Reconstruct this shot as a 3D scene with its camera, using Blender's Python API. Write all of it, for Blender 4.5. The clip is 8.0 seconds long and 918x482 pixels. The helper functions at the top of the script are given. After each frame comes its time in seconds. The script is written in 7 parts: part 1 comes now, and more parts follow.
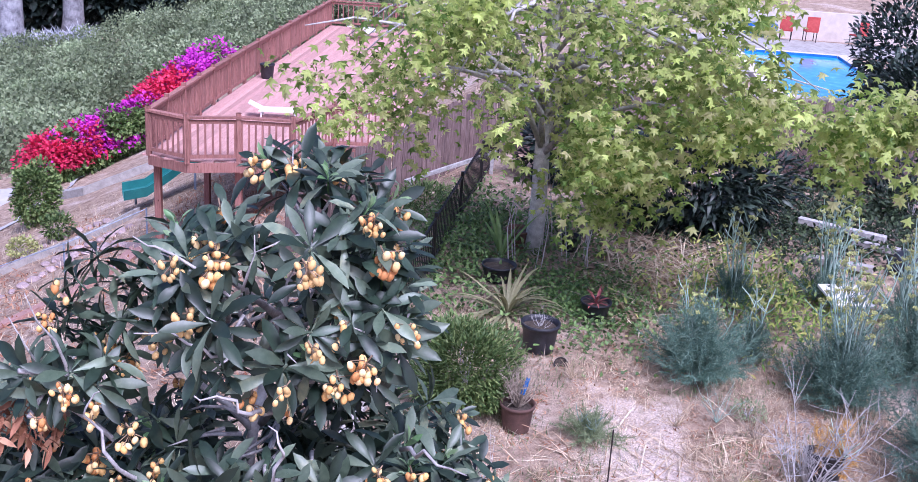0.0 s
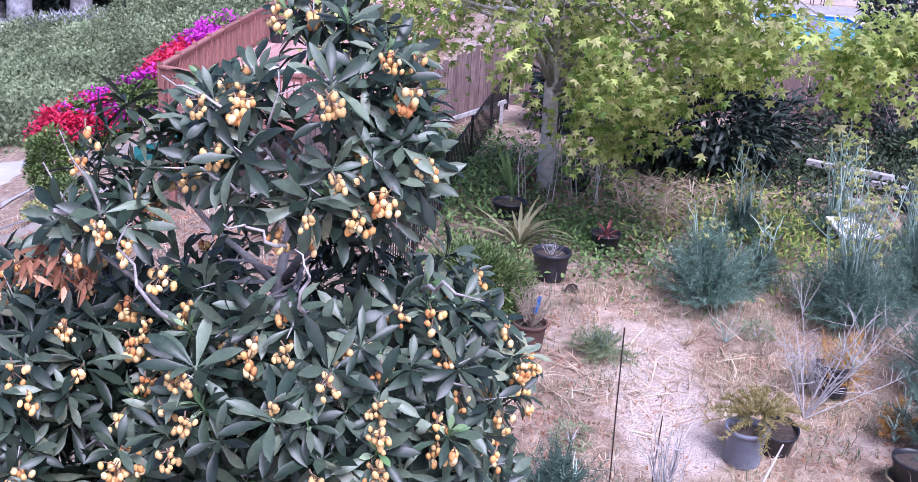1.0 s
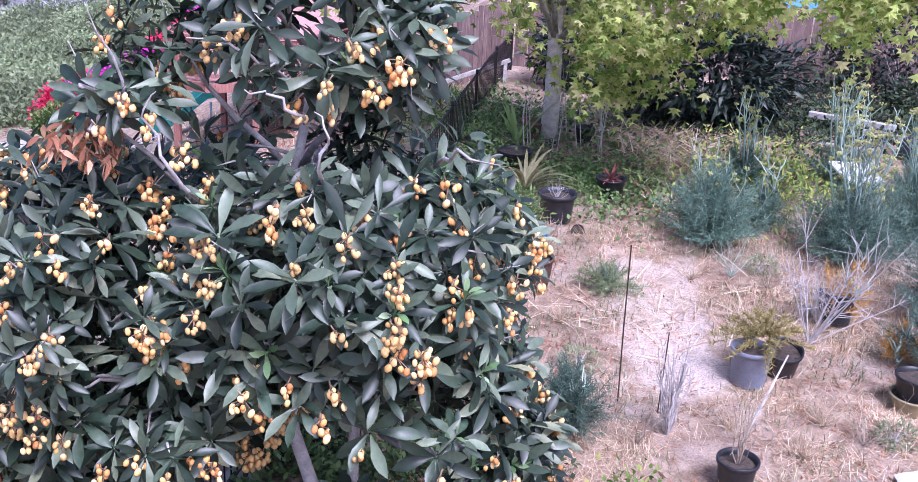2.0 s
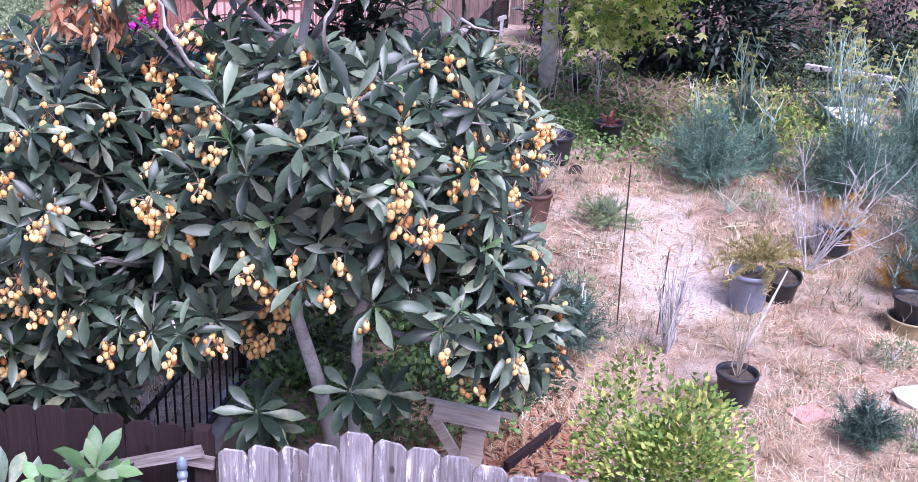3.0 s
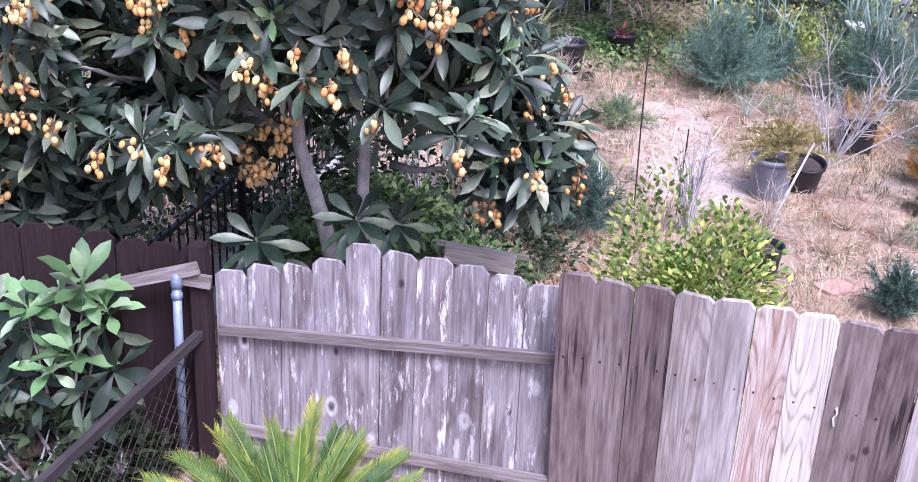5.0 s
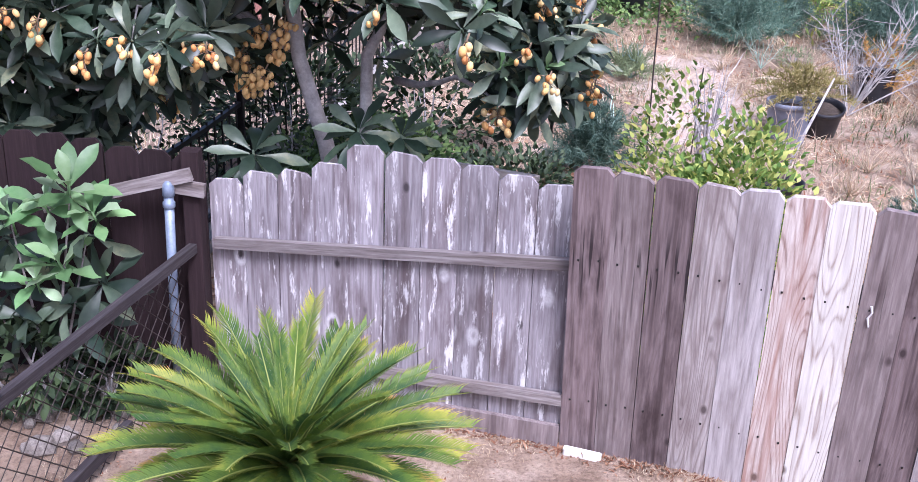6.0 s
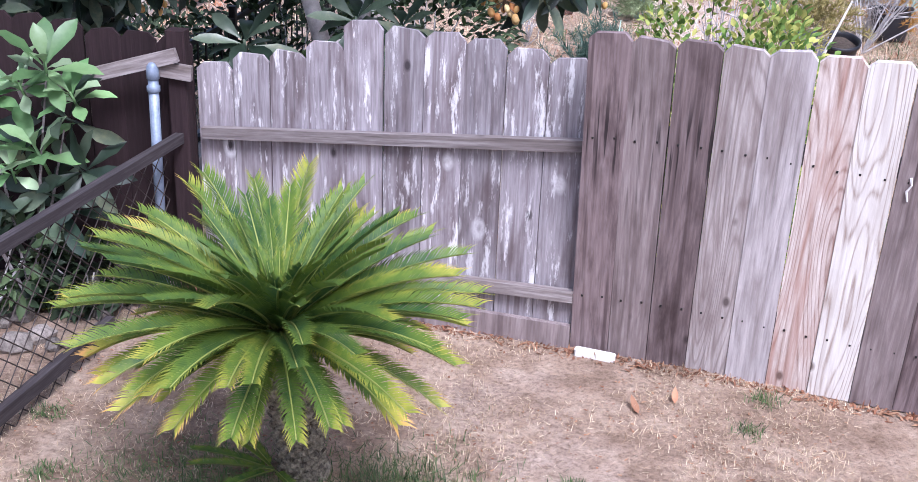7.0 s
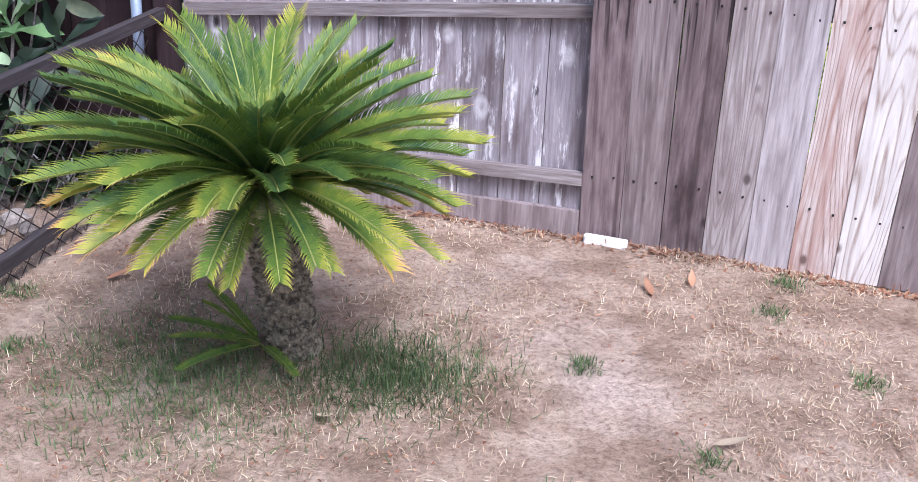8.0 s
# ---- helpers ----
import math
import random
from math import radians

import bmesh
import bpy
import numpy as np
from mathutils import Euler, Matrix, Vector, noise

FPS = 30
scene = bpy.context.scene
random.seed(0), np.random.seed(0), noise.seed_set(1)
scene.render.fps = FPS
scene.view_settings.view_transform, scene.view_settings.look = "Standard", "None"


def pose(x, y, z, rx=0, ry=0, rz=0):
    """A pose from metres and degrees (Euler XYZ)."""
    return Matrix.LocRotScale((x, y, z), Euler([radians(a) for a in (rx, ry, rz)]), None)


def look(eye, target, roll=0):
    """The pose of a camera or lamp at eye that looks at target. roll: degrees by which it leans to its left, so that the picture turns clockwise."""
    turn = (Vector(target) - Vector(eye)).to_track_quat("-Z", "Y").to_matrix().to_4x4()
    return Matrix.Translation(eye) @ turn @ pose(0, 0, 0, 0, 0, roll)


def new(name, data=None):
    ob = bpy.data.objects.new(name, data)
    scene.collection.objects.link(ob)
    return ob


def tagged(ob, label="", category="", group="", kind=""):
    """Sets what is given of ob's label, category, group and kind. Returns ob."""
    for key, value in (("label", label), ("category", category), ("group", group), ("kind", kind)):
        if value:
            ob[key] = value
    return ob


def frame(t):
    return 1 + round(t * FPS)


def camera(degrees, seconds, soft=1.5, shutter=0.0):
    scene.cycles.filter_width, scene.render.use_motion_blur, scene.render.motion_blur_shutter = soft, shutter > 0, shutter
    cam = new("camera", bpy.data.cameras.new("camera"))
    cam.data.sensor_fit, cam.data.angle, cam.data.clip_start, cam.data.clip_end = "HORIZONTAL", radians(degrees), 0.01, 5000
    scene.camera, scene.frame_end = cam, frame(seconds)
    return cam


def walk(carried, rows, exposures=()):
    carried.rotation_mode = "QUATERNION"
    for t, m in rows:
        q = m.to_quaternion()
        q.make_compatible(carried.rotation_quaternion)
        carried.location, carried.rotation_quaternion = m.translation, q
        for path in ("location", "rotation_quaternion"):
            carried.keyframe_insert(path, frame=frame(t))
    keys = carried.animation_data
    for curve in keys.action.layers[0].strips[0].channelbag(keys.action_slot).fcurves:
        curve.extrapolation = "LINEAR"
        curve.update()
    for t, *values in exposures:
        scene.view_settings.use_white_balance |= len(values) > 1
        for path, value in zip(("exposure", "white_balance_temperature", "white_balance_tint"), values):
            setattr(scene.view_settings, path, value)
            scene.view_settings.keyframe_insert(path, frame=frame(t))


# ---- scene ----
# ---------- camera ----------
cam = camera(46.0, 8.0, soft=0.5)
PATH = [
    (0, (0.016, 0.071, 6.288), (-0.106, 1.956, 5.63), 4.0),
    (0.5, (0.047, -0.184, 5.949), (-0.081, 1.697, 5.28), 3.4),
    (1, (0.054, -0.374, 5.659), (-0.082, 1.5, 4.975), 3.3),
    (1.5, (0.057, -0.535, 5.371), (-0.088, 1.335, 4.676), 3.0),
    (2, (0.053, -0.752, 5.125), (-0.086, 1.115, 4.422), 2.7),
    (3.3, (0.042, -1.006, 4.421), (-0.083, 0.851, 3.69), 2.7),
    (3.5, (0.063, -0.991, 4.346), (-0.066, 0.865, 3.612), 2.7),
    (4, (0.063, -0.984, 4.089), (-0.067, 0.87, 3.349), 2.6),
    (4.5, (0.059, -0.994, 3.794), (-0.074, 0.856, 3.044), 2.6),
    (4.7, (0.049, -0.978, 3.692), (-0.084, 0.869, 2.938), 2.6),
    (5.8, (0.02, -0.852, 3.108), (-0.116, 0.992, 2.344), 2.5),
    (6, (0.035, -0.827, 3.002), (-0.108, 1.015, 2.236), 2.3),
    (6.5, (0.008, -0.758, 2.675), (-0.13, 1.084, 1.909), 2.4),
    (7, (0.016, -0.697, 2.425), (-0.123, 1.139, 1.643), 2.4),
    (7.3, (0.029, -0.668, 2.282), (-0.115, 1.16, 1.483), 2.3),
    (7.5, (0.022, -0.635, 2.189), (-0.119, 1.187, 1.376), 2.3),
    (8, (0.027, -0.56, 1.949), (-0.113, 1.251, 1.114), 2.3),
]
walk(cam, [(t, look(eye, target, roll)) for t, eye, target, roll in PATH],
     exposures=[(0.0, 0.62, 5050, 30), (2.0, 0.84, 5150, 31), (4.0, 0.99, 5250, 29), (6.0, 0.89, 5300, 22), (8.0, 0.88, 5330, 15)])

# ---------- world and sun ----------
world = bpy.data.worlds.new("world")
scene.world = world
world.use_nodes = True
_n = world.node_tree.nodes
_bg = _n["Background"]
_sky = _n.new("ShaderNodeTexSky")
_sky.sky_type = 'NISHITA'
_sky.sun_disc = False
_sky.sun_elevation = radians(56)
_sky.sun_rotation = radians(150)
_sky.dust_density = 6.0
_sky.ozone_density = 0.6
world.node_tree.links.new(_sky.outputs[0], _bg.inputs[0])
_bg.inputs[1].default_value = 0.115
_sun = bpy.data.lights.new("sun", 'SUN')
_sun.energy = 2.4
_sun.angle = radians(20)
_sun.color = (1.0, 0.95, 0.9)
sun_ob = new("sun", _sun)
sun_ob.matrix_world = look((4, -7, 12), (0, 0, 0))

R = random.Random(7)


# ---------- materials ----------
def node_mat(name):
    m = bpy.data.materials.new(name)
    m.use_nodes = True
    nt = m.node_tree
    return m, nt, nt.nodes, nt.links, nt.nodes["Principled BSDF"]


def ramp(nodes, stops):
    r = nodes.new("ShaderNodeValToRGB")
    els = r.color_ramp.elements
    while len(els) < len(stops):
        els.new(0.5)
    for e, (p, c) in zip(els, stops):
        e.position = p
        e.color = (*c, 1)
    return r


def noise_node(nodes, links, vec, scale, detail=4.0, rough=0.6):
    n = nodes.new("ShaderNodeTexNoise")
    n.inputs["Scale"].default_value = scale
    n.inputs["Detail"].default_value = detail
    n.inputs["Roughness"].default_value = rough
    if vec is not None:
        links.new(vec, n.inputs["Vector"])
    return n


def mix_col(nodes, links, a, b, fac, mode='MIX'):
    x = nodes.new("ShaderNodeMix")
    x.data_type = 'RGBA'
    x.blend_type = mode
    for sock, val in ((x.inputs[0], fac), (x.inputs[6], a), (x.inputs[7], b)):
        if isinstance(val, bpy.types.NodeSocket):
            links.new(val, sock)
        elif isinstance(val, tuple):
            sock.default_value = (*val, 1)
        else:
            sock.default_value = val
    return x.outputs[2]


def surface(name, stops, scale=6.0, fine=60.0, rough=0.85, bump=0.4, bump_dist=0.01, metal=0.0, vary=0.15, detail=6.0):
    """Mottled matter: coarse colour patches, fine grain, bump, and a shift from object to object."""
    m, nt, N, L, p = node_mat(name)
    co = N.new("ShaderNodeTexCoord")
    a = noise_node(N, L, co.outputs["Object"], scale, detail)
    b = noise_node(N, L, co.outputs["Object"], fine, 4)
    r = ramp(N, stops)
    add = N.new("ShaderNodeMath")
    add.operation = 'MULTIPLY_ADD'
    L.new(b.outputs[0], add.inputs[0])
    add.inputs[1].default_value = 0.45
    add.inputs[2].default_value = -0.22
    s = N.new("ShaderNodeMath")
    s.operation = 'ADD'
    L.new(a.outputs[0], s.inputs[0])
    L.new(add.outputs[0], s.inputs[1])
    L.new(s.outputs[0], r.inputs[0])
    hsv = N.new("ShaderNodeHueSaturation")
    info = N.new("ShaderNodeObjectInfo")
    mr = N.new("ShaderNodeMapRange")
    mr.inputs[3].default_value = 1 - vary
    mr.inputs[4].default_value = 1 + vary
    L.new(info.outputs["Random"], mr.inputs[0])
    L.new(mr.outputs[0], hsv.inputs["Value"])
    L.new(r.outputs[0], hsv.inputs["Color"])
    L.new(hsv.outputs[0], p.inputs["Base Color"])
    p.inputs["Roughness"].default_value = rough
    p.inputs["Metallic"].default_value = metal
    if bump:
        bm_ = N.new("ShaderNodeBump")
        bm_.inputs["Strength"].default_value = bump
        bm_.inputs["Distance"].default_value = bump_dist
        L.new(s.outputs[0], bm_.inputs["Height"])
        L.new(bm_.outputs[0], p.inputs["Normal"])
    return m


def leafy(name, stops, rough=0.5, trans=0.25, spec=0.4, vary=0.3, broad=0.9, deep=0.28):
    """Foliage: each leaf a little different, light comes through."""
    m, nt, N, L, p = node_mat(name)
    geo = N.new("ShaderNodeNewGeometry")
    info = N.new("ShaderNodeObjectInfo")
    co = N.new("ShaderNodeTexCoord")
    nz = noise_node(N, L, co.outputs["Object"], 25.0, 3)
    add = N.new("ShaderNodeMath")
    add.operation = 'MULTIPLY_ADD'
    L.new(nz.outputs[0], add.inputs[0])
    add.inputs[1].default_value = 0.4
    add.inputs[2].default_value = -0.2
    s = N.new("ShaderNodeMath")
    L.new(geo.outputs["Random Per Island"], s.inputs[0])
    L.new(add.outputs[0], s.inputs[1])
    r = ramp(N, stops)
    L.new(s.outputs[0], r.inputs[0])
    hsv = N.new("ShaderNodeHueSaturation")
    mr = N.new("ShaderNodeMapRange")
    mr.inputs[3].default_value = 1 - vary
    mr.inputs[4].default_value = 1 + vary
    L.new(info.outputs["Random"], mr.inputs[0])
    big = noise_node(N, L, co.outputs["Object"], broad, 2)
    mr2 = N.new("ShaderNodeMapRange")
    mr2.inputs[1].default_value = 0.3
    mr2.inputs[2].default_value = 0.7
    mr2.inputs[3].default_value = 1 - deep
    mr2.inputs[4].default_value = 1 + deep
    L.new(big.outputs[0], mr2.inputs[0])
    vm = N.new("ShaderNodeMath")
    vm.operation = 'MULTIPLY'
    L.new(mr.outputs[0], vm.inputs[0])
    L.new(mr2.outputs[0], vm.inputs[1])
    L.new(vm.outputs[0], hsv.inputs["Value"])
    L.new(r.outputs[0], hsv.inputs["Color"])
    L.new(hsv.outputs[0], p.inputs["Base Color"])
    p.inputs["Roughness"].default_value = rough
    p.inputs["Specular IOR Level"].default_value = spec
    tr = N.new("ShaderNodeBsdfTranslucent")
    L.new(hsv.outputs[0], tr.inputs[0])
    mx = N.new("ShaderNodeMixShader")
    mx.inputs[0].default_value = trans
    L.new(p.outputs[0], mx.inputs[1])
    L.new(tr.outputs[0], mx.inputs[2])
    L.new(mx.outputs[0], N["Material Output"].inputs[0])
    return m


def timber(name, dark, mid, light, grain=0.5, stain=(0.10, 0.075, 0.065), stain_amt=0.5, flake=None, flake_amt=0.0, rough=0.85, rings=0.0, axis=2, vary=0.18, runs=0.0):
    """Weathered board: long grain, rings, knots, rain stains and flaking paint; each board shifted by its own random."""
    m, nt, N, L, p = node_mat(name)
    co = N.new("ShaderNodeTexCoord")
    info = N.new("ShaderNodeObjectInfo")
    off = N.new("ShaderNodeVectorMath")
    off.operation = 'MULTIPLY_ADD'
    L.new(info.outputs["Random"], off.inputs[0])
    off.inputs[1].default_value = (37.0, 11.0, 53.0)
    L.new(co.outputs["Object"], off.inputs[2])
    mp = N.new("ShaderNodeMapping")
    sc = [1, 1, 1]
    sc[axis] = 0.06
    mp.inputs["Scale"].default_value = sc
    L.new(off.outputs[0], mp.inputs[0])
    g = noise_node(N, L, mp.outputs[0], 70.0, 5, 0.65)
    # cathedral rings
    mp2 = N.new("ShaderNodeMapping")
    sc = [1, 1, 1]
    sc[axis] = 0.10
    mp2.inputs["Scale"].default_value = sc
    L.new(off.outputs[0], mp2.inputs[0])
    rn = noise_node(N, L, mp2.outputs[0], 7.0, 1.0, 0.4)
    ml = N.new("ShaderNodeMath")
    ml.operation = 'MULTIPLY'
    L.new(rn.outputs[0], ml.inputs[0])
    ml.inputs[1].default_value = 17.0
    fr = N.new("ShaderNodeMath")
    fr.operation = 'PINGPONG'
    L.new(ml.outputs[0], fr.inputs[0])
    fr.inputs[1].default_value = 0.5
    line = N.new("ShaderNodeMapRange")
    line.inputs[1].default_value = 0.0
    line.inputs[2].default_value = 0.22
    line.inputs[3].default_value = 0.0
    line.inputs[4].default_value = 1.0
    L.new(fr.outputs[0], line.inputs[0])
    mixv = N.new("ShaderNodeMath")
    mixv.operation = 'MULTIPLY_ADD'
    L.new(line.outputs[0], mixv.inputs[0])
    mixv.inputs[1].default_value = rings
    L.new(g.outputs[0], mixv.inputs[2])
    sub = N.new("ShaderNodeMath")
    sub.operation = 'SUBTRACT'
    L.new(mixv.outputs[0], sub.inputs[0])
    sub.inputs[1].default_value = rings * 0.75
    r = ramp(N, [(0.5 - grain * 0.45, dark), (0.5, mid), (0.5 + grain * 0.4, light)])
    L.new(sub.outputs[0], r.inputs[0])
    # stains, long down the board
    mp3 = N.new("ShaderNodeMapping")
    sc = [1, 1, 1]
    sc[axis] = 0.25
    mp3.inputs["Scale"].default_value = sc
    L.new(off.outputs[0], mp3.inputs[0])
    st = noise_node(N, L, mp3.outputs[0], 9.0, 5, 0.6)
    sr = ramp(N, [(0.48, (0, 0, 0)), (0.68, (1, 1, 1))])
    L.new(st.outputs[0], sr.inputs[0])
    sm = N.new("ShaderNodeMath")
    sm.operation = 'MULTIPLY'
    L.new(sr.outputs[0], sm.inputs[0])
    sm.inputs[1].default_value = stain_amt
    col = mix_col(N, L, r.outputs[0], stain, sm.outputs[0])
    # long dark runs below the nails
    mp4 = N.new("ShaderNodeMapping")
    sc = [1, 1, 1]
    sc[axis] = 0.035
    mp4.inputs["Scale"].default_value = sc
    L.new(off.outputs[0], mp4.inputs[0])
    st2 = noise_node(N, L, mp4.outputs[0], 30.0, 2, 0.5)
    sr2 = ramp(N, [(0.54, (0, 0, 0)), (0.66, (0.75, 0.75, 0.75))])
    L.new(st2.outputs[0], sr2.inputs[0])
    sm2 = N.new("ShaderNodeMath")
    sm2.operation = 'MULTIPLY'
    L.new(sr2.outputs[0], sm2.inputs[0])
    sm2.inputs[1].default_value = stain_amt
    col = mix_col(N, L, col, stain, sm2.outputs[0])
    if runs:
        # black iron runs round the upper nails
        sep = N.new("ShaderNodeSeparateXYZ")
        L.new(co.outputs["Object"], sep.inputs[0])
        band = ramp(N, [(0.28, (0, 0, 0)), (0.46, (1, 1, 1)), (0.52, (1, 1, 1)), (0.60, (0, 0, 0))])
        half = N.new("ShaderNodeMath")
        half.operation = 'MULTIPLY'
        L.new(sep.outputs[2], half.inputs[0])
        half.inputs[1].default_value = 0.45
        L.new(half.outputs[0], band.inputs[0])
        mp6 = N.new("ShaderNodeMapping")
        mp6.inputs["Scale"].default_value = (1, 1, 0.05)
        L.new(off.outputs[0], mp6.inputs[0])
        rn2 = noise_node(N, L, mp6.outputs[0], 48.0, 2, 0.5)
        rr2 = ramp(N, [(0.56, (0, 0, 0)), (0.64, (1, 1, 1))])
        L.new(rn2.outputs[0], rr2.inputs[0])
        rm = N.new("ShaderNodeMath")
        rm.operation = 'MULTIPLY'
        L.new(rr2.outputs[0], rm.inputs[0])
        L.new(band.outputs[0], rm.inputs[1])
        rm2 = N.new("ShaderNodeMath")
        rm2.operation = 'MULTIPLY'
        L.new(rm.outputs[0], rm2.inputs[0])
        rm2.inputs[1].default_value = runs
        col = mix_col(N, L, col, (0.022, 0.016, 0.018), rm2.outputs[0])
    # knots
    mk = N.new("ShaderNodeMapping")
    sc = [1, 1, 1]
    sc[axis] = 0.6
    mk.inputs["Scale"].default_value = sc
    L.new(off.outputs[0], mk.inputs[0])
    vo = N.new("ShaderNodeTexVoronoi")
    vo.inputs["Scale"].default_value = 5.5
    L.new(mk.outputs[0], vo.inputs["Vector"])
    kr = ramp(N, [(0.05, (1, 1, 1)), (0.11, (0, 0, 0))])
    L.new(vo.outputs["Distance"], kr.inputs[0])
    col = mix_col(N, L, col, tuple(0.6 * c for c in dark), kr.outputs[0])
    if flake:
        # pale bleached rims round the knots
        kr2 = ramp(N, [(0.10, (0, 0, 0)), (0.13, (1, 1, 1)), (0.17, (1, 1, 1)), (0.24, (0, 0, 0))])
        L.new(vo.outputs["Distance"], kr2.inputs[0])
        kb = noise_node(N, L, off.outputs[0], 40.0, 4, 0.7)
        km = N.new("ShaderNodeMath")
        km.operation = 'MULTIPLY'
        pick = ramp(N, [(0.55, (0, 0, 0)), (0.6, (1.0, 1.0, 1.0))])
        L.new(vo.outputs["Color"], pick.inputs[0])
        kp = N.new("ShaderNodeMath")
        kp.operation = 'MULTIPLY'
        L.new(kr2.outputs[0], kp.inputs[0])
        L.new(pick.outputs[0], kp.inputs[1])
        L.new(kp.outputs[0], km.inputs[0])
        L.new(kb.outputs[0], km.inputs[1])
        col = mix_col(N, L, col, flake, km.outputs[0])
        mp5 = N.new("ShaderNodeMapping")
        sc = [1, 1, 1]
        sc[axis] = 0.16
        mp5.inputs["Scale"].default_value = sc
        L.new(off.outputs[0], mp5.inputs[0])
        fn = noise_node(N, L, mp5.outputs[0], 24.0, 9, 0.72)
        f2 = ramp(N, [(0.555, (0, 0, 0)), (0.62, (1, 1, 1))])
        L.new(fn.outputs[0], f2.inputs[0])
        fm = N.new("ShaderNodeMath")
        fm.operation = 'MULTIPLY'
        L.new(f2.outputs[0], fm.inputs[0])
        fm.inputs[1].default_value = flake_amt
        col = mix_col(N, L, col, flake, fm.outputs[0])
    hsv = N.new("ShaderNodeHueSaturation")
    mr = N.new("ShaderNodeMapRange")
    mr.inputs[3].default_value = 1 - vary
    mr.inputs[4].default_value = 1 + vary
    L.new(info.outputs["Random"], mr.inputs[0])
    L.new(mr.outputs[0], hsv.inputs["Value"])
    L.new(col, hsv.inputs["Color"])
    L.new(hsv.outputs[0], p.inputs["Base Color"])
    p.inputs["Roughness"].default_value = rough
    p.inputs["Specular IOR Level"].default_value = 0.25
    b = N.new("ShaderNodeBump")
    b.inputs["Strength"].default_value = 0.5
    b.inputs["Distance"].default_value = 0.004
    L.new(sub.outputs[0], b.inputs["Height"])
    L.new(b.outputs[0], p.inputs["Normal"])
    return m


M_GATE = timber("weathered_grey_board", (0.105, 0.088, 0.096), (0.30, 0.27, 0.295), (0.48, 0.45, 0.48), 0.8, (0.115, 0.085, 0.09), 0.8, (0.74, 0.72, 0.75), 0.75, runs=0.25)
M_RAIL = timber("weathered_grey_rail", (0.11, 0.09, 0.09), (0.22, 0.19, 0.19), (0.33, 0.30, 0.30), 0.5, axis=0)
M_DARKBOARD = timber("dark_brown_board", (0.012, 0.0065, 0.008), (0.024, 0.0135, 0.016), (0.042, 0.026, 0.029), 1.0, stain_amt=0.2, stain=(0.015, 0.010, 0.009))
M_GREYRAIL = timber("dark_weathered_rail", (0.02, 0.016, 0.018), (0.05, 0.042, 0.046), (0.10, 0.086, 0.092), 0.7, stain_amt=0.3, stain=(0.02, 0.015, 0.015), axis=0)
M_B_BROWN = timber("brown_stained_board", (0.095, 0.069, 0.071), (0.195, 0.148, 0.151), (0.295, 0.238, 0.242), 0.8, (0.045, 0.028, 0.029), 0.8, rings=0.10, vary=0.16, runs=0.9)
M_B_TAUPE = timber("taupe_board", (0.15, 0.114, 0.115), (0.265, 0.216, 0.216), (0.39, 0.335, 0.332), 0.8, (0.08, 0.054, 0.055), 0.6, rings=0.10, vary=0.16, runs=0.8)
M_B_DUN = timber("dun_ringed_board", (0.21, 0.168, 0.163), (0.36, 0.312, 0.307), (0.58, 0.535, 0.53), 0.75, (0.17, 0.125, 0.122), 0.5, rings=0.22, vary=0.05, runs=0.3)
M_B_GREY = timber("pale_grey_board", (0.25, 0.215, 0.217), (0.46, 0.42, 0.43), (0.62, 0.58, 0.59), 0.7, (0.19, 0.15, 0.145), 0.5, rings=0.10, vary=0.06, runs=0.3)
M_B_WHITE = timber("whitewashed_board", (0.40, 0.32, 0.28), (0.72, 0.68, 0.65), (0.84, 0.82, 0.80), 0.7, (0.34, 0.26, 0.22), 0.3, rings=0.30, vary=0.03)
M_B_PINK = timber("pink_bleached_board", (0.30, 0.20, 0.17), (0.56, 0.465, 0.43), (0.74, 0.68, 0.65), 0.6, (0.40, 0.23, 0.185), 0.75, rings=0.24, vary=0.03)
M_DECK = timber("redwood_deck_boards", (0.38, 0.20, 0.18), (0.51, 0.29, 0.265), (0.61, 0.38, 0.355), 0.5, stain=(0.36, 0.20, 0.18), stain_amt=0.4, axis=1)
M_DECKRAIL = timber("redwood_railing", (0.20, 0.085, 0.07), (0.32, 0.15, 0.13), (0.42, 0.22, 0.19), 0.5, stain_amt=0.2)
M_BACKFENCE = timber("old_brown_fence_board", (0.11, 0.072, 0.066), (0.21, 0.145, 0.138), (0.31, 0.228, 0.222), 0.5, (0.09, 0.06, 0.06), 0.55)
M_FRESHWOOD = timber("bare_pine_board", (0.54, 0.43, 0.38), (0.79, 0.69, 0.63), (0.86, 0.79, 0.74), 0.45, stain_amt=0.25, stain=(0.36, 0.26, 0.22), axis=0)
M_BARK = surface("grey_bark", [(0.3, (0.10, 0.085, 0.085)), (0.5, (0.24, 0.21, 0.21)), (0.72, (0.40, 0.37, 0.37))], 9, 70, 0.9, 0.7, 0.02)
M_TWIG = surface("pale_twig", [(0.3, (0.26, 0.24, 0.24)), (0.7, (0.56, 0.53, 0.53))], 14, 80, 0.9, 0.3)
M_PALEBARK = surface("pale_smooth_bark", [(0.3, (0.36, 0.33, 0.33)), (0.7, (0.74, 0.71, 0.70))], 9, 60, 0.9, 0.4, 0.01)
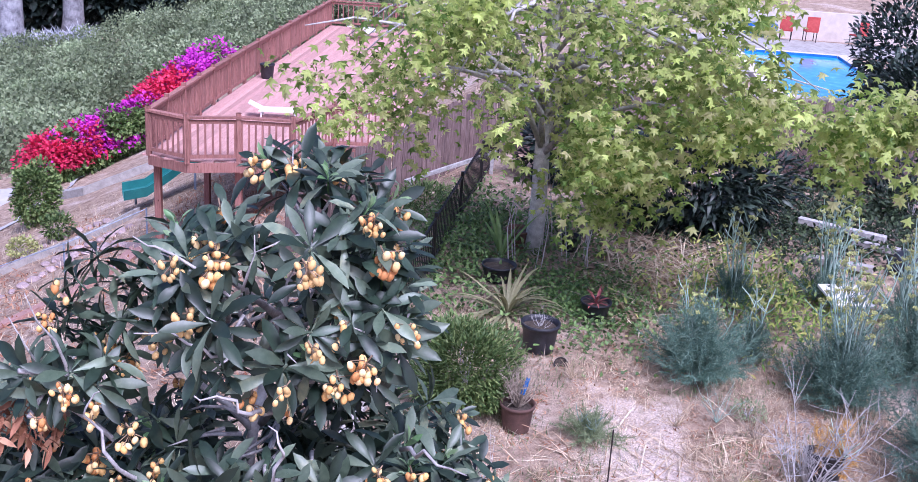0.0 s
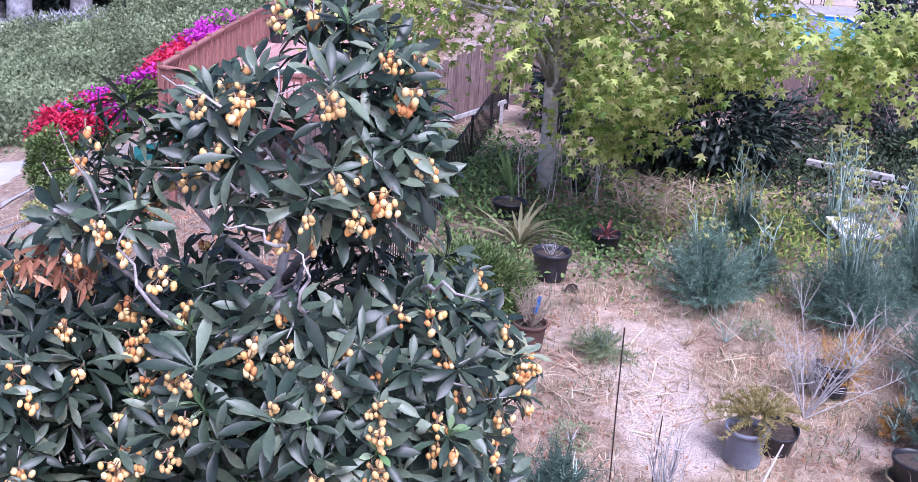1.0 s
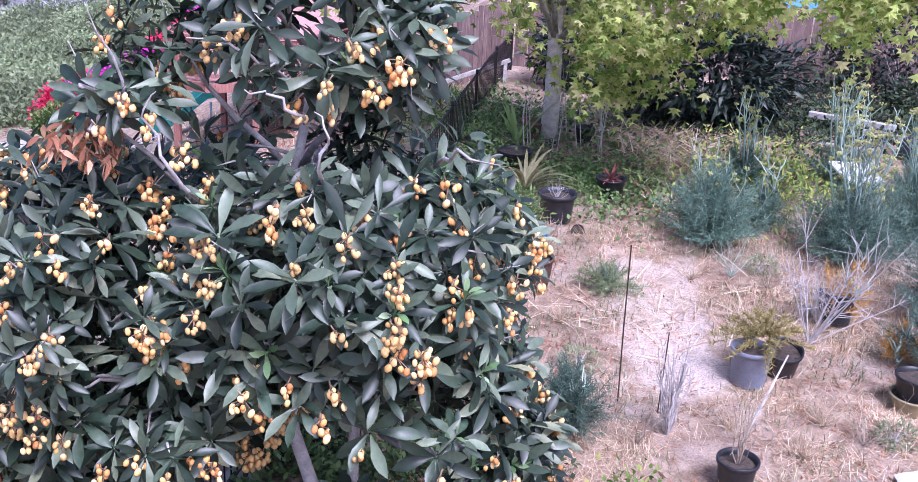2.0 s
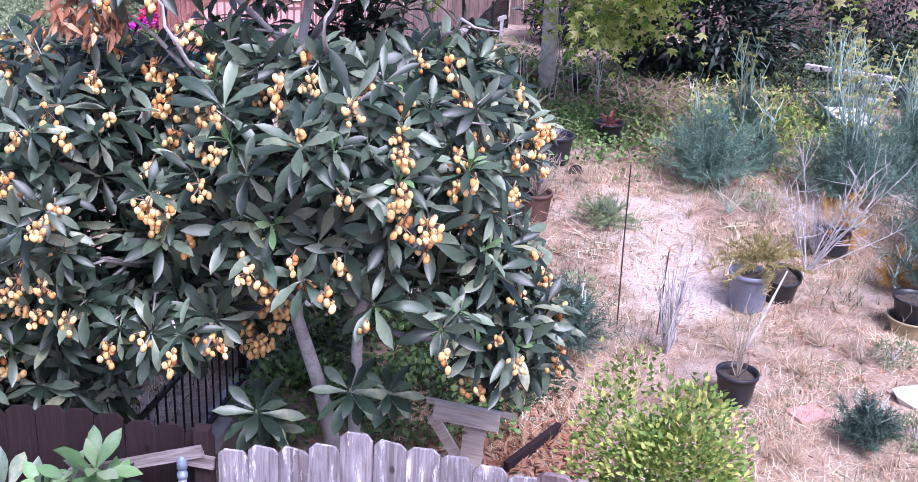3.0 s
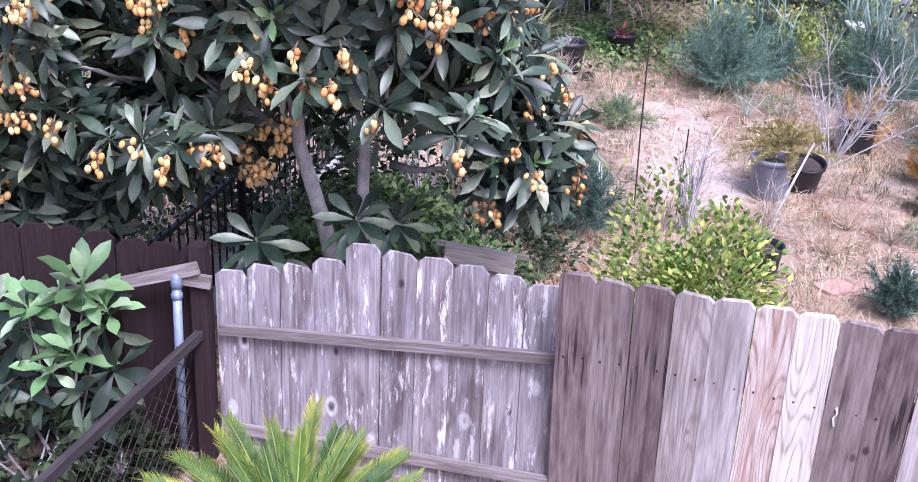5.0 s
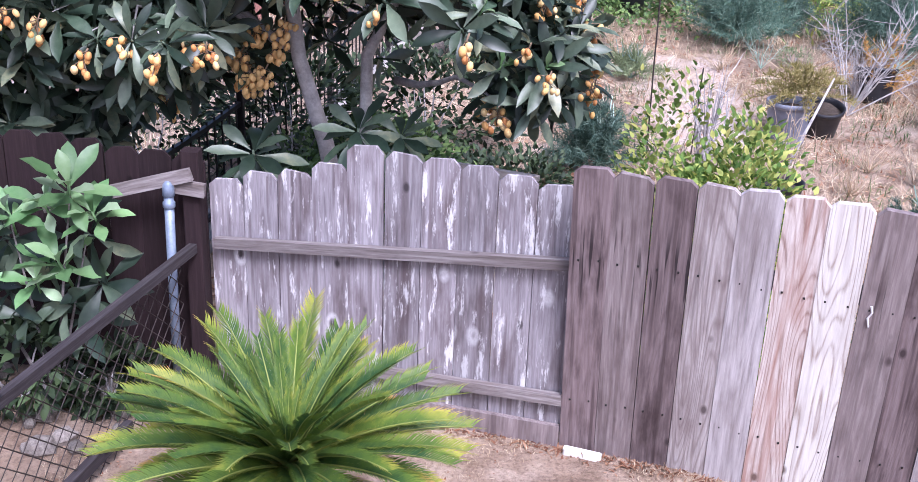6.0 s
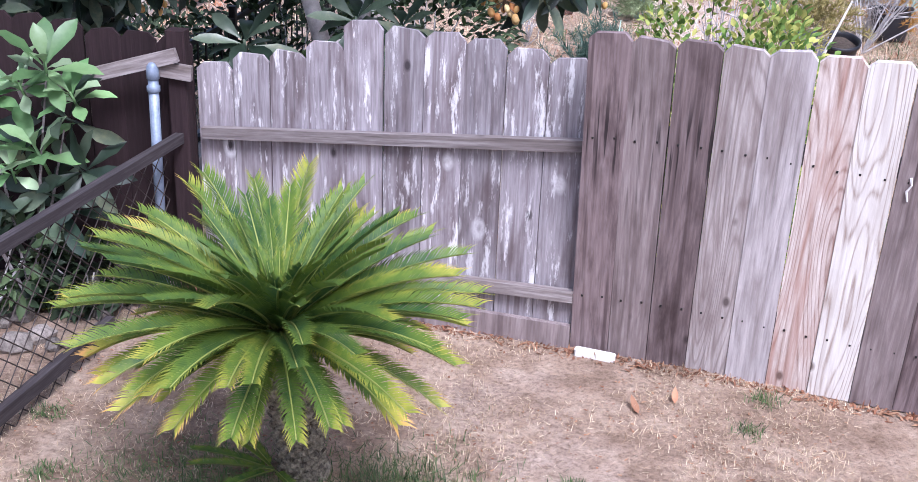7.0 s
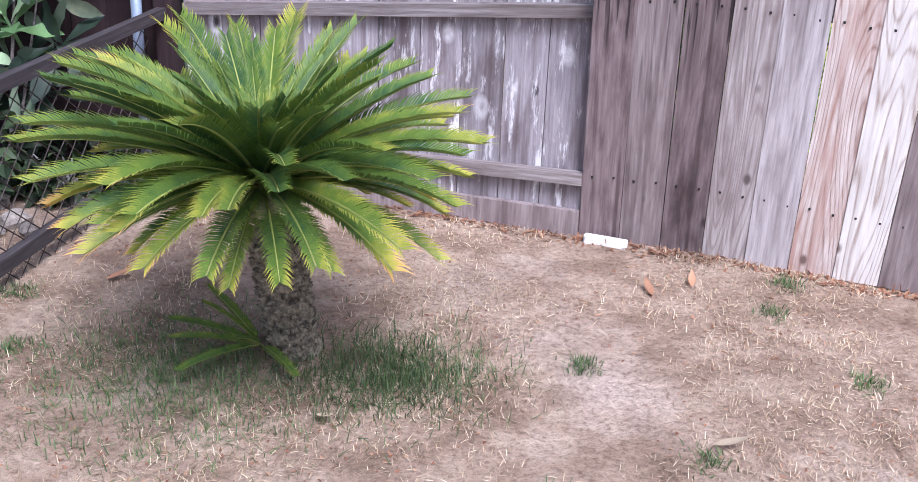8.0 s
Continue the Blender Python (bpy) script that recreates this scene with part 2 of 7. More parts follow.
M_DRYTWIG = surface("dry_stem", [(0.3, (0.22, 0.17, 0.13)), (0.7, (0.48, 0.40, 0.32))], 14, 80, 0.9, 0.3)
# ramp ends stretched: pale sheen and near-black gaps put into the leaf colour
M_LOQUAT = leafy("loquat_leaf", [(0.08, (0.012, 0.024, 0.016)), (0.45, (0.046, 0.077, 0.048)), (0.85, (0.165, 0.212, 0.145)), (1.0, (0.34, 0.35, 0.21))], 0.42, 0.14, spec=0.6)
M_LOQUAT_YOUNG = leafy("young_loquat_leaf", [(0.1, (0.11, 0.22, 0.085)), (0.5, (0.23, 0.37, 0.16)), (0.9, (0.43, 0.55, 0.35))], 0.42, 0.25)
M_FRUIT = leafy("loquat_fruit", [(0.1, (0.55, 0.235, 0.08)), (0.42, (0.77, 0.46, 0.16)), (0.9, (0.86, 0.64, 0.32))], 0.6, 0.1)
M_FRUITSTALK = leafy("fruit_stalk", [(0.1, (0.16, 0.11, 0.07)), (0.9, (0.36, 0.25, 0.17))], 0.8, 0.1)
M_DEADLEAF = leafy("dead_brown_leaf", [(0.1, (0.22, 0.09, 0.05)), (0.5, (0.40, 0.19, 0.11)), (0.9, (0.52, 0.32, 0.2))], 0.7, 0.2)
M_MAPLE = leafy("lobed_yellow_green_leaf", [(0.05, (0.19, 0.31, 0.06)), (0.45, (0.50, 0.61, 0.16)), (0.8, (0.74, 0.78, 0.30)), (1.0, (0.78, 0.73, 0.38))], 0.5, 0.58)
M_SHRUB = leafy("yellow_green_shrub_leaf", [(0.05, (0.11, 0.20, 0.05)), (0.5, (0.25, 0.35, 0.085)), (0.95, (0.58, 0.56, 0.17))], 0.7, 0.3, spec=0.2, vary=0.1)
M_BUSH = leafy("fresh_green_bush_leaf", [(0.05, (0.085, 0.15, 0.045)), (0.5, (0.175, 0.265, 0.08)), (0.9, (0.31, 0.39, 0.14))], 0.55, 0.35)
M_FENNEL = leafy("blue_green_fennel_thread", [(0.05, (0.065, 0.125, 0.095)), (0.5, (0.125, 0.21, 0.165)), (0.9, (0.22, 0.31, 0.24))], 0.6, 0.3)
M_FENNELSTALK = leafy("fennel_stalk", [(0.1, (0.28, 0.42, 0.36)), (0.9, (0.46, 0.58, 0.50))], 0.5, 0.1)
M_UMBEL = leafy("yellow_umbel", [(0.1, (0.42, 0.45, 0.16)), (0.9, (0.60, 0.60, 0.26))], 0.6, 0.2)
M_RUST = leafy("rust_dry_fennel", [(0.1, (0.44, 0.22, 0.06)), (0.9, (0.72, 0.46, 0.14))], 0.7, 0.2)
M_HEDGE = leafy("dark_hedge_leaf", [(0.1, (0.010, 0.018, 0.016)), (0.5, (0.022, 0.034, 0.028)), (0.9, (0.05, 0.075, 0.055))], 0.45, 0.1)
M_GROUNDCOVER = leafy("ground_cover_leaf", [(0.1, (0.065, 0.12, 0.04)), (0.5, (0.145, 0.24, 0.07)), (0.9, (0.25, 0.36, 0.12))], 0.5, 0.25)
M_DARKWEED = leafy("dark_weed_leaf", [(0.1, (0.016, 0.03, 0.014)), (0.5, (0.04, 0.065, 0.03)), (0.9, (0.08, 0.12, 0.05))], 0.6, 0.2)
# strong broad noise paints lit and shaded mounds into the scrub colour
M_SCRUB = leafy("grey_green_scrub_leaf", [(0.1, (0.18, 0.225, 0.12)), (0.5, (0.235, 0.285, 0.16)), (0.9, (0.30, 0.345, 0.21))], 0.8, 0.3, spec=0.1, broad=0.2, deep=0.55)
M_MAGENTA = leafy("magenta_bract", [(0.1, (0.42, 0.02, 0.36)), (0.9, (0.66, 0.08, 0.60))], 0.6, 0.3)
M_CRIMSON = leafy("crimson_bract", [(0.1, (0.55, 0.02, 0.08)), (0.9, (0.78, 0.06, 0.16))], 0.6, 0.3)
M_STRAW = leafy("dry_straw", [(0.05, (0.34, 0.22, 0.14)), (0.5, (0.56, 0.43, 0.30)), (0.9, (0.74, 0.64, 0.49))], 0.8, 0.15)
M_LAWNSTRAW = leafy("dead_lawn_blade", [(0.05, (0.24, 0.16, 0.105)), (0.5, (0.46, 0.345, 0.23)), (0.9, (0.68, 0.57, 0.42))], 0.85, 0.15)
M_GRASS = leafy("green_grass_blade", [(0.05, (0.05, 0.09, 0.035)), (0.5, (0.09, 0.15, 0.05)), (0.9, (0.17, 0.23, 0.09))], 0.6, 0.3)
M_FLAX = leafy("strappy_leaf", [(0.05, (0.13, 0.12, 0.06)), (0.5, (0.26, 0.25, 0.13)), (0.9, (0.46, 0.42, 0.27))], 0.6, 0.2)
M_BROMELIAD = leafy("red_strappy_leaf", [(0.1, (0.22, 0.05, 0.06)), (0.9, (0.40, 0.13, 0.12))], 0.5, 0.2)
M_BLACKPLASTIC = surface("black_plastic", [(0.3, (0.012, 0.012, 0.018)), (0.7, (0.03, 0.03, 0.038))], 8, 50, 0.45, 0.1, vary=0.3)
M_GREYPLASTIC = surface("grey_blue_plastic", [(0.3, (0.13, 0.14, 0.19)), (0.7, (0.21, 0.225, 0.29))], 5, 50, 0.5, 0.15, vary=0.05)
M_TERRACOTTA = surface("dull_terracotta", [(0.3, (0.09, 0.05, 0.042)), (0.7, (0.16, 0.085, 0.07))], 8, 50, 0.85, 0.3)
M_TAN = surface("tan_plastic", [(0.3, (0.26, 0.22, 0.13)), (0.7, (0.36, 0.31, 0.19))], 6, 50, 0.6, 0.15)
M_SOIL = surface("potting_soil", [(0.3, (0.03, 0.022, 0.018)), (0.7, (0.10, 0.075, 0.06))], 30, 120, 0.95, 0.8, 0.01)
M_STEEL = surface("galvanised_pipe", [(0.3, (0.16, 0.20, 0.28)), (0.7, (0.29, 0.34, 0.44))], 12, 90, 0.5, 0.15, metal=0.2, vary=0.02)
M_WIRE = surface("rusty_wire", [(0.3, (0.03, 0.022, 0.02)), (0.7, (0.09, 0.07, 0.065))], 20, 90, 0.7, 0.1, metal=0.5)
M_IRON = surface("black_iron", [(0.3, (0.012, 0.011, 0.012)), (0.7, (0.028, 0.025, 0.026))], 12, 90, 0.5, 0.1, metal=0.3)
M_CONCRETE = surface("old_concrete", [(0.3, (0.26, 0.24, 0.23)), (0.7, (0.46, 0.43, 0.41))], 5, 60, 0.9, 0.4)
M_STONE = surface("rubble_stone", [(0.3, (0.12, 0.10, 0.09)), (0.7, (0.33, 0.29, 0.26))], 8, 60, 0.9, 0.6, 0.01, vary=0.35)
M_BRICK = surface("pink_brick", [(0.3, (0.38, 0.20, 0.17)), (0.7, (0.52, 0.31, 0.27))], 20, 90, 0.9, 0.4)
M_WHITEPAINT = surface("white_paint", [(0.3, (0.66, 0.64, 0.62)), (0.7, (0.80, 0.79, 0.78))], 6, 60, 0.6, 0.1)
M_POOLWALL = surface("pink_white_stucco", [(0.3, (0.52, 0.45, 0.42)), (0.7, (0.66, 0.59, 0.56))], 3, 40, 0.9, 0.2)
M_SLIDE = surface("teal_plastic", [(0.3, (0.012, 0.10, 0.10)), (0.7, (0.025, 0.16, 0.15))], 4, 40, 0.4, 0.05)
M_BLUE = surface("blue_tile", [(0.3, (0.02, 0.10, 0.36)), (0.7, (0.05, 0.20, 0.52))], 6, 40, 0.3, 0.05)
M_CANVAS = surface("red_canvas", [(0.3, (0.40, 0.05, 0.05)), (0.7, (0.55, 0.10, 0.09))], 6, 60, 0.9, 0.1)
M_EUC = surface("eucalyptus_bark", [(0.3, (0.09, 0.085, 0.10)), (0.5, (0.26, 0.255, 0.28)), (0.72, (0.44, 0.43, 0.46))], 1.2, 5, 0.9, 0.5, 0.05)
M_SAGO_TRUNK = surface("scaly_cycad_trunk", [(0.35, (0.045, 0.036, 0.028)), (0.7, (0.34, 0.30, 0.22))], 30, 90, 0.95, 0.8, 0.02)
M_PATHSTONE = surface("mauve_edging_stone", [(0.3, (0.26, 0.19, 0.19)), (0.7, (0.42, 0.33, 0.33))], 4, 40, 0.9, 0.4, vary=0.25)
M_ROAD = surface("pale_drive", [(0.3, (0.36, 0.34, 0.36)), (0.7, (0.48, 0.46, 0.48))], 0.8, 20, 0.9, 0.2)


def water_mat():
    m, nt, N, L, p = node_mat("pool_water")
    co = N.new("ShaderNodeTexCoord")
    n1 = noise_node(N, L, co.outputs["Object"], 2.5, 4)
    r = ramp(N, [(0.35, (0.03, 0.26, 0.52)), (0.6, (0.07, 0.40, 0.68)), (0.75, (0.22, 0.58, 0.76))])
    L.new(n1.outputs[0], r.inputs[0])
    L.new(r.outputs[0], p.inputs["Base Color"])
    p.inputs["Roughness"].default_value = 0.08
    b = N.new("ShaderNodeBump")
    b.inputs["Strength"].default_value = 0.25
    n2 = noise_node(N, L, co.outputs["Object"], 6.0, 2)
    L.new(n2.outputs[0], b.inputs["Height"])
    L.new(b.outputs[0], p.inputs["Normal"])
    return m


M_WATER = water_mat()


def frond_mat():
    """Cycad frond: deep green, yellowed towards the tip and the ends of the leaflets."""
    m, nt, N, L, p = node_mat("sago_leaflet")
    co = N.new("ShaderNodeTexCoord")
    info = N.new("ShaderNodeObjectInfo")
    at = N.new("ShaderNodeAttribute")
    at.attribute_name = "wear"
    nz = noise_node(N, L, co.outputs["Object"], 18.0, 3)
    s = N.new("ShaderNodeMath")
    s.operation = 'MULTIPLY_ADD'
    L.new(nz.outputs[0], s.inputs[0])
    s.inputs[1].default_value = 0.5
    L.new(at.outputs["Fac"], s.inputs[2])
    s2 = N.new("ShaderNodeMath")
    s2.operation = 'MULTIPLY_ADD'
    L.new(info.outputs["Random"], s2.inputs[0])
    s2.inputs[1].default_value = 0.22
    L.new(s.outputs[0], s2.inputs[2])
    r = ramp(N, [(0.38, (0.040, 0.092, 0.030)), (0.62, (0.125, 0.192, 0.030)), (0.86, (0.40, 0.38, 0.06)), (1.0, (0.66, 0.40, 0.13))])
    L.new(s2.outputs[0], r.inputs[0])
    L.new(r.outputs[0], p.inputs["Base Color"])
    p.inputs["Roughness"].default_value = 0.5
    p.inputs["Specular IOR Level"].default_value = 0.22
    tr = N.new("ShaderNodeBsdfTranslucent")
    L.new(r.outputs[0], tr.inputs[0])
    mx = N.new("ShaderNodeMixShader")
    mx.inputs[0].default_value = 0.2
    L.new(p.outputs[0], mx.inputs[1])
    L.new(tr.outputs[0], mx.inputs[2])
    L.new(mx.outputs[0], N["Material Output"].inputs[0])
    return m


M_FROND = frond_mat()
M_MIDRIB = leafy("yellow_midrib", [(0.1, (0.17, 0.22, 0.05)), (0.9, (0.32, 0.35, 0.09))], 0.5, 0.1)


def ground_mat():
    m, nt, N, L, p = node_mat("dry_earth")
    co = N.new("ShaderNodeTexCoord")
    v = co.outputs["Object"]
    big = noise_node(N, L, v, 0.55, 5)
    mid = noise_node(N, L, v, 3.5, 6, 0.7)
    fin = noise_node(N, L, v, 45.0, 6, 0.75)
    earth = ramp(N, [(0.3, (0.19, 0.127, 0.09)), (0.5, (0.375, 0.275, 0.21)), (0.7, (0.56, 0.445, 0.355))])
    L.new(mid.outputs[0], earth.inputs[0])
    pale = ramp(N, [(0.3, (0.48, 0.378, 0.33)), (0.7, (0.77, 0.66, 0.605))])
    L.new(fin.outputs[0], pale.inputs[0])
    pm = ramp(N, [(0.53, (0, 0, 0)), (0.74, (1, 1, 1))])
    L.new(big.outputs[0], pm.inputs[0])
    c1 = mix_col(N, L, earth.outputs[0], pale.outputs[0], pm.outputs[0])
    # trodden bare track through the yard
    sx = N.new("ShaderNodeSeparateXYZ")
    L.new(v, sx.inputs[0])
    wob = noise_node(N, L, v, 1.4, 4)
    off = N.new("ShaderNodeMath")
    off.operation = 'MULTIPLY_ADD'
    L.new(sx.outputs[1], off.inputs[0])
    off.inputs[1].default_value = 0.05
    off.inputs[2].default_value = -2.10
    ax = N.new("ShaderNodeMath")
    L.new(sx.outputs[0], ax.inputs[0])
    L.new(off.outputs[0], ax.inputs[1])
    ab = N.new("ShaderNodeMath")
    ab.operation = 'ABSOLUTE'
    L.new(ax.outputs[0], ab.inputs[0])
    yy = N.new("ShaderNodeMath")
    yy.operation = 'MULTIPLY_ADD'
    L.new(sx.outputs[1], yy.inputs[0])
    yy.inputs[1].default_value = 0.30
    yy.inputs[2].default_value = -3.1
    ya = N.new("ShaderNodeMath")
    ya.operation = 'ABSOLUTE'
    L.new(yy.outputs[0], ya.inputs[0])
    mxn = N.new("ShaderNodeMath")
    mxn.operation = 'MAXIMUM'
    L.new(ab.outputs[0], mxn.inputs[0])
    L.new(ya.outputs[0], mxn.inputs[1])
    wsum = N.new("ShaderNodeMath")
    wsum.operation = 'MULTIPLY_ADD'
    L.new(wob.outputs[0], wsum.inputs[0])
    wsum.inputs[1].default_value = 1.3
    L.new(mxn.outputs[0], wsum.inputs[2])
    trk = ramp(N, [(0.95, (1, 1, 1)), (1.0, (0, 0, 0))])
    sc_ = N.new("ShaderNodeMath")
    sc_.operation = 'MULTIPLY'
    L.new(wsum.outputs[0], sc_.inputs[0])
    sc_.inputs[1].default_value = 0.80
    trk.color_ramp.elements[0].position = 0.85
    L.new(sc_.outputs[0], trk.inputs[0])
    c1 = mix_col(N, L, c1, pale.outputs[0], trk.outputs[0])
    spk = ramp(N, [(0.30, (0.35, 0.30, 0.27)), (0.5, (0.95, 0.95, 0.95)), (0.70, (1.25, 1.2, 1.15))])
    L.new(fin.outputs[0], spk.inputs[0])
    c2 = mix_col(N, L, c1, spk.outputs[0], 0.8, 'MULTIPLY')
    L.new(c2, p.inputs["Base Color"])
    p.inputs["Roughness"].default_value = 0.95
    p.inputs["Specular IOR Level"].default_value = 0.15
    add = N.new("ShaderNodeMath")
    L.new(mid.outputs[0], add.inputs[0])
    L.new(fin.outputs[0], add.inputs[1])
    b = N.new("ShaderNodeBump")
    b.inputs["Strength"].default_value = 0.8
    b.inputs["Distance"].default_value = 0.03
    L.new(add.outputs[0], b.inputs["Height"])
    L.new(b.outputs[0], p.inputs["Normal"])
    return m


M_GROUND = ground_mat()


# ---------- mesh helpers ----------
class Build:
    """Gathers vertices and faces for one mesh."""

    def __init__(self):
        self.v, self.f, self.n = [], [], 0

    def add(self, verts, faces):
        verts = np.asarray(verts, float)
        self.v.append(verts)
        self.f.extend([tuple(i + self.n for i in f) for f in faces])
        self.n += len(verts)

    def box(self, size, at=(0, 0, 0), rot=None, bevel=0.0):
        sx, sy, sz = (s / 2 for s in size)
        b = min(bevel, sx * 0.9, sy * 0.9)
        ring = [(-sx + b, -sy), (sx - b, -sy), (sx, -sy + b), (sx, sy - b), (sx - b, sy), (-sx + b, sy), (-sx, sy - b), (-sx, -sy + b)] if b > 0 else [(-sx, -sy), (sx, -sy), (sx, sy), (-sx, sy)]
        k = len(ring)
        vs = [Vector((x, y, z)) for z in (-sz, sz) for x, y in ring]
        if rot is not None:
            vs = [rot @ q for q in vs]
        vs = [(q[0] + at[0], q[1] + at[1], q[2] + at[2]) for q in vs]
        fs = [tuple(range(k))[::-1], tuple(range(k, 2 * k))] + [(i, (i + 1) % k, k + (i + 1) % k, k + i) for i in range(k)]
        self.add(vs, fs)
        return self

    def tube(self, pts, radii, seg=6, cap=True):
        pts = [Vector(q) for q in pts]
        vs, fs = [], []
        for i, q in enumerate(pts):
            d = (pts[min(i + 1, len(pts) - 1)] - pts[max(i - 1, 0)]).normalized()
            a = d.orthogonal().normalized() if abs(d.z) > 0.95 else d.cross(Vector((0, 0, 1))).normalized()
            b = d.cross(a)
            r = radii[i] if hasattr(radii, "__len__") else radii
            for j in range(seg):
                w = 2 * math.pi * j / seg
                vs.append(q + a * (math.cos(w) * r) + b * (math.sin(w) * r))
        for i in range(len(pts) - 1):
            for j in range(seg):
                j2 = (j + 1) % seg
                fs.append((i * seg + j, i * seg + j2, (i + 1) * seg + j2, (i + 1) * seg + j))
        if cap:
            fs.append(tuple(range(seg))[::-1])
            fs.append(tuple((len(pts) - 1) * seg + j for j in range(seg)))
        self.add([tuple(q) for q in vs], fs)
        return self

    def lathe(self, prof, seg=28, at=(0, 0, 0)):
        vs, fs = [], []
        for r, z in prof:
            for j in range(seg):
                w = 2 * math.pi * j / seg
                vs.append((at[0] + r * math.cos(w), at[1] + r * math.sin(w), at[2] + z))
        for i in range(len(prof) - 1):
            for j in range(seg):
                j2 = (j + 1) % seg
                fs.append((i * seg + j, i * seg + j2, (i + 1) * seg + j2, (i + 1) * seg + j))
        self.add(vs, fs)
        return self

    def mesh(self, name, material, smooth=False):
        me = bpy.data.meshes.new(name)
        me.from_pydata(np.concatenate(self.v).tolist() if self.v else [], [], self.f)
        me.materials.append(material)
        if smooth:
            me.polygons.foreach_set("use_smooth", [True] * len(me.polygons))
        me.update()
        return me


def part(name, b, material, parent, label="", at=None, smooth=False):
    """One mesh object under a thing or a part."""
    ob = new(name, b.mesh(name, material, smooth) if isinstance(b, Build) else b)
    ob.parent = parent
    if at is not None:
        ob.matrix_basis = at
    if label:
        tagged(ob, label)
    return ob


def thing(name, at, label, category, group="", kind=""):
    ob = new(name)
    ob.empty_display_size = 0.2
    ob.matrix_basis = at if isinstance(at, Matrix) else Matrix.Translation(at)
    return tagged(ob, label, category, group, kind)


def solid(name, b, material, at, label, category, group="", kind="", smooth=False):
    ob = new(name, b.mesh(name, material, smooth))
    ob.matrix_basis = at if isinstance(at, Matrix) else Matrix.Translation(at)
    return tagged(ob, label, category, group, kind)


def frame_along(d, up=(0, 0, 1), roll=0.0):
    """A turn whose x runs along d and whose z is as near to up as may be."""
    x = Vector(d).normalized()
    y = Vector(up).cross(x)
    if y.length < 1e-4:
        y = Vector((0, 1, 0))
    y.normalize()
    z = x.cross(y)
    m = Matrix((x, y, z)).transposed()
    return m @ Matrix.Rotation(roll, 3, 'X')


def leaf_blade(length, width, droop=0.4, fold=0.25, segs=4, tip=0.45):
    """A leaf along x: two halves folded at the midrib, bending down."""
    vs, fs = [], []
    x = z = 0.0
    ang = 0.0
    for i in range(segs + 1):
        s = i / segs
        w = width * 0.5 * (math.sin(math.pi * min(1, (s ** (1 - tip * 0.5)))) ** 0.8 if 0 < s < 1 else 0.03)
        vs += [(x, -w, z + w * fold), (x, 0, z), (x, w, z + w * fold)]
        ang -= droop / segs
        x += length / segs * math.cos(ang)
        z += length / segs * math.sin(ang)
    for i in range(segs):
        a = 3 * i
        fs += [(a, a + 1, a + 4, a + 3), (a + 1, a + 2, a + 5, a + 4)]
    return np.array(vs), fs


def broad_blade(length, width, droop=0.4, fold=0.25, segs=6):
    """A blunt leaf along x, widest past the middle, with a wavy edge."""
    vs, fs = [], []
    x = z = 0.0
    ang = 0.0
    prof = (0.07, 0.32, 0.64, 0.92, 1.0, 0.74, 0.04)
    for i in range(segs + 1):
        w = width * 0.5 * prof[min(i, len(prof) - 1)]
        rip = 0.10 * w * (1 if i % 2 else -1)
        vs += [(x, -w, z + w * fold + rip), (x, 0, z - 0.02 * width), (x, w, z + w * fold + rip)]
        ang -= droop / segs
        x += length / segs * math.cos(ang)
        z += length / segs * math.sin(ang)
    for i in range(segs):
        a = 3 * i
        fs += [(a, a + 1, a + 4, a + 3), (a + 1, a + 2, a + 5, a + 4)]
    return np.array(vs), fs


def put_blade(b, blade, m3, at):
    vs, fs = blade
    b.add(vs @ np.array(m3).T + np.array(at), fs)


def unit(rng=R):
    z = rng.uniform(-1, 1)
    w = rng.uniform(0, 2 * math.pi)
    r = math.sqrt(1 - z * z)
    return Vector((r * math.cos(w), r * math.sin(w), z))


def smooth(a, b, x):
    t = min(1.0, max(0.0, (x - a) / (b - a)))
    return t * t * (3 - 2 * t)


def iron_x(y):
    return -2.3 + 0.095 * (y - 6.2)


def ground_z(x, y):
    """Height of the one ground sheet."""
    z = 0.4 * smooth(6.0, 20.0, y)
    d = iron_x(min(y, 24)) - 0.35 - x
    if d > 0:
        z -= min(0.42 * d, 7.6 + 0.2 * max(0.0, d - 18.0)) * smooth(4.5, 9.0, y)
    z += 0.03 * noise.noise(Vector((x * 0.9, y * 0.9, 0))) + 0.012 * noise.noise(Vector((x * 4, y * 4, 3)))
    return z


def on_ground(x, y, up=0.0):
    return Vector((x, y, ground_z(x, y) + up))


# ---------- ground ----------
def axis_steps(near0, near1, step, far0, far1):
    a = list(np.arange(near0, near1 + 1e-6, step))
    q, s = near1, step
    while q < far1:
        s *= 1.25
        q += s
        a.append(q)
    q, s = near0, step
    while q > far0:
        s *= 1.25
        q -= s
        a.insert(0, q)
    return a


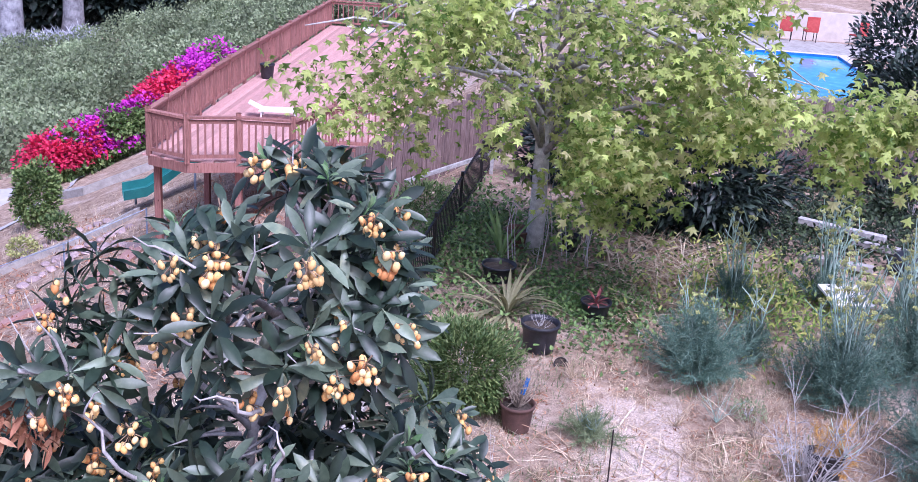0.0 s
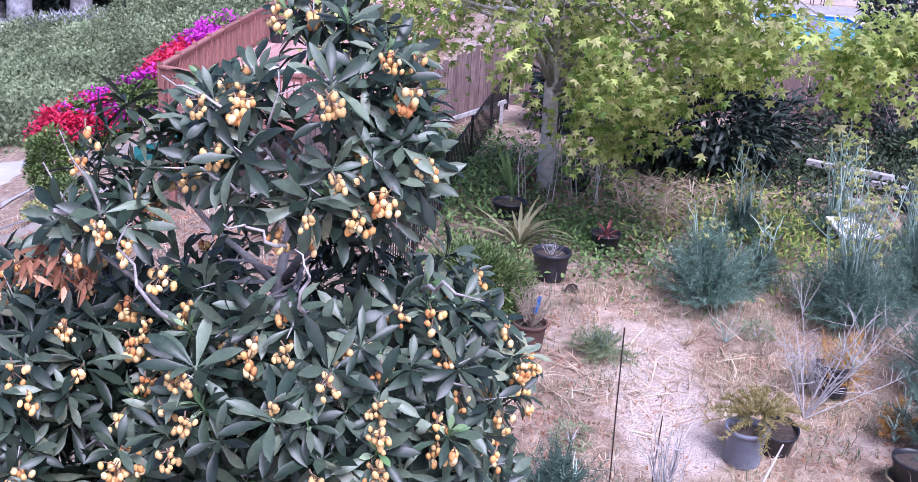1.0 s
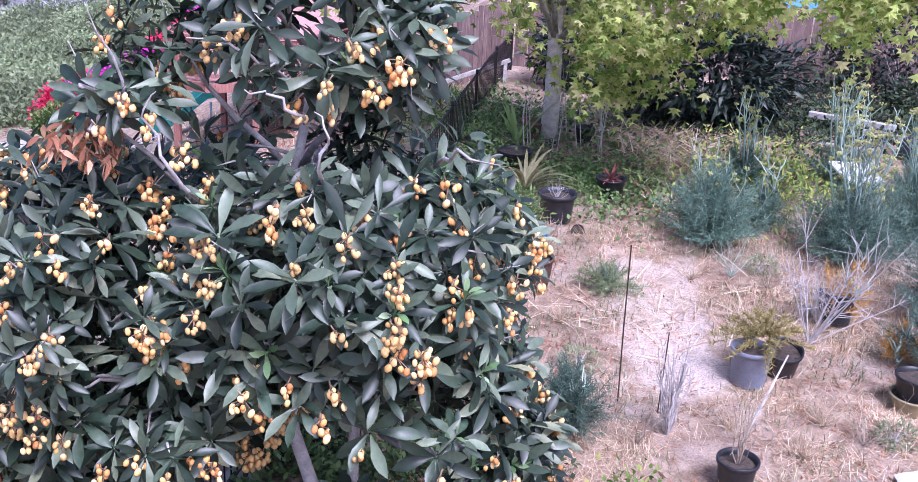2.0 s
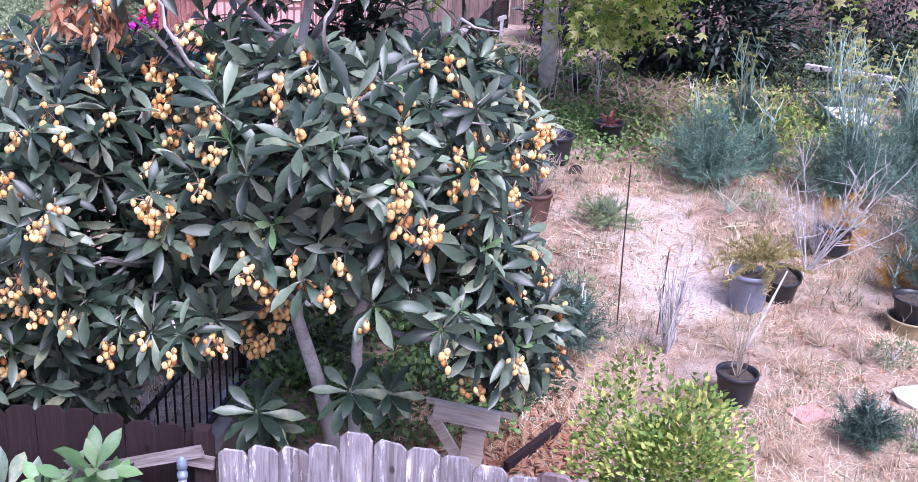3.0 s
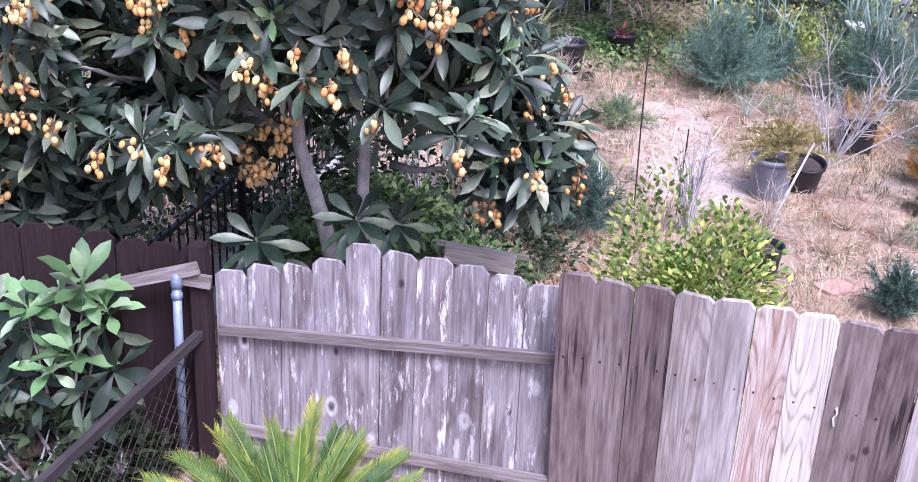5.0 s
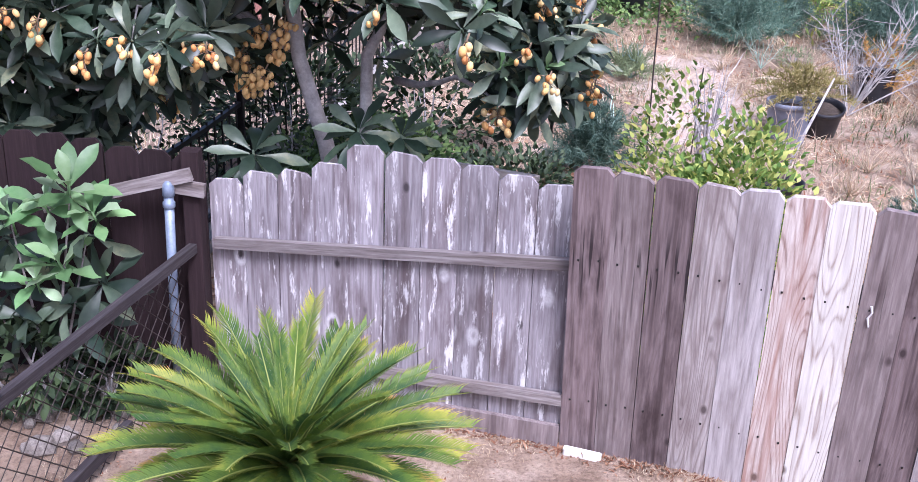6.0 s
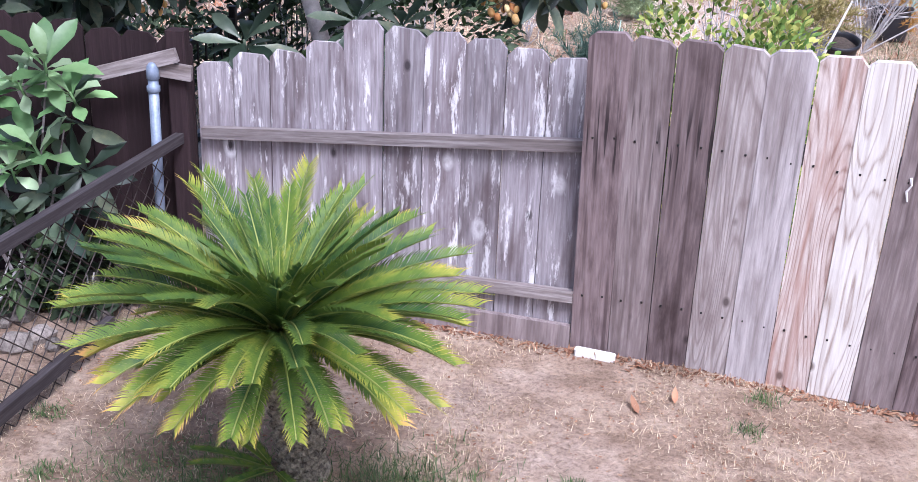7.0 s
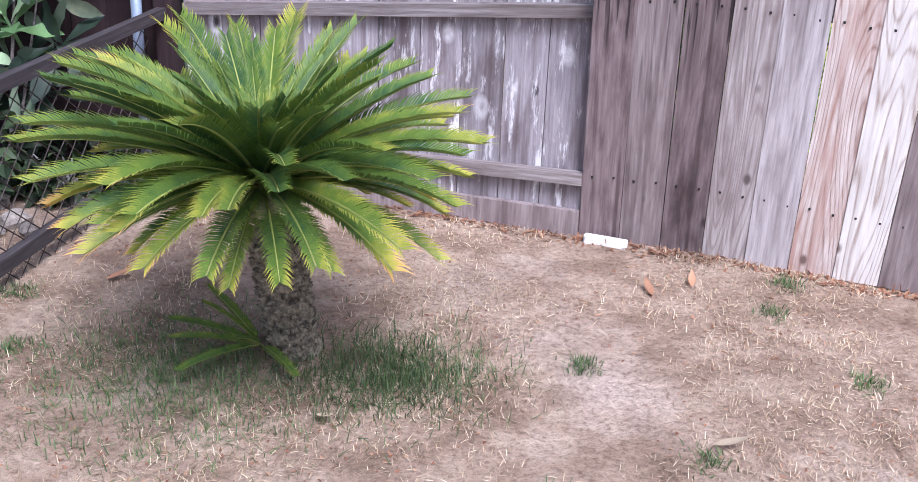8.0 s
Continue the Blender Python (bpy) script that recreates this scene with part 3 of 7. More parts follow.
def build_ground():
    xs = axis_steps(-4, 6, 0.16, -900, 900)
    ys = axis_steps(-1.5, 24, 0.16, -900, 1800)
    b = Build()
    vs = [(x, y, ground_z(x, y)) for y in ys for x in xs]
    n = len(xs)
    fs = [(j * n + i, j * n + i + 1, (j + 1) * n + i + 1, (j + 1) * n + i) for j in range(len(ys) - 1) for i in range(n - 1)]
    b.add(vs, fs)
    return solid("ground", b, M_GROUND, (0, 0, 0), "dry tan earth with bare pale patches", "ground", kind="structure", smooth=True)


build_ground()


# ---------- fences ----------
def dogear(w, h, th=0.019, ear=0.035, wob=0.0):
    """A fence board, its top corners cut off, standing on z = 0 with its width along x."""
    b = Build()
    pr = [(-w / 2, 0), (w / 2, 0), (w / 2, h - ear), (w / 2 - ear, h + wob), (-w / 2 + ear, h - wob), (-w / 2, h - ear)]
    n = len(pr)
    vs = [(x, -th / 2, z) for x, z in pr] + [(x, th / 2, z) for x, z in pr]
    fs = [tuple(range(n)), tuple(range(2 * n - 1, n - 1, -1))] + [(i, n + i, n + (i + 1) % n, (i + 1) % n) for i in range(n)]
    b.add(vs, fs)
    return b


def board_row(owner, p0, p1, heights, mats, z0=0.0, w=None, gap=0.004, ear=0.035, th=0.019, rng=None, name="board", skew=0.004, lean=0.0):
    """Boards side by side from p0 to p1 in the plan."""
    rng = rng or random.Random(3)
    n = len(heights)
    p0, p1 = Vector(p0), Vector(p1)
    step = (p1 - p0).length / n
    ang = math.atan2(p1.y - p0.y, p1.x - p0.x)
    for i in range(n):
        q = p0.lerp(p1, (i + 0.5) / n)
        z = z0(q.x, q.y) if callable(z0) else z0
        m = Matrix.Translation((q.x, q.y, z)) @ Matrix.Rotation(ang, 4, 'Z') @ Matrix.Rotation(lean, 4, 'X') @ Matrix.Rotation(rng.uniform(-skew, skew), 4, 'Y') @ Matrix.Translation((0, rng.uniform(-0.004, 0.004), 0))
        part(name, dogear(step - gap, heights[i] - rng.uniform(0, 0.012), th, ear, rng.uniform(-0.006, 0.006)), mats[i % len(mats)], owner, at=m)


GATE0, GATE1 = (-1.63, 4.195), (0.215, 3.845)
grey_fence = thing("grey_fence", (0, 0, 0), "weathered grey dog-eared board fence section with two rails", "fence")
board_row(grey_fence, GATE0, GATE1, [1.12, 1.17, 1.21, 1.27, 1.38, 1.37, 1.36, 1.36, 1.33, 1.31], [M_GATE], z0=0.06, rng=random.Random(5))


def rail_between(owner, a, b_, h, d, material, name="rail", over=0.0, label=""):
    a, b_ = Vector(a), Vector(b_)
    v = b_ - a
    m = Matrix.Translation((a + b_) / 2) @ frame_along(v).to_4x4()
    return part(name, Build().box((v.length + over, d, h)), material, owner, label, at=m)


rail_between(grey_fence, (-1.60, 4.155, 0.83), (0.21, 3.812, 0.995), 0.055, 0.04, M_RAIL)
rail_between(grey_fence, (-1.60, 4.155, 0.22), (0.21, 3.812, 0.27), 0.055, 0.04, M_RAIL)
rail_between(grey_fence, (-1.60, 4.17, 0.055), (0.21, 3.822, 0.055), 0.12, 0.03, M_B_TAUPE, name="kickboard")

brown_fence = thing("board_fence", (0, 0, 0), "tall board fence of mismatched brown, grey and whitewashed planks", "fence")
N_BOARDS, PITCH, SLOPE, LEAN = 16, 0.1736, -0.251, radians(6.2)
P0 = (0.219, 3.845)
P1 = (P0[0] + PITCH * N_BOARDS, P0[1] + SLOPE * PITCH * N_BOARDS)
MATS = [M_B_BROWN, M_B_TAUPE, M_B_BROWN, M_B_DUN, M_B_GREY, M_B_PINK, M_B_WHITE, M_B_TAUPE, M_B_BROWN, M_B_GREY, M_B_BROWN, M_B_TAUPE, M_B_GREY, M_B_TAUPE, M_B_BROWN, M_B_GREY]
board_row(brown_fence, P0, P1, [1.535, 1.535, 1.535, 1.54, 1.545, 1.54, 1.545, 1.535, 1.535, 1.545, 1.535, 1.545, 1.535, 1.545, 1.545, 1.545], MATS, z0=0.0, ear=0.03, gap=0.003, th=0.03, rng=random.Random(9), skew=0.003, lean=LEAN)


def on_boards(along, z, proud=0.0):
    """A place on the front of the leaning boards: along in boards, z up the board."""
    q = Vector(P0).lerp(Vector(P1), along / N_BOARDS)
    ang = math.atan2(P1[1] - P0[1], P1[0] - P0[0])
    return Matrix.Translation((q.x, q.y, 0)) @ Matrix.Rotation(ang, 4, 'Z') @ Matrix.Rotation(LEAN, 4, 'X') @ Matrix.Translation((0, -0.0165 - proud, z))


for z in (0.3, 1.1):
    a, c = on_boards(0, z, -0.06).translation, on_boards(N_BOARDS, z, -0.06).translation
    rail_between(brown_fence, a, c, 0.08, 0.04, M_RAIL)
NAIL = Build().box((0.009, 0.005, 0.009), bevel=0.002).mesh("nail", M_IRON)
for i in range(12):
    for z in (0.30, 1.08):
        for dx in (0.24, 0.76):
            part("nail", NAIL, M_IRON, brown_fence, at=on_boards(i + dx, z + 0.014 * math.sin(i * 7 + dx * 50)))

dark_fence = thing("dark_fence", (0, 0, 0), "dark brown dog-eared board fence closing the corner", "fence")
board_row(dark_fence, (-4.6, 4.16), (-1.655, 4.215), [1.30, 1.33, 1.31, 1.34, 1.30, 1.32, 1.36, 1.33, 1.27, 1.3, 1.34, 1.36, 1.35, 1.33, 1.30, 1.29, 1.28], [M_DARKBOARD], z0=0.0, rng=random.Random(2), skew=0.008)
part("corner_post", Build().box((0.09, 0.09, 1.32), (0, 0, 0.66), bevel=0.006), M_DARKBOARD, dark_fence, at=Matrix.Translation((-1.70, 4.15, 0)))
rail_between(dark_fence, (-2.45, 4.06, 1.00), (-1.68, 4.07, 1.22), 0.065, 0.03, M_RAIL, label="weathered grey top rail")
rail_between(dark_fence, (-1.80, 4.09, 1.15), (-1.62, 4.09, 1.13), 0.07, 0.03, M_RAIL, name="cleat")

# chain-link run with timber rails and a galvanised pipe
CL0, CL1 = Vector((-1.74, 4.10, 0)), Vector((-2.26, 0.9, 0))
chain_fence = thing("chain_link_fence", (0, 0, 0), "rusty chain-link fence with dark timber rails and a pipe post", "fence")
pipe = Build().tube([(0, 0, 0), (0, 0, 1.13)], 0.024, 14)
pp = part("pipe_post", pipe, M_STEEL, chain_fence, "galvanised steel pipe post", at=Matrix.Translation((-1.815, 4.06, 0)) @ Matrix.Rotation(radians(1.0), 4, 'Y'), smooth=True)
cap = Build().lathe([(0.0, 1.185), (0.015, 1.18), (0.026, 1.165), (0.03, 1.14), (0.03, 1.105), (0.024, 1.10)][::-1], 14)
part("pipe_cap", cap, M_STEEL, pp, smooth=True)
part("clamp", Build().lathe([(0.025, 1.04), (0.031, 1.045), (0.031, 1.07), (0.025, 1.075)], 14), M_STEEL, pp, smooth=True)
rail_between(chain_fence, (-1.70, 4.12, 0.81), (-2.26, 0.9, 0.77), 0.05, 0.04, M_GREYRAIL, name="top_rail", label="dark weathered timber rail")
rail_between(chain_fence, (-1.86, 3.50, 0.12), (-2.26, 0.9, 0.10), 0.06, 0.04, M_GREYRAIL, name="bottom_rail", label="dark weathered timber rail")
wire = Build()
D = (CL1 - CL0)
LEN = D.length
cell = 0.055
rg = random.Random(4)
for k in range(-16, int(LEN / cell) + 1, 2):
    for sgn in (1, -1):
        pts = []
        for j in range(0, 17, 2):
            s = (k + (j if sgn > 0 else 16 - j)) * cell
            if 0 <= s <= LEN:
                q = CL0 + D * (s / LEN)
                pts.append((q.x - 0.03 + rg.uniform(-0.004, 0.004), q.y, 0.0 + 0.79 * j / 16))
        if len(pts) > 1:
            wire.tube(pts, 0.0028, 4, cap=False)
part("wire_mesh", wire, M_WIRE, chain_fence)


# ---------- loquat tree ----------
def rosette_mesh(seed, material, n=11, length=0.24, width=0.075, spread=(25, 105)):
    rr = random.Random(seed)
    b = Build()
    for i in range(n):
        s = i / (n - 1)
        az = i * 2.39996 + rr.uniform(-0.3, 0.3)
        el = radians(90 - (spread[0] + (spread[1] - spread[0]) * s) + rr.uniform(-14, 14))
        ln = length * (0.6 + 0.45 * math.sin(math.pi * (0.25 + 0.55 * s))) * rr.uniform(0.85, 1.12)
        d = (math.cos(az) * math.cos(el), math.sin(az) * math.cos(el), math.sin(el))
        blade = broad_blade(ln, width * rr.uniform(0.85, 1.15) * (ln / length) ** 0.5, rr.uniform(0.25, 0.9), rr.uniform(0.15, 0.4))
        put_blade(b, blade, frame_along(d, roll=rr.uniform(-0.35, 0.35)), (d[0] * 0.015, d[1] * 0.015, -0.06 * s))
    b.tube([(0, 0, -0.14), (0, 0, 0.0)], [0.008, 0.006], 4)
    return b.mesh("leaf_rosette", material, True)


def sphere_verts(r, sx=1.0, sz=1.0):
    """Low ball: 8 around, 5 high."""
    vs, fs = [(0, 0, r * sz)], []
    for i in range(1, 4):
        th = math.pi * i / 4
        for j in range(7):
            ph = 2 * math.pi * j / 7
            vs.append((r * sx * math.sin(th) * math.cos(ph), r * sx * math.sin(th) * math.sin(ph), r * sz * math.cos(th)))
    vs.append((0, 0, -r * sz))
    for j in range(7):
        fs.append((0, 1 + j, 1 + (j + 1) % 7))
        for i in range(2):
            a = 1 + i * 7
            fs.append((a + j, a + 7 + j, a + 7 + (j + 1) % 7, a + (j + 1) % 7))
        fs.append((15 + j, 22, 15 + (j + 1) % 7))
    return np.array(vs), fs


def fruit_layout(seed, n):
    """Places, turns and sizes of the fruit in a hanging bunch, and its branching stalk."""
    rr = random.Random(seed)
    spots_ = []
    b = Build()
    b.tube([(0, 0.03, 0.03), (0, 0.01, 0.0), (0.0, 0.0, -0.07)], [0.005, 0.004, 0.003], 4)
    for i in range(n):
        az = rr.uniform(0, 6.283)
        r = rr.uniform(0.012, 0.068)
        at = Vector((r * math.cos(az), r * math.sin(az), 0.0 - rr.uniform(0, 0.11)))
        b.tube([(0, 0, at.z * 0.45 + 0.01), at + Vector((0, 0, 0.022))], [0.003, 0.0025], 3, cap=False)
        spots_.append(Matrix.Translation(at) @ Euler((rr.uniform(-0.5, 0.5), rr.uniform(-0.5, 0.5), 0)).to_matrix().to_4x4() @ Matrix.Scale(rr.uniform(0.85, 1.15), 4))
    return b.mesh("fruit_bunch", M_FRUITSTALK, True), spots_


CROWN = [((-1.08, 5.25, 4.52), (0.42, 0.45, 0.32)), ((-1.32, 5.3, 4.05), (0.66, 0.7, 0.50)), ((-0.72, 5.15, 4.1), (0.26, 0.35, 0.36)), ((-2.0, 5.0, 4.12), (0.27, 0.26, 0.24)), ((-2.26, 4.95, 3.76), (0.26, 0.26, 0.22)),
         ((-1.2, 5.4, 3.45), (0.76, 0.9, 0.55)), ((-1.05, 5.3, 2.75), (1.12, 1.15, 0.72)),
         ((-0.78, 5.25, 2.05), (0.85, 1.05, 0.72)), ((-0.02, 5.05, 1.66), (0.27, 0.36, 0.42)), ((-2.75, 5.2, 2.55), (1.1, 1.1, 0.70)), ((-3.5, 5.2, 1.85), (1.2, 1.05, 0.95)),
         ((-2.1, 5.15, 2.1), (0.95, 0.95, 0.65)), ((-3.2, 5.2, 1.45), (1.0, 0.7, 0.75)), ((-2.35, 5.05, 1.72), (0.6, 0.5, 0.38))]


def inside(p, grow=1.0):
    return any(sum(((p[i] - c[i]) / (r[i] * grow)) ** 2 for i in range(3)) < 1 for c, r in CROWN)


loquat = thing("loquat_tree", (-1.15, 5.35, 0.0), "broad loquat tree hung with orange-yellow fruit clusters", "tree")
L0 = Vector((-1.15, 5.35, 0.0))


def limb(b, pts, r0, r1, seg=8):
    n = len(pts)
    b.tube([Vector(q) - L0 for q in pts], [r0 + (r1 - r0) * i / (n - 1) for i in range(n)], seg)


tb = Build()
limb(tb, [(-1.10, 5.25, -0.05), (-1.13, 5.18, 0.5), (-1.22, 5.08, 1.1), (-1.36, 5.05, 1.6), (-1.5, 5.3, 2.3), (-1.45, 5.5, 3.1), (-1.3, 5.7, 4.0)], 0.062, 0.025)
part("trunk", tb, M_PALEBARK, loquat, "pale grey smooth trunk", smooth=True)
tb = Build()
limb(tb, [(-1.0, 5.2, -0.05), (-1.02, 5.2, 0.7), (-1.0, 5.2, 1.6), (-0.8, 5.3, 2.0), (-0.7, 5.3, 2.7)], 0.05, 0.02)
part("trunk", tb, M_PALEBARK, loquat, smooth=True)
BOUGHS = [[(-1.36, 5.15, 1.6), (-1.9, 5.0, 2.0), (-2.6, 5.0, 2.4), (-3.3, 5.0, 2.6)], [(-1.45, 5.3, 2.3), (-1.9, 5.1, 3.0), (-2.3, 4.95, 3.5), (-2.52, 4.85, 4.0)],
         [(-1.45, 5.5, 3.1), (-1.9, 5.3, 3.7), (-2.15, 5.25, 4.2)], [(-1.4, 5.5, 3.2), (-1.1, 5.2, 3.6), (-0.8, 5.0, 3.9)], [(-0.8, 5.3, 2.0), (-0.4, 5.0, 2.3), (0.0, 4.8, 2.5)],
         [(-0.85, 5.4, 1.4), (-0.45, 5.0, 1.55), (-0.1, 4.7, 1.45)], [(-1.36, 5.15, 1.6), (-1.7, 4.8, 1.9), (-2.0, 4.5, 2.3)], [(-1.3, 5.6, 3.8), (-1.45, 5.1, 4.2), (-1.75, 4.9, 4.4)],
         [(-1.35, 5.6, 3.6), (-1.2, 5.0, 4.0), (-1.05, 4.85, 4.45)], [(-2.3, 4.95, 3.4), (-2.2, 4.75, 3.8), (-2.3, 4.6, 4.25)], [(-0.75, 5.2, 2.5), (-0.5, 4.7, 3.0), (-0.2, 4.6, 3.05)], [(-1.5, 5.2, 2.6), (-1.2, 4.6, 3.1), (-0.95, 4.35, 3.2)],
         [(-1.45, 5.1, 4.0), (-1.38, 4.85, 4.2), (-1.66, 4.82, 4.42), (-1.84, 4.78, 4.52)], [(-1.38, 5.1, 4.1), (-1.33, 4.82, 4.3), (-1.25, 4.78, 4.58)], [(-1.35, 5.1, 3.8), (-1.4, 4.72, 3.95), (-1.53, 4.66, 4.07), (-1.78, 4.6, 4.1)],
         [(-1.2, 4.9, 3.6), (-1.2, 4.57, 3.75), (-1.33, 4.5, 3.87), (-1.44, 4.44, 3.89)], [(-1.1, 4.8, 3.3), (-1.07, 4.36, 3.53), (-0.97, 4.34, 3.71), (-1.07, 4.36, 3.82)], [(-1.8, 4.9, 3.1), (-1.86, 4.55, 3.36), (-1.99, 4.52, 3.7), (-1.91, 4.48, 3.84)], [(-0.55, 5.0, 3.4), (-0.37, 4.66, 3.58), (-0.16, 4.54, 3.56)]]
for pts in BOUGHS:
    b = Build()
    rr = random.Random(str(pts[0]))
    fine = []
    for a, c in zip(pts, pts[1:]):
        for k in range(3):
            fine.append(Vector(a).lerp(Vector(c), k / 3) + unit(rr) * 0.025)
    fine.append(Vector(pts[-1]))
    thin = pts[0][2] > 2.9 and pts[0][1] < 5.15
    limb(b, fine, 0.015 if thin else 0.026, 0.003, 6)
    part("branch", b, M_TWIG, loquat, smooth=True)

ROS = [rosette_mesh(s, M_LOQUAT, n=R.choice((11, 13, 15)), length=R.uniform(0.19, 0.24), width=0.054, spread=(R.uniform(30, 52), R.uniform(98, 128))) for s in range(10)]
SHOOT = [rosette_mesh(70 + s, M_LOQUAT_YOUNG, n=5, length=0.11, width=0.034, spread=(5, 40)) for s in range(3)]
BUNCH = [fruit_layout(s, n) for s, n in ((1, 8), (2, 12), (3, 16), (4, 5), (5, 10))]
fb = Build()
fb.add(*sphere_verts(0.0165, 1.0, 1.4))
FRUIT = fb.mesh("fruit", M_FRUIT, True)
rr = random.Random(21)
spots = []
tries = 0
while len(spots) < 1020 and tries < 90000:
    tries += 1
    c, r = rr.choice(CROWN)
    d = unit(rr)
    k = rr.uniform(0.74, 1.04)
    p = Vector([c[i] + d[i] * r[i] * k for i in range(3)])
    if inside(p, 0.80) or p.z < (0.75 if p.x < -2.5 else 1.33 if p.x < -1.9 else 1.25 if p.x < -1.0 else 1.95 if p.x < -0.25 else 1.5) or (abs(p.x + 1.27) < 0.36 and p.z < 2.12 and p.y < 5.5) or noise.noise(p * 2.1) < (-0.05 if p.z > 4.3 else 0.10 if p.z > 3.3 else -0.02 if p.x > -1.6 else -0.2 if p.z < 1.9 else -0.08):
        continue
    if -1.3 < p.x < -0.4 and p.z < 2.15 and p.y < 5.2 and rr.random() < 0.8:
        continue
    if any((p - q).length < 0.135 for q, _ in spots):
        continue
    spots.append((p, d))
front = sorted(spots, key=lambda s: s[0].y - 0.35 * s[0].z)
inner = Build()


def joined(b, me_verts, me_faces, m4):
    a = np.array(m4)
    b.add(me_verts @ a[:3, :3].T + a[:3, 3], me_faces)


def mesh_arrays(me):
    v = np.empty(len(me.vertices) * 3)
    me.vertices.foreach_get("co", v)
    return v.reshape(-1, 3), [tuple(q.vertices) for q in me.polygons]


ROSA = [mesh_arrays(me) for me in ROS]
for i, (p, d) in enumerate(front):
    ax = (d * 0.55 + Vector((0, -0.22, 0.62)) + unit(rr) * 0.35).normalized()
    sc = rr.uniform(0.78, 1.2)
    m = Matrix.Translation(p - L0) @ ax.to_track_quat('Z', 'Y').to_matrix().to_4x4() @ Matrix.Rotation(rr.uniform(0, 6.28), 4, 'Z') @ Matrix.Scale(sc, 4)
    k = rr.randrange(len(ROS))
    if i < 300:
        part("leaf_rosette", ROS[k], M_LOQUAT, loquat, at=m)
    else:
        joined(inner, *ROSA[k], m)
    if i < 420 and rr.random() < 0.14:
        part("new_shoot", SHOOT[i % 3], M_LOQUAT_YOUNG, loquat, "pale lime new leaves", at=m @ Matrix.Translation((0, 0, 0.02)))
for _ in range(420):
    c, r = rr.choice(CROWN[6:])
    u = unit(rr)
    k = rr.uniform(0.1, 0.72)
    p = Vector([c[i] + u[i] * r[i] * k for i in range(3)])
    if p.z > 1.45 and not (abs(p.x + 1.27) < 0.35 and p.z < 2.1):
        m = Matrix.Translation(p - L0) @ unit(rr).to_track_quat('Z', 'Y').to_matrix().to_4x4()
        joined(inner, *ROSA[rr.randrange(len(ROS))], m)
ob = part("inner_foliage", inner, M_LOQUAT, loquat, smooth=True)
tagged(ob, kind="stuff")
for i, (p, d) in enumerate(front[:520]):
    if rr.random() < 0.36:
        b = Build()
        q0 = p - d * rr.uniform(0.3, 0.6) - L0 + Vector((0, 0, -0.12))
        q1 = p - L0 + unit(rr) * 0.05
        b.tube([q0, q0.lerp(q1, 0.35) + unit(rr) * 0.07, q0.lerp(q1, 0.7) + unit(rr) * 0.06, q1 + d * rr.uniform(0, 0.12)], [0.014, 0.011, 0.008, 0.002], 5)
        part("twig", b, M_TWIG, loquat, smooth=True)
FRV, FRF = mesh_arrays(FRUIT)
more_fruit, more_stalk = Build(), Build()
single = 0


def bunch(at, k, scale=1.0):
    """A hanging bunch of fruit at a place of the crown; the nearest have each fruit by itself."""
    global single
    stalk, places = BUNCH[k]
    m = Matrix.Translation(Vector(at) - L0) @ Matrix.Rotation(rr.uniform(0, 6.28), 4, 'Z') @ Matrix.Scale(scale, 4)
    if single + len(places) <= 320:
        single += len(places)
        st = part("fruit_bunch", stalk, M_FRUITSTALK, loquat, at=m)
        for q in places:
            part("fruit", FRUIT, M_FRUIT, st, at=q)
    else:
        joined(more_stalk, *mesh_arrays(stalk), m)
        for q in places:
            joined(more_fruit, FRV, FRF, m @ q)


# big bunches beside the trunk, then the rest of the crown
for p in ((-1.55, 4.86, 1.80), (-1.43, 4.84, 1.72), (-1.64, 4.86, 1.66), (-1.5, 4.82, 1.58), (-1.38, 4.82, 1.84), (-1.58, 4.84, 1.52)):
    bunch(p, 2, 1.0)
for i, (p, d) in enumerate(front):
    if rr.random() < (0.14 if p.z < 1.75 and p.x < -1.7 else 0.46) and i < 640 and d.y < 0.55:
        bunch(p + d * 0.07 + Vector((0, -0.09, -0.02)), rr.randrange(5), rr.uniform(0.85, 1.2))
tagged(part("more_fruit", more_fruit, M_FRUIT, loquat, "orange-yellow fruit", smooth=True), kind="stuff")
tagged(part("bunch_growth", more_stalk, M_FRUITSTALK, loquat, smooth=True), kind="stuff")
# low front rosettes by the fence
for p, s in (((-1.52, 4.62, 1.18), 1.35), ((-0.97, 4.75, 1.3), 1.3), ((-1.5, 4.75, 1.0), 1.1), ((-0.75, 4.85, 1.25), 1.1)):
    part("leaf_rosette", ROS[1], M_LOQUAT, loquat, at=Matrix.Translation(Vector(p) - L0) @ Vector((0.05, -0.5, 0.8)).to_track_quat('Z', 'Y').to_matrix().to_4x4() @ Matrix.Scale(s, 4))
# withered spray
dead = Build()
for i in range(130):
    d = unit(rr)
    d.z = -abs(d.z) * 0.8
    put_blade(dead, leaf_blade(rr.uniform(0.08, 0.14), 0.032, 0.6, 0.3, 3), frame_along(d, roll=rr.uniform(-1, 1)), (rr.uniform(-0.2, 0.2), rr.uniform(-0.15, 0.15), rr.uniform(-0.06, 0.12)))
part("withered_leaves", dead, M_DEADLEAF, loquat, "dead brown leaves", at=Matrix.Translation(Vector((-2.44, 4.75, 3.46)) - L0), smooth=True)


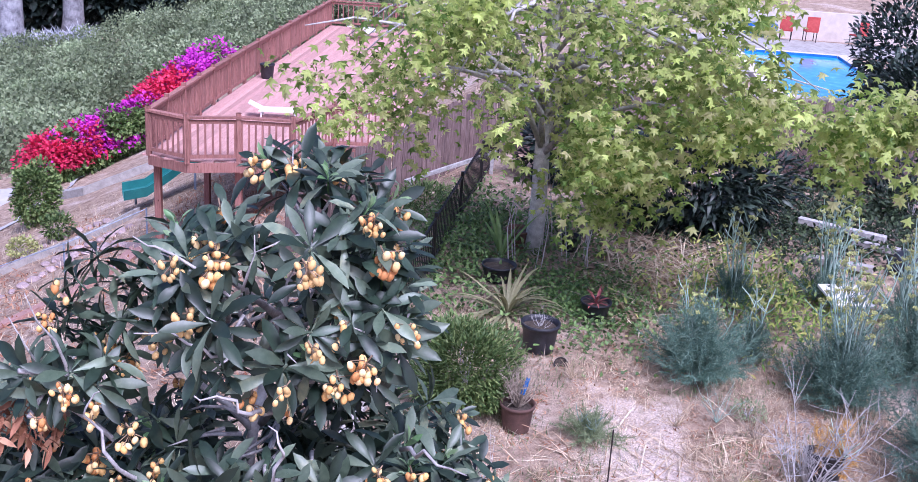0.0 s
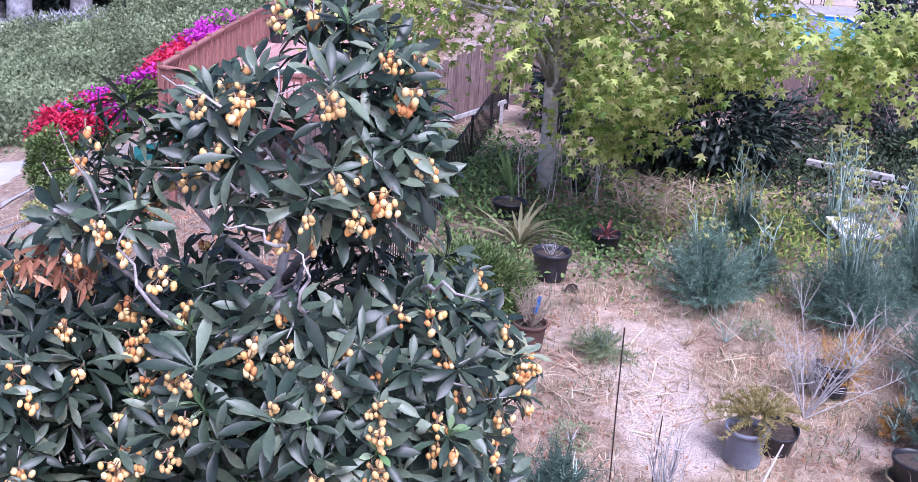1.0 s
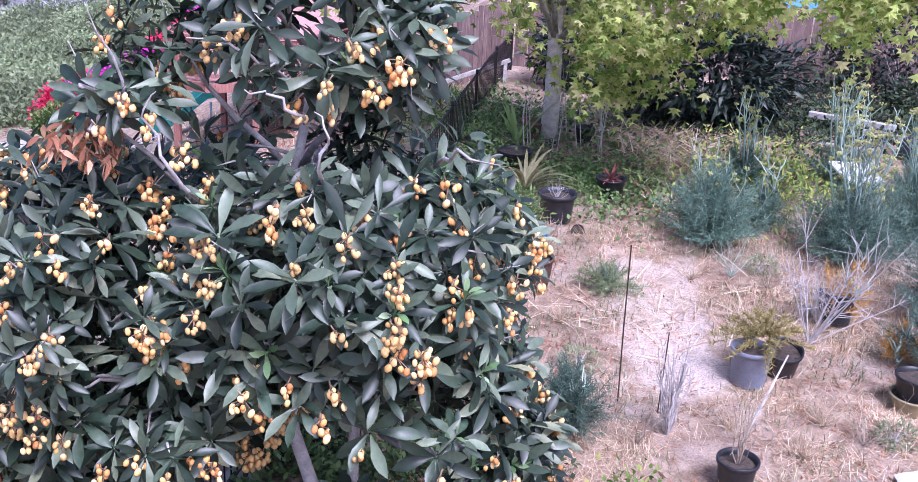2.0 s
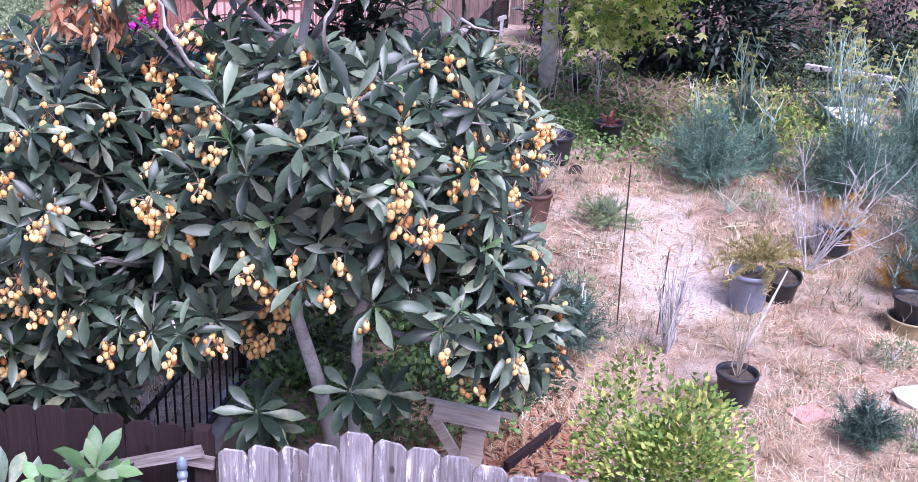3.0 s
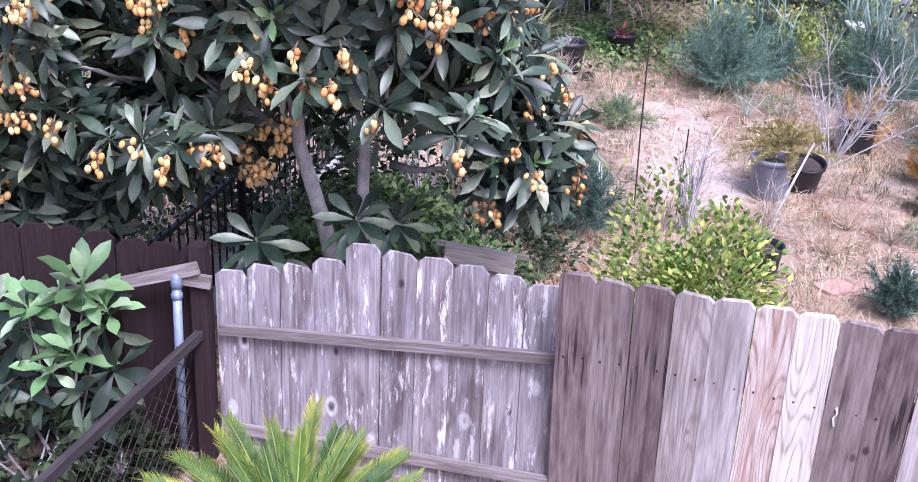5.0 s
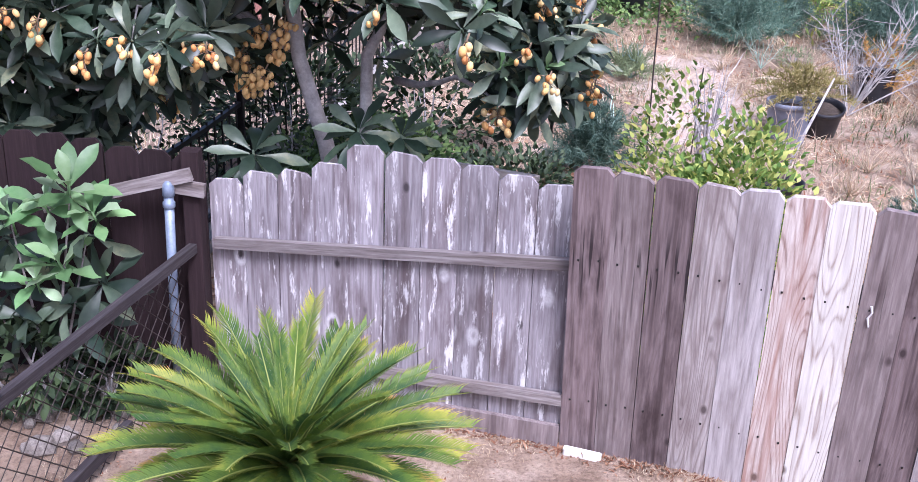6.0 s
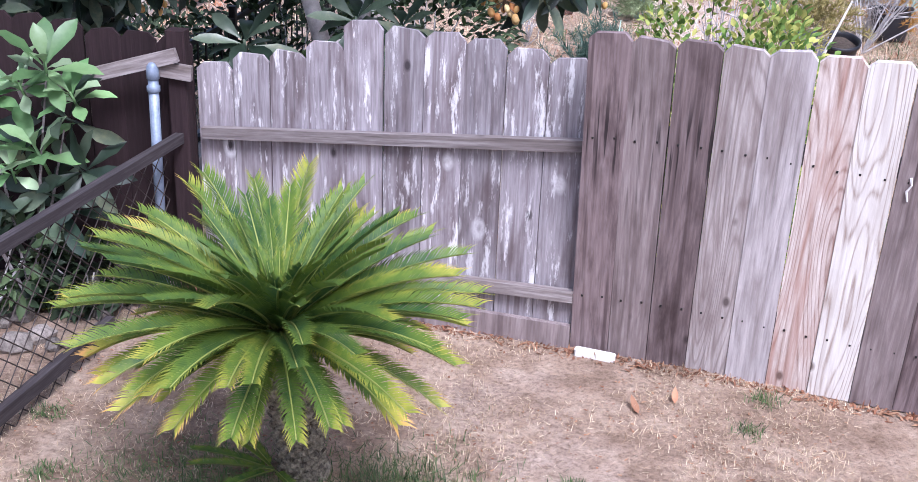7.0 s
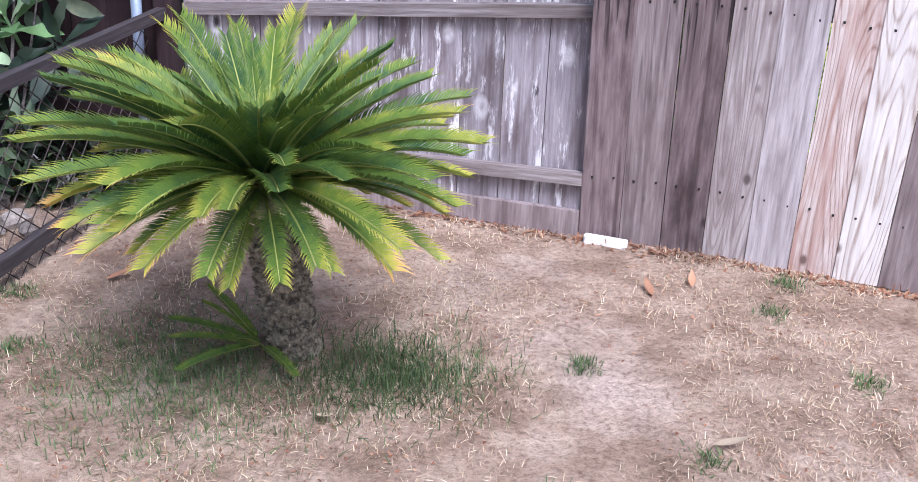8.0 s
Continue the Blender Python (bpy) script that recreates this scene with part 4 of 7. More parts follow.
# ---------- sago palm ----------
def frond_meshes(seed, length, arch, lw, age=0.0):
    """A frond along x in its own frame, arching down; leaflets in a shallow V. Returns leaflets and midrib."""
    rr = random.Random(seed)
    n = 60
    lv, lf, wear = [], [], []
    rib = []
    ang, x, z = 0.0, 0.0, 0.0
    cnt = 0
    for i in range(n + 1):
        s = i / n
        if i % 5 == 0 or i == n:
            rib.append((x, 0, z))
        if s > 0.10:
            w = lw * (math.sin(math.pi * min(1, 0.10 + 0.76 * s)) ** 0.55) * rr.uniform(0.92, 1.08)
            for sg in (1, -1):
                fw = radians(50 - 22 * s + rr.uniform(-4, 4))
                dx, dy, dz = math.cos(fw) * math.cos(ang), math.sin(fw) * sg, 0.42 + math.cos(fw) * math.sin(ang)
                t = 0.009
                a = Vector((x, sg * 0.003, z))
                d = Vector((dx, dy, dz)).normalized()
                e = Vector((math.cos(ang), 0, math.sin(ang)))
                mid = a + d * w * 0.6
                tip = a + d * w + Vector((0.006, 0, -0.012))
                lv += [tuple(a - e * t * 0.6), tuple(a + e * t * 0.6), tuple(mid + e * t * 0.55), tuple(mid - e * t * 0.55), tuple(tip)]
                lf += [(cnt, cnt + 1, cnt + 2, cnt + 3), (cnt + 3, cnt + 2, cnt + 4)]
                old = smooth(0.72, 1.0, s)
                wear += [0.10 + (0.14 + age) * old, 0.10 + (0.14 + age) * old, 0.20 + (0.18 + age) * old + 0.06 * age, 0.20 + (0.18 + age) * old + 0.06 * age, 0.33 + (0.24 + age) * old + 0.6 * age]
                cnt += 5
        ang -= arch / n * (0.4 + 1.2 * s)
        x += length / n * math.cos(ang)
        z += length / n * math.sin(ang)
    b = Build()
    b.add(lv, lf)
    me = b.mesh("frond", M_FROND)
    at = me.attributes.new("wear", 'FLOAT', 'POINT')
    at.data.foreach_set("value", wear)
    b2 = Build().tube(rib, [0.007 - 0.005 * i / (len(rib) - 1) for i in range(len(rib))], 5)
    return me, b2.mesh("midrib", M_MIDRIB, True)


PALM = Vector((-0.86, 2.62, 0.0))
palm = thing("sago_palm", PALM, "green sago palm with yellow-tipped fronds on a short scaly trunk", "palm")
tr = Build()
tp = []
for i in range(15):
    z = -0.03 + 0.60 * i / 14
    r = 0.088 + 0.010 * math.sin(i * 2.1) + (0.02 if i < 3 else 0)
    tp.append((r, z))
tr.lathe(tp + [(0.04, 0.60)], 22)
for i in range(17):
    for j in range(15):
        w = 2 * math.pi * (j + 0.5 * (i % 2)) / 15
        z = 0.01 + 0.034 * i
        c = Vector((0.087 * math.cos(w), 0.087 * math.sin(w), z))
        out = Vector((math.cos(w), math.sin(w), 0.6)).normalized()
        side = Vector((-math.sin(w), math.cos(w), 0))
        up = out.cross(side)
        vs = [c - side * 0.018 - up * 0.012, c + side * 0.018 - up * 0.012, c + side * 0.015 + up * 0.014, c - side * 0.015 + up * 0.014, c + out * 0.03]
        tr.add([tuple(q) for q in vs], [(0, 1, 4), (1, 2, 4), (2, 3, 4), (3, 0, 4)])
part("trunk", tr, M_SAGO_TRUNK, palm, "grey-brown scaly trunk", at=Matrix.Translation((0.07, 0.05, 0)) @ Matrix.Rotation(radians(20), 4, 'X') @ Matrix.Diagonal((0.88, 0.88, 1.0, 1.0)))
TOPC = Vector((0.05, -0.19, 0.715))
core = Build()
rr = random.Random(8)
for i in range(90):
    d = unit(rr)
    d.z = abs(d.z) + 0.4
    put_blade(core, leaf_blade(rr.uniform(0.05, 0.12), 0.012, 0.1, 0.2, 2), frame_along(d), (0, 0, 0))
part("crown_core", core, M_DEADLEAF, palm, "rusty brown fibrous crown centre", at=Matrix.Translation(TOPC))
FR = [frond_meshes(s, 0.655 * k, a, 0.088, g) for s, k, a, g in ((1, 1.0, 0.4, -0.12), (2, 1.05, 0.55, 0.0), (3, 0.95, 0.5, -0.12), (4, 1.0, 0.6, 0.03), (5, 0.9, 0.3, -0.14), (6, 0.95, 0.62, 0.14), (7, 0.9, 0.75, 0.2))]
NF = 150
for i in range(NF):
    s = 0.95 * (i / (NF - 1))
    az = i * 2.39996 + rr.uniform(-0.12, 0.12)
    el = radians(80 - 84 * s + rr.uniform(-7, 7))
    k = rr.choice((0, 2, 4)) if s < 0.35 else rr.choice((0, 1, 3, 1)) if s < 0.72 else rr.choice((3, 5, 6))
    sc = (0.36 + 0.62 * smooth(0.0, 0.48, s) - 0.36 * smooth(0.80, 1.0, s)) * rr.uniform(0.9, 1.06)
    d = Vector((math.cos(az) * math.cos(el), math.sin(az) * math.cos(el), math.sin(el)))
    m = Matrix.Translation(TOPC + d * 0.02) @ frame_along(d, roll=rr.uniform(-0.15, 0.15)).to_4x4() @ Matrix.Scale(sc, 4)
    f = part("frond", FR[k][0], M_FROND, palm, at=m)
    part("midrib", FR[k][1], M_MIDRIB, f)
# pups at the foot
for az, el, sc in ((3.4, 28, 0.42), (4.1, 14, 0.45), (5.4, 10, 0.36), (2.9, 50, 0.36), (3.9, 55, 0.4), (4.6, 40, 0.34), (3.2, 8, 0.42), (2.5, 30, 0.36)):
    d = Vector((math.cos(az) * math.cos(radians(el)), math.sin(az) * math.cos(radians(el)), math.sin(radians(el))))
    f = part("frond", FR[4][0], M_FROND, palm, at=Matrix.Translation((-0.02, -0.04, 0.06)) @ frame_along(d).to_4x4() @ Matrix.Scale(sc * 1.25, 4))
    part("midrib", FR[4][1], M_MIDRIB, f)


# ---------- iron fence on its kerb ----------
iron = thing("iron_fence", (0, 0, 0), "low black iron picket fence on a concrete kerb", "fence")
IY0, IY1 = 4.6, 22.6
bar = Build().tube([(0, 0, 0), (0, 0, 0.78)], 0.0085, 6).mesh("picket", M_IRON)
ny = int((IY1 - IY0) / 0.135)
for i in range(ny):
    y = IY0 + 0.135 * i
    x = iron_x(y)
    part("picket", bar, M_IRON, iron, at=Matrix.Translation((x, y, ground_z(x, y) + 0.06)))
for up in (0.14, 0.80):
    ry = np.linspace(IY0, IY1, 12)
    for a, c in zip(ry, ry[1:]):
        rail_between(iron, (iron_x(a), a, ground_z(iron_x(a), a) + up), (iron_x(c), c, ground_z(iron_x(c), c) + up), 0.035, 0.03, M_IRON, over=0.01)
for a in np.linspace(IY0, IY1, 9):
    part("post", Build().box((0.05, 0.05, 0.95), (0, 0, 0.42), bevel=0.005), M_IRON, iron, at=Matrix.Translation((iron_x(a), a, ground_z(iron_x(a), a))))
for a, c in zip(np.linspace(4.6, 13, 6), np.linspace(4.6, 13, 6)[1:]):
    v = Vector((iron_x(c) - iron_x(a), c - a, 0))
    mid = Vector(((iron_x(a) + iron_x(c)) / 2 + 0.02, (a + c) / 2, ground_z(iron_x(a), (a + c) / 2) + 0.02))
    part("kerb_block", Build().box((v.length - 0.01, 0.22, 0.16), bevel=0.01), M_CONCRETE, iron, "weathered concrete kerb", at=Matrix.Translation(mid) @ frame_along(v).to_4x4())


# ---------- foliage helpers ----------
def star_leaf(size, rr):
    """A five-lobed leaf with a folded middle, stem at the origin, along x."""
    vs = [(size * 0.12, 0, 0.0)]
    for k in range(11):
        a = radians(-150 + 30 * k)
        r = size * (0.55 if k % 2 else 0.24)
        if k in (0, 10):
            r = size * 0.3
        vs.append((size * 0.35 + r * math.cos(a), r * math.sin(a), -abs(math.sin(a)) * r * 0.25 - (0.18 * r if k % 2 else 0)))
    fs = [(0, i, i + 1) for i in range(1, 11)]
    return np.array(vs), fs


def crown_mesh(name, material, n, radii, leaf, seed, shell=0.55, up=0.5, lump=1.6, thresh=-0.25, flat=0.0, centre=(0, 0, 0), smooth_=True):
    """Leaves scattered through a lumpy ellipsoid with gaps; leaf(rr) gives one blade."""
    rr = random.Random(seed)
    b = Build()
    pool = [leaf(rr) for _ in range(24)]
    k = 0
    while k < n:
        d = unit(rr)
        s = rr.uniform(shell, 1.0) * (1 + 0.28 * noise.noise(Vector(d) * lump + Vector((seed, 0, 0))))
        p = Vector((d.x * radii[0] * s, d.y * radii[1] * s, d.z * radii[2] * s))
        if p.z < -radii[2] * (1 - flat) or noise.noise(p * (2.2 / max(radii)) + Vector((0, seed, 0))) < thresh:
            if rr.random() < 0.8:
                continue
        k += 1
        dd = (d + unit(rr) * 0.8 + Vector((0, 0, up))).normalized()
        put_blade(b, rr.choice(pool), frame_along(dd, roll=rr.uniform(-0.9, 0.9)), p + Vector(centre))
    return b.mesh(name, material, smooth_)


def blade_of(l0, l1, w, droop=0.4, fold=0.25, segs=3):
    return lambda rr: leaf_blade(rr.uniform(l0, l1), w * rr.uniform(0.8, 1.2), droop * rr.uniform(0.5, 1.5), fold, segs)


def stems_mesh(name, material, n, height, spread, r, seed, bend=0.15, seg=4, zig=4):
    rr = random.Random(seed)
    b = Build()
    for i in range(n):
        az = rr.uniform(0, 6.283)
        sp = rr.uniform(0.1, 1.0) * spread
        h = height * rr.uniform(0.65, 1.0)
        pts = []
        for j in range(zig + 1):
            s = j / zig
            pts.append((sp * s * math.cos(az) + rr.uniform(-bend, bend) * h * 0.2 * s, sp * s * math.sin(az) + rr.uniform(-bend, bend) * h * 0.2 * s, h * s))
        b.tube(pts, [r * (1 - 0.7 * j / zig) for j in range(zig + 1)], seg)
    return b.mesh(name, material, True)


# ---------- lobed-leaf tree ----------
MT = on_ground(0.15, 16.9)
maple = thing("lobed_leaf_tree", MT, "spreading tree with yellow-green lobed leaves over bare grey limbs", "tree")
tb = Build()
tb.tube([(0, 0, -0.1), (0.02, 0, 0.8), (0.0, -0.03, 1.8), (0.05, -0.05, 2.8), (0.0, -0.1, 3.8), (-0.05, -0.1, 5.2)], [0.165, 0.135, 0.125, 0.115, 0.09, 0.05], 12)
part("trunk", tb, M_PALEBARK, maple, "pale grey furrowed trunk", smooth=True)
rr = random.Random(31)


def crown_floor(x):
    for (x0, z0), (x1, z1) in zip(FLOOR, FLOOR[1:]):
        if x0 <= x <= x1:
            return z0 + (z1 - z0) * (x - x0) / (x1 - x0)
    return 3.0


FLOOR = [(-3.6, 3.2), (-3.1, 2.6), (-2.1, 2.7), (-1.85, 2.4), (-1.69, 2.0), (-1.5, 2.6), (-0.82, 3.05), (-0.45, 2.3), (-0.2, 2.1), (0.4, 1.5), (1.0, 1.4), (1.9, 1.7), (2.0, 2.8), (2.27, 2.35), (2.45, 2.75), (3.2, 2.75), (4.2, 2.8), (4.9, 3.05), (5.3, 3.2)]


STAR = []
for k in range(5):
    b = Build()
    b.add(*star_leaf(0.172, random.Random(k)))
    STAR.append(b.mesh("leaf", M_MAPLE))
STARA = [mesh_arrays(me) for me in STAR]
leaves = []
made = 0
while made < 660:
    x = rr.uniform(-3.6, 4.8)
    y = rr.uniform(13.0, 17.4)
    top = 5.3 - 0.05 * (x - 0.5) ** 2
    z0 = crown_floor(x) + 0.34 * abs(15.5 - y)
    if x > 3.5 or x < -2.4:
        y = rr.uniform(13.0, 15.5)
    z = z0 + (top - z0) * rr.random() ** 1.25
    if noise.noise(Vector((x * 1.9, y * 0.8, z * 1.9))) < (0.13 if x < 0.3 else 0.0):
        continue
    if x > 2.9 and z > 3.5 + 0.22 * (15.5 - y):
        continue
    if x < -1.7 and z > 3.3 and rr.random() < 0.6:
        continue
    if x < -2.5 and rr.random() < 0.72:
        continue
    if -1.3 < x < 0.4 and z < 3.3 and rr.random() < 0.6:
        continue
    made += 1
    for _ in range(rr.randint(10, 20)):
        p = Vector((x + rr.gauss(0, 0.17), y + rr.gauss(0, 0.17), z + rr.gauss(-0.05, 0.19)))
        d = Vector((rr.uniform(-0.8, 0.8), rr.uniform(-0.9, 0.3), rr.uniform(-1.3, 0.1))).normalized()
        leaves.append((p, frame_along(d, roll=rr.uniform(-0.7, 0.7)), rr.uniform(0.6, 1.15)))
leaves.sort(key=lambda q: q[0].y - 0.3 * q[0].z)
rest = Build()
for i, (p, turn, sc) in enumerate(leaves):
    m = Matrix.Translation(p - MT) @ turn.to_4x4() @ Matrix.Scale(sc, 4)
    if i < 300:
        part("leaf", STAR[i % 5], M_MAPLE, maple, at=m)
    else:
        joined(rest, *STARA[i % 5], m)
tagged(part("foliage", rest, M_MAPLE, maple), kind="stuff")
for i in range(38):
    b = Build()
    q0 = Vector((0.0, -0.05, rr.uniform(1.6, 4.2)))
    tx = rr.uniform(-3.3, 4.6)
    end = Vector((tx, rr.uniform(-3.2, 0.8), 0)) - Vector((0.15, 0, 0))
    end.z = max(crown_floor(tx + 0.1) + 0.2, rr.uniform(2.2, 4.6)) - 0.2
    pts = [q0.lerp(end, s) + Vector((0, 0, 0.6 * math.sin(math.pi * s))) + unit(rr) * 0.10 * (0 < s < 1) for s in (0, 0.2, 0.4, 0.6, 0.8, 1.0)]
    b.tube(pts, [0.06, 0.045, 0.035, 0.026, 0.017, 0.008], 5)
    part("branch", b, M_TWIG, maple, smooth=True)
for i in range(14):
    b = Build()
    x = rr.uniform(-0.6, 1.0)
    y = rr.uniform(-1.2, 0.6)
    b.tube([(x, y, -0.05), (x + rr.uniform(-0.1, 0.1), y, 0.7), (x + rr.uniform(-0.2, 0.2), y, rr.uniform(1.2, 1.9))], [0.012, 0.009, 0.004], 4)
    part("sucker", b, M_TWIG, maple)


# ---------- far timber: deck, back fences ----------
DZ = -0.3
deck = thing("raised_deck", (0, 0, DZ), "raised red-brown timber deck with a post and baluster railing", "deck")
EDGE = [(-8.72, 44.2), (-8.75, 33.0), (-8.72, 28.3), (-8.55, 22.95), (-7.55, 22.55), (-6.5, 22.95), (-5.3, 23.05), (-4.75, 24.9), (-3.4, 25.0)]
FAR = [(-8.72, 44.2), (-3.4, 44.6)]
w = 0.14
xs = np.arange(-8.7, -3.4, w)
for x in xs:
    xm = x + w / 2
    y0 = 23.1 if xm < -5.3 else 25.0
    if -5.3 <= xm < -4.75:
        y0 = 23.05 + (xm + 5.3) / 0.55 * 1.85
    if xm < -6.5:
        y0 = 22.9
    if -8.1 < xm < -7.0:
        y0 = 22.72
    part("deck_board", Build().box((w - 0.006, 44.2 - y0, 0.035)), M_DECK, deck, at=Matrix.Translation((xm, (44.2 + y0) / 2, -0.02)))
POST = Build().box((0.10, 0.10, 1.14), (0, 0, 0.53), bevel=0.008).mesh("post", M_DECKRAIL)
BAL = Build().box((0.038, 0.038, 0.82), (0, 0, 0.5)).mesh("baluster", M_DECKRAIL)


def railing(run, spacing=0.15, posts=1.35):
    for a, c in zip(run, run[1:]):
        a, c = Vector((*a, 0)), Vector((*c, 0))
        v = c - a
        for up, hh, dd in ((1.0, 0.05, 0.14), (0.90, 0.08, 0.04), (0.12, 0.08, 0.04)):
            rail_between(deck, a + Vector((0, 0, up)), c + Vector((0, 0, up)), hh, dd, M_DECKRAIL, name="handrail" if up == 1.0 else "rail")
        np_ = max(1, round(v.length / posts))
        for i in range(np_ + 1):
            part("post", POST, M_DECKRAIL, deck, at=Matrix.Translation(a.lerp(c, i / np_)) @ frame_along(v).to_4x4())
        nb = int(v.length / spacing)
        for i in range(nb):
            part("baluster", BAL, M_DECKRAIL, deck, at=Matrix.Translation(a.lerp(c, (i + 0.5) / nb)))
        rail_between(deck, a + Vector((0, 0, -0.14)), c + Vector((0, 0, -0.14)), 0.22, 0.05, M_DECKRAIL, name="fascia")


railing(EDGE)
railing(FAR, spacing=0.2, posts=1.4)
for x, y in ((-8.45, 23.2), (-6.6, 23.3), (-8.5, 27), (-8.5, 32), (-5.0, 25.2), (-6.6, 28)):
    h = DZ - ground_z(x, y) - 0.02
    part("support_post", Build().box((0.15, 0.15, h), (0, 0, -0.02 - h / 2), bevel=0.01), M_DECKRAIL, deck, at=Matrix.Translation((x, y, 0)))


def lounger(at, turn):
    t = thing("sun_lounger", Matrix.Translation(at) @ Matrix.Rotation(turn, 4, 'Z'), "white slatted sun lounger on the deck", "lounger", "loungers on the deck")
    for i in range(11):
        part("slat", Build().box((0.10, 0.6, 0.02), bevel=0.004), M_WHITEPAINT, t, at=Matrix.Translation((-0.6 + 0.115 * i, 0, 0.32)))
    for sg in (-1, 1):
        part("side_rail", Build().box((1.4, 0.04, 0.06)), M_WHITEPAINT, t, at=Matrix.Translation((0, sg * 0.31, 0.29)))
        for dx in (-0.6, 0.6):
            part("leg", Build().box((0.05, 0.05, 0.28), (0, 0, 0.14)), M_WHITEPAINT, t, at=Matrix.Translation((dx, sg * 0.28, 0)))
    part("backrest", Build().box((0.55, 0.6, 0.03)), M_WHITEPAINT, t, at=Matrix.Translation((-0.82, 0, 0.43)) @ Matrix.Rotation(radians(25), 4, 'Y'))
    return t


lounger((-6.7, 27.4, DZ), 0.15).scale = (0.72, 0.72, 0.72)
lounger((-6.8, 41.6, DZ), 1.3)


def pot(at, r, h, material, label, tilt=0.0, soil=True, ribs=True, taper=0.78, group=""):
    t = thing("plant_pot", Matrix.Translation(at) @ Matrix.Rotation(tilt, 4, 'X'), label, "pot", group)
    prof = [(0.0, 0.0), (r * taper, 0.0), (r * (taper + 0.02), 0.02), (r * 0.96, h * 0.86), (r * 0.97, h * 0.87), (r * 1.04, h * 0.875), (r * 1.05, h * 0.995), (r * 1.02, h), (r * 0.95, h * 0.995), (r * 0.93, h * 0.85), (r * 0.9, h * 0.80)]
    part("body", Build().lathe(prof, 30), material, t, smooth=True)
    if soil:
        b = Build()
        vs = [(0, 0, h * 0.84)] + [(r * 0.93 * math.cos(2 * math.pi * j / 20), r * 0.93 * math.sin(2 * math.pi * j / 20), h * 0.81 + 0.01 * math.sin(j * 5)) for j in range(20)]
        b.add(vs, [(0, 1 + j, 1 + (j + 1) % 20) for j in range(20)])
        part("soil", b, M_SOIL, t, "dark dry potting soil", smooth=True)
    return t


pot((-8.3, 32.4, DZ), 0.22, 0.45, M_BLACKPLASTIC, "dark pot standing on the timber deck")

fence_b = thing("slope_fence", (0, 0, 0), "old brown board fence climbing beside the deck", "fence")
n = 42
board_row(fence_b, (-4.4, 18.6), (-0.75, 23.0), [1.55 + 0.05 * math.sin(i * 1.7) for i in range(n)], [M_BACKFENCE], z0=lambda x, y: ground_z(x, y) - 0.08, ear=0.001, rng=random.Random(6), skew=0.02)
back_fence = thing("back_fence", (0, 0, 0), "old brown board fence behind the trees", "fence")
n = 68
board_row(back_fence, (-0.7, 23.05), (9.2, 23.6), [1.62 + 0.05 * math.sin(i * 2.3) for i in range(n)], [M_BACKFENCE], z0=lambda x, y: ground_z(x, y) - 0.04, ear=0.001, rng=random.Random(12), skew=0.02)
hr = thing("pole_handrail", (0, 0, 0), "pale timber handrail above the dirt slope", "handrail")
rail_between(hr, (-2.45, 20.4, 0.32), (-0.72, 21.3, 0.85), 0.07, 0.07, M_TWIG, name="rail")
for x, y, z in ((-2.35, 20.45, 0.35), (-0.8, 21.26, 0.82)):
    g = ground_z(x, y) - 0.05
    part("post", Build().box((0.07, 0.07, z - g), (0, 0, (z - g) / 2)), M_TWIG, hr, at=Matrix.Translation((x, y, g)))

# ---------- pool ----------
PZ = 0.47
pool = thing("swimming_pool", (9.0, 36.5, PZ), "bright blue swimming pool with pale coping", "pool", kind="")
part("water", Build().box((3.6, 8.6, 0.06), (0, 0, -0.03)), M_WATER, pool)
for dx, dy, sx, sy in ((-2.0, 0, 0.4, 9.4), (2.0, 0, 0.4, 9.4), (0, -4.5, 3.6, 0.4), (0, 4.5, 3.6, 0.4)):
    part("coping", Build().box((sx, sy, 0.16), (0, 0, 0.0), bevel=0.02), M_POOLWALL, pool, at=Matrix.Translation((dx, dy, 0)))
for dx, sx, sy, dy in ((-1.788, 0.012, 8.58, 0), (1.788, 0.012, 8.58, 0), (0, 3.5, 0.012, 4.288)):
    part("tile_band", Build().box((sx, sy, 0.10), (0, 0, 0.04)), M_BLUE, pool, "blue waterline tiles", at=Matrix.Translation((dx, dy, 0)))
solid("pool_wall", Build().box((16, 0.3, 1.3), (0, 0, 0.65), bevel=0.02), M_POOLWALL, (13.0, 46.0, 0.25), "pale pink-white stucco garden wall", "wall", kind="structure")
solid("pool_paving", Build().box((16, 3.4, 0.12), (0, 0, 0.06), bevel=0.02), M_CONCRETE, (13.0, 43.2, 0.36), "pale paving beside the pool", "paving", kind="structure")
solid("planter_box", Build().box((1.6, 0.6, 0.5), (0, 0, 0.25), bevel=0.03), M_BLUE, (8.6, 45.6, 0.48), "bright blue box beside the pool", "box")


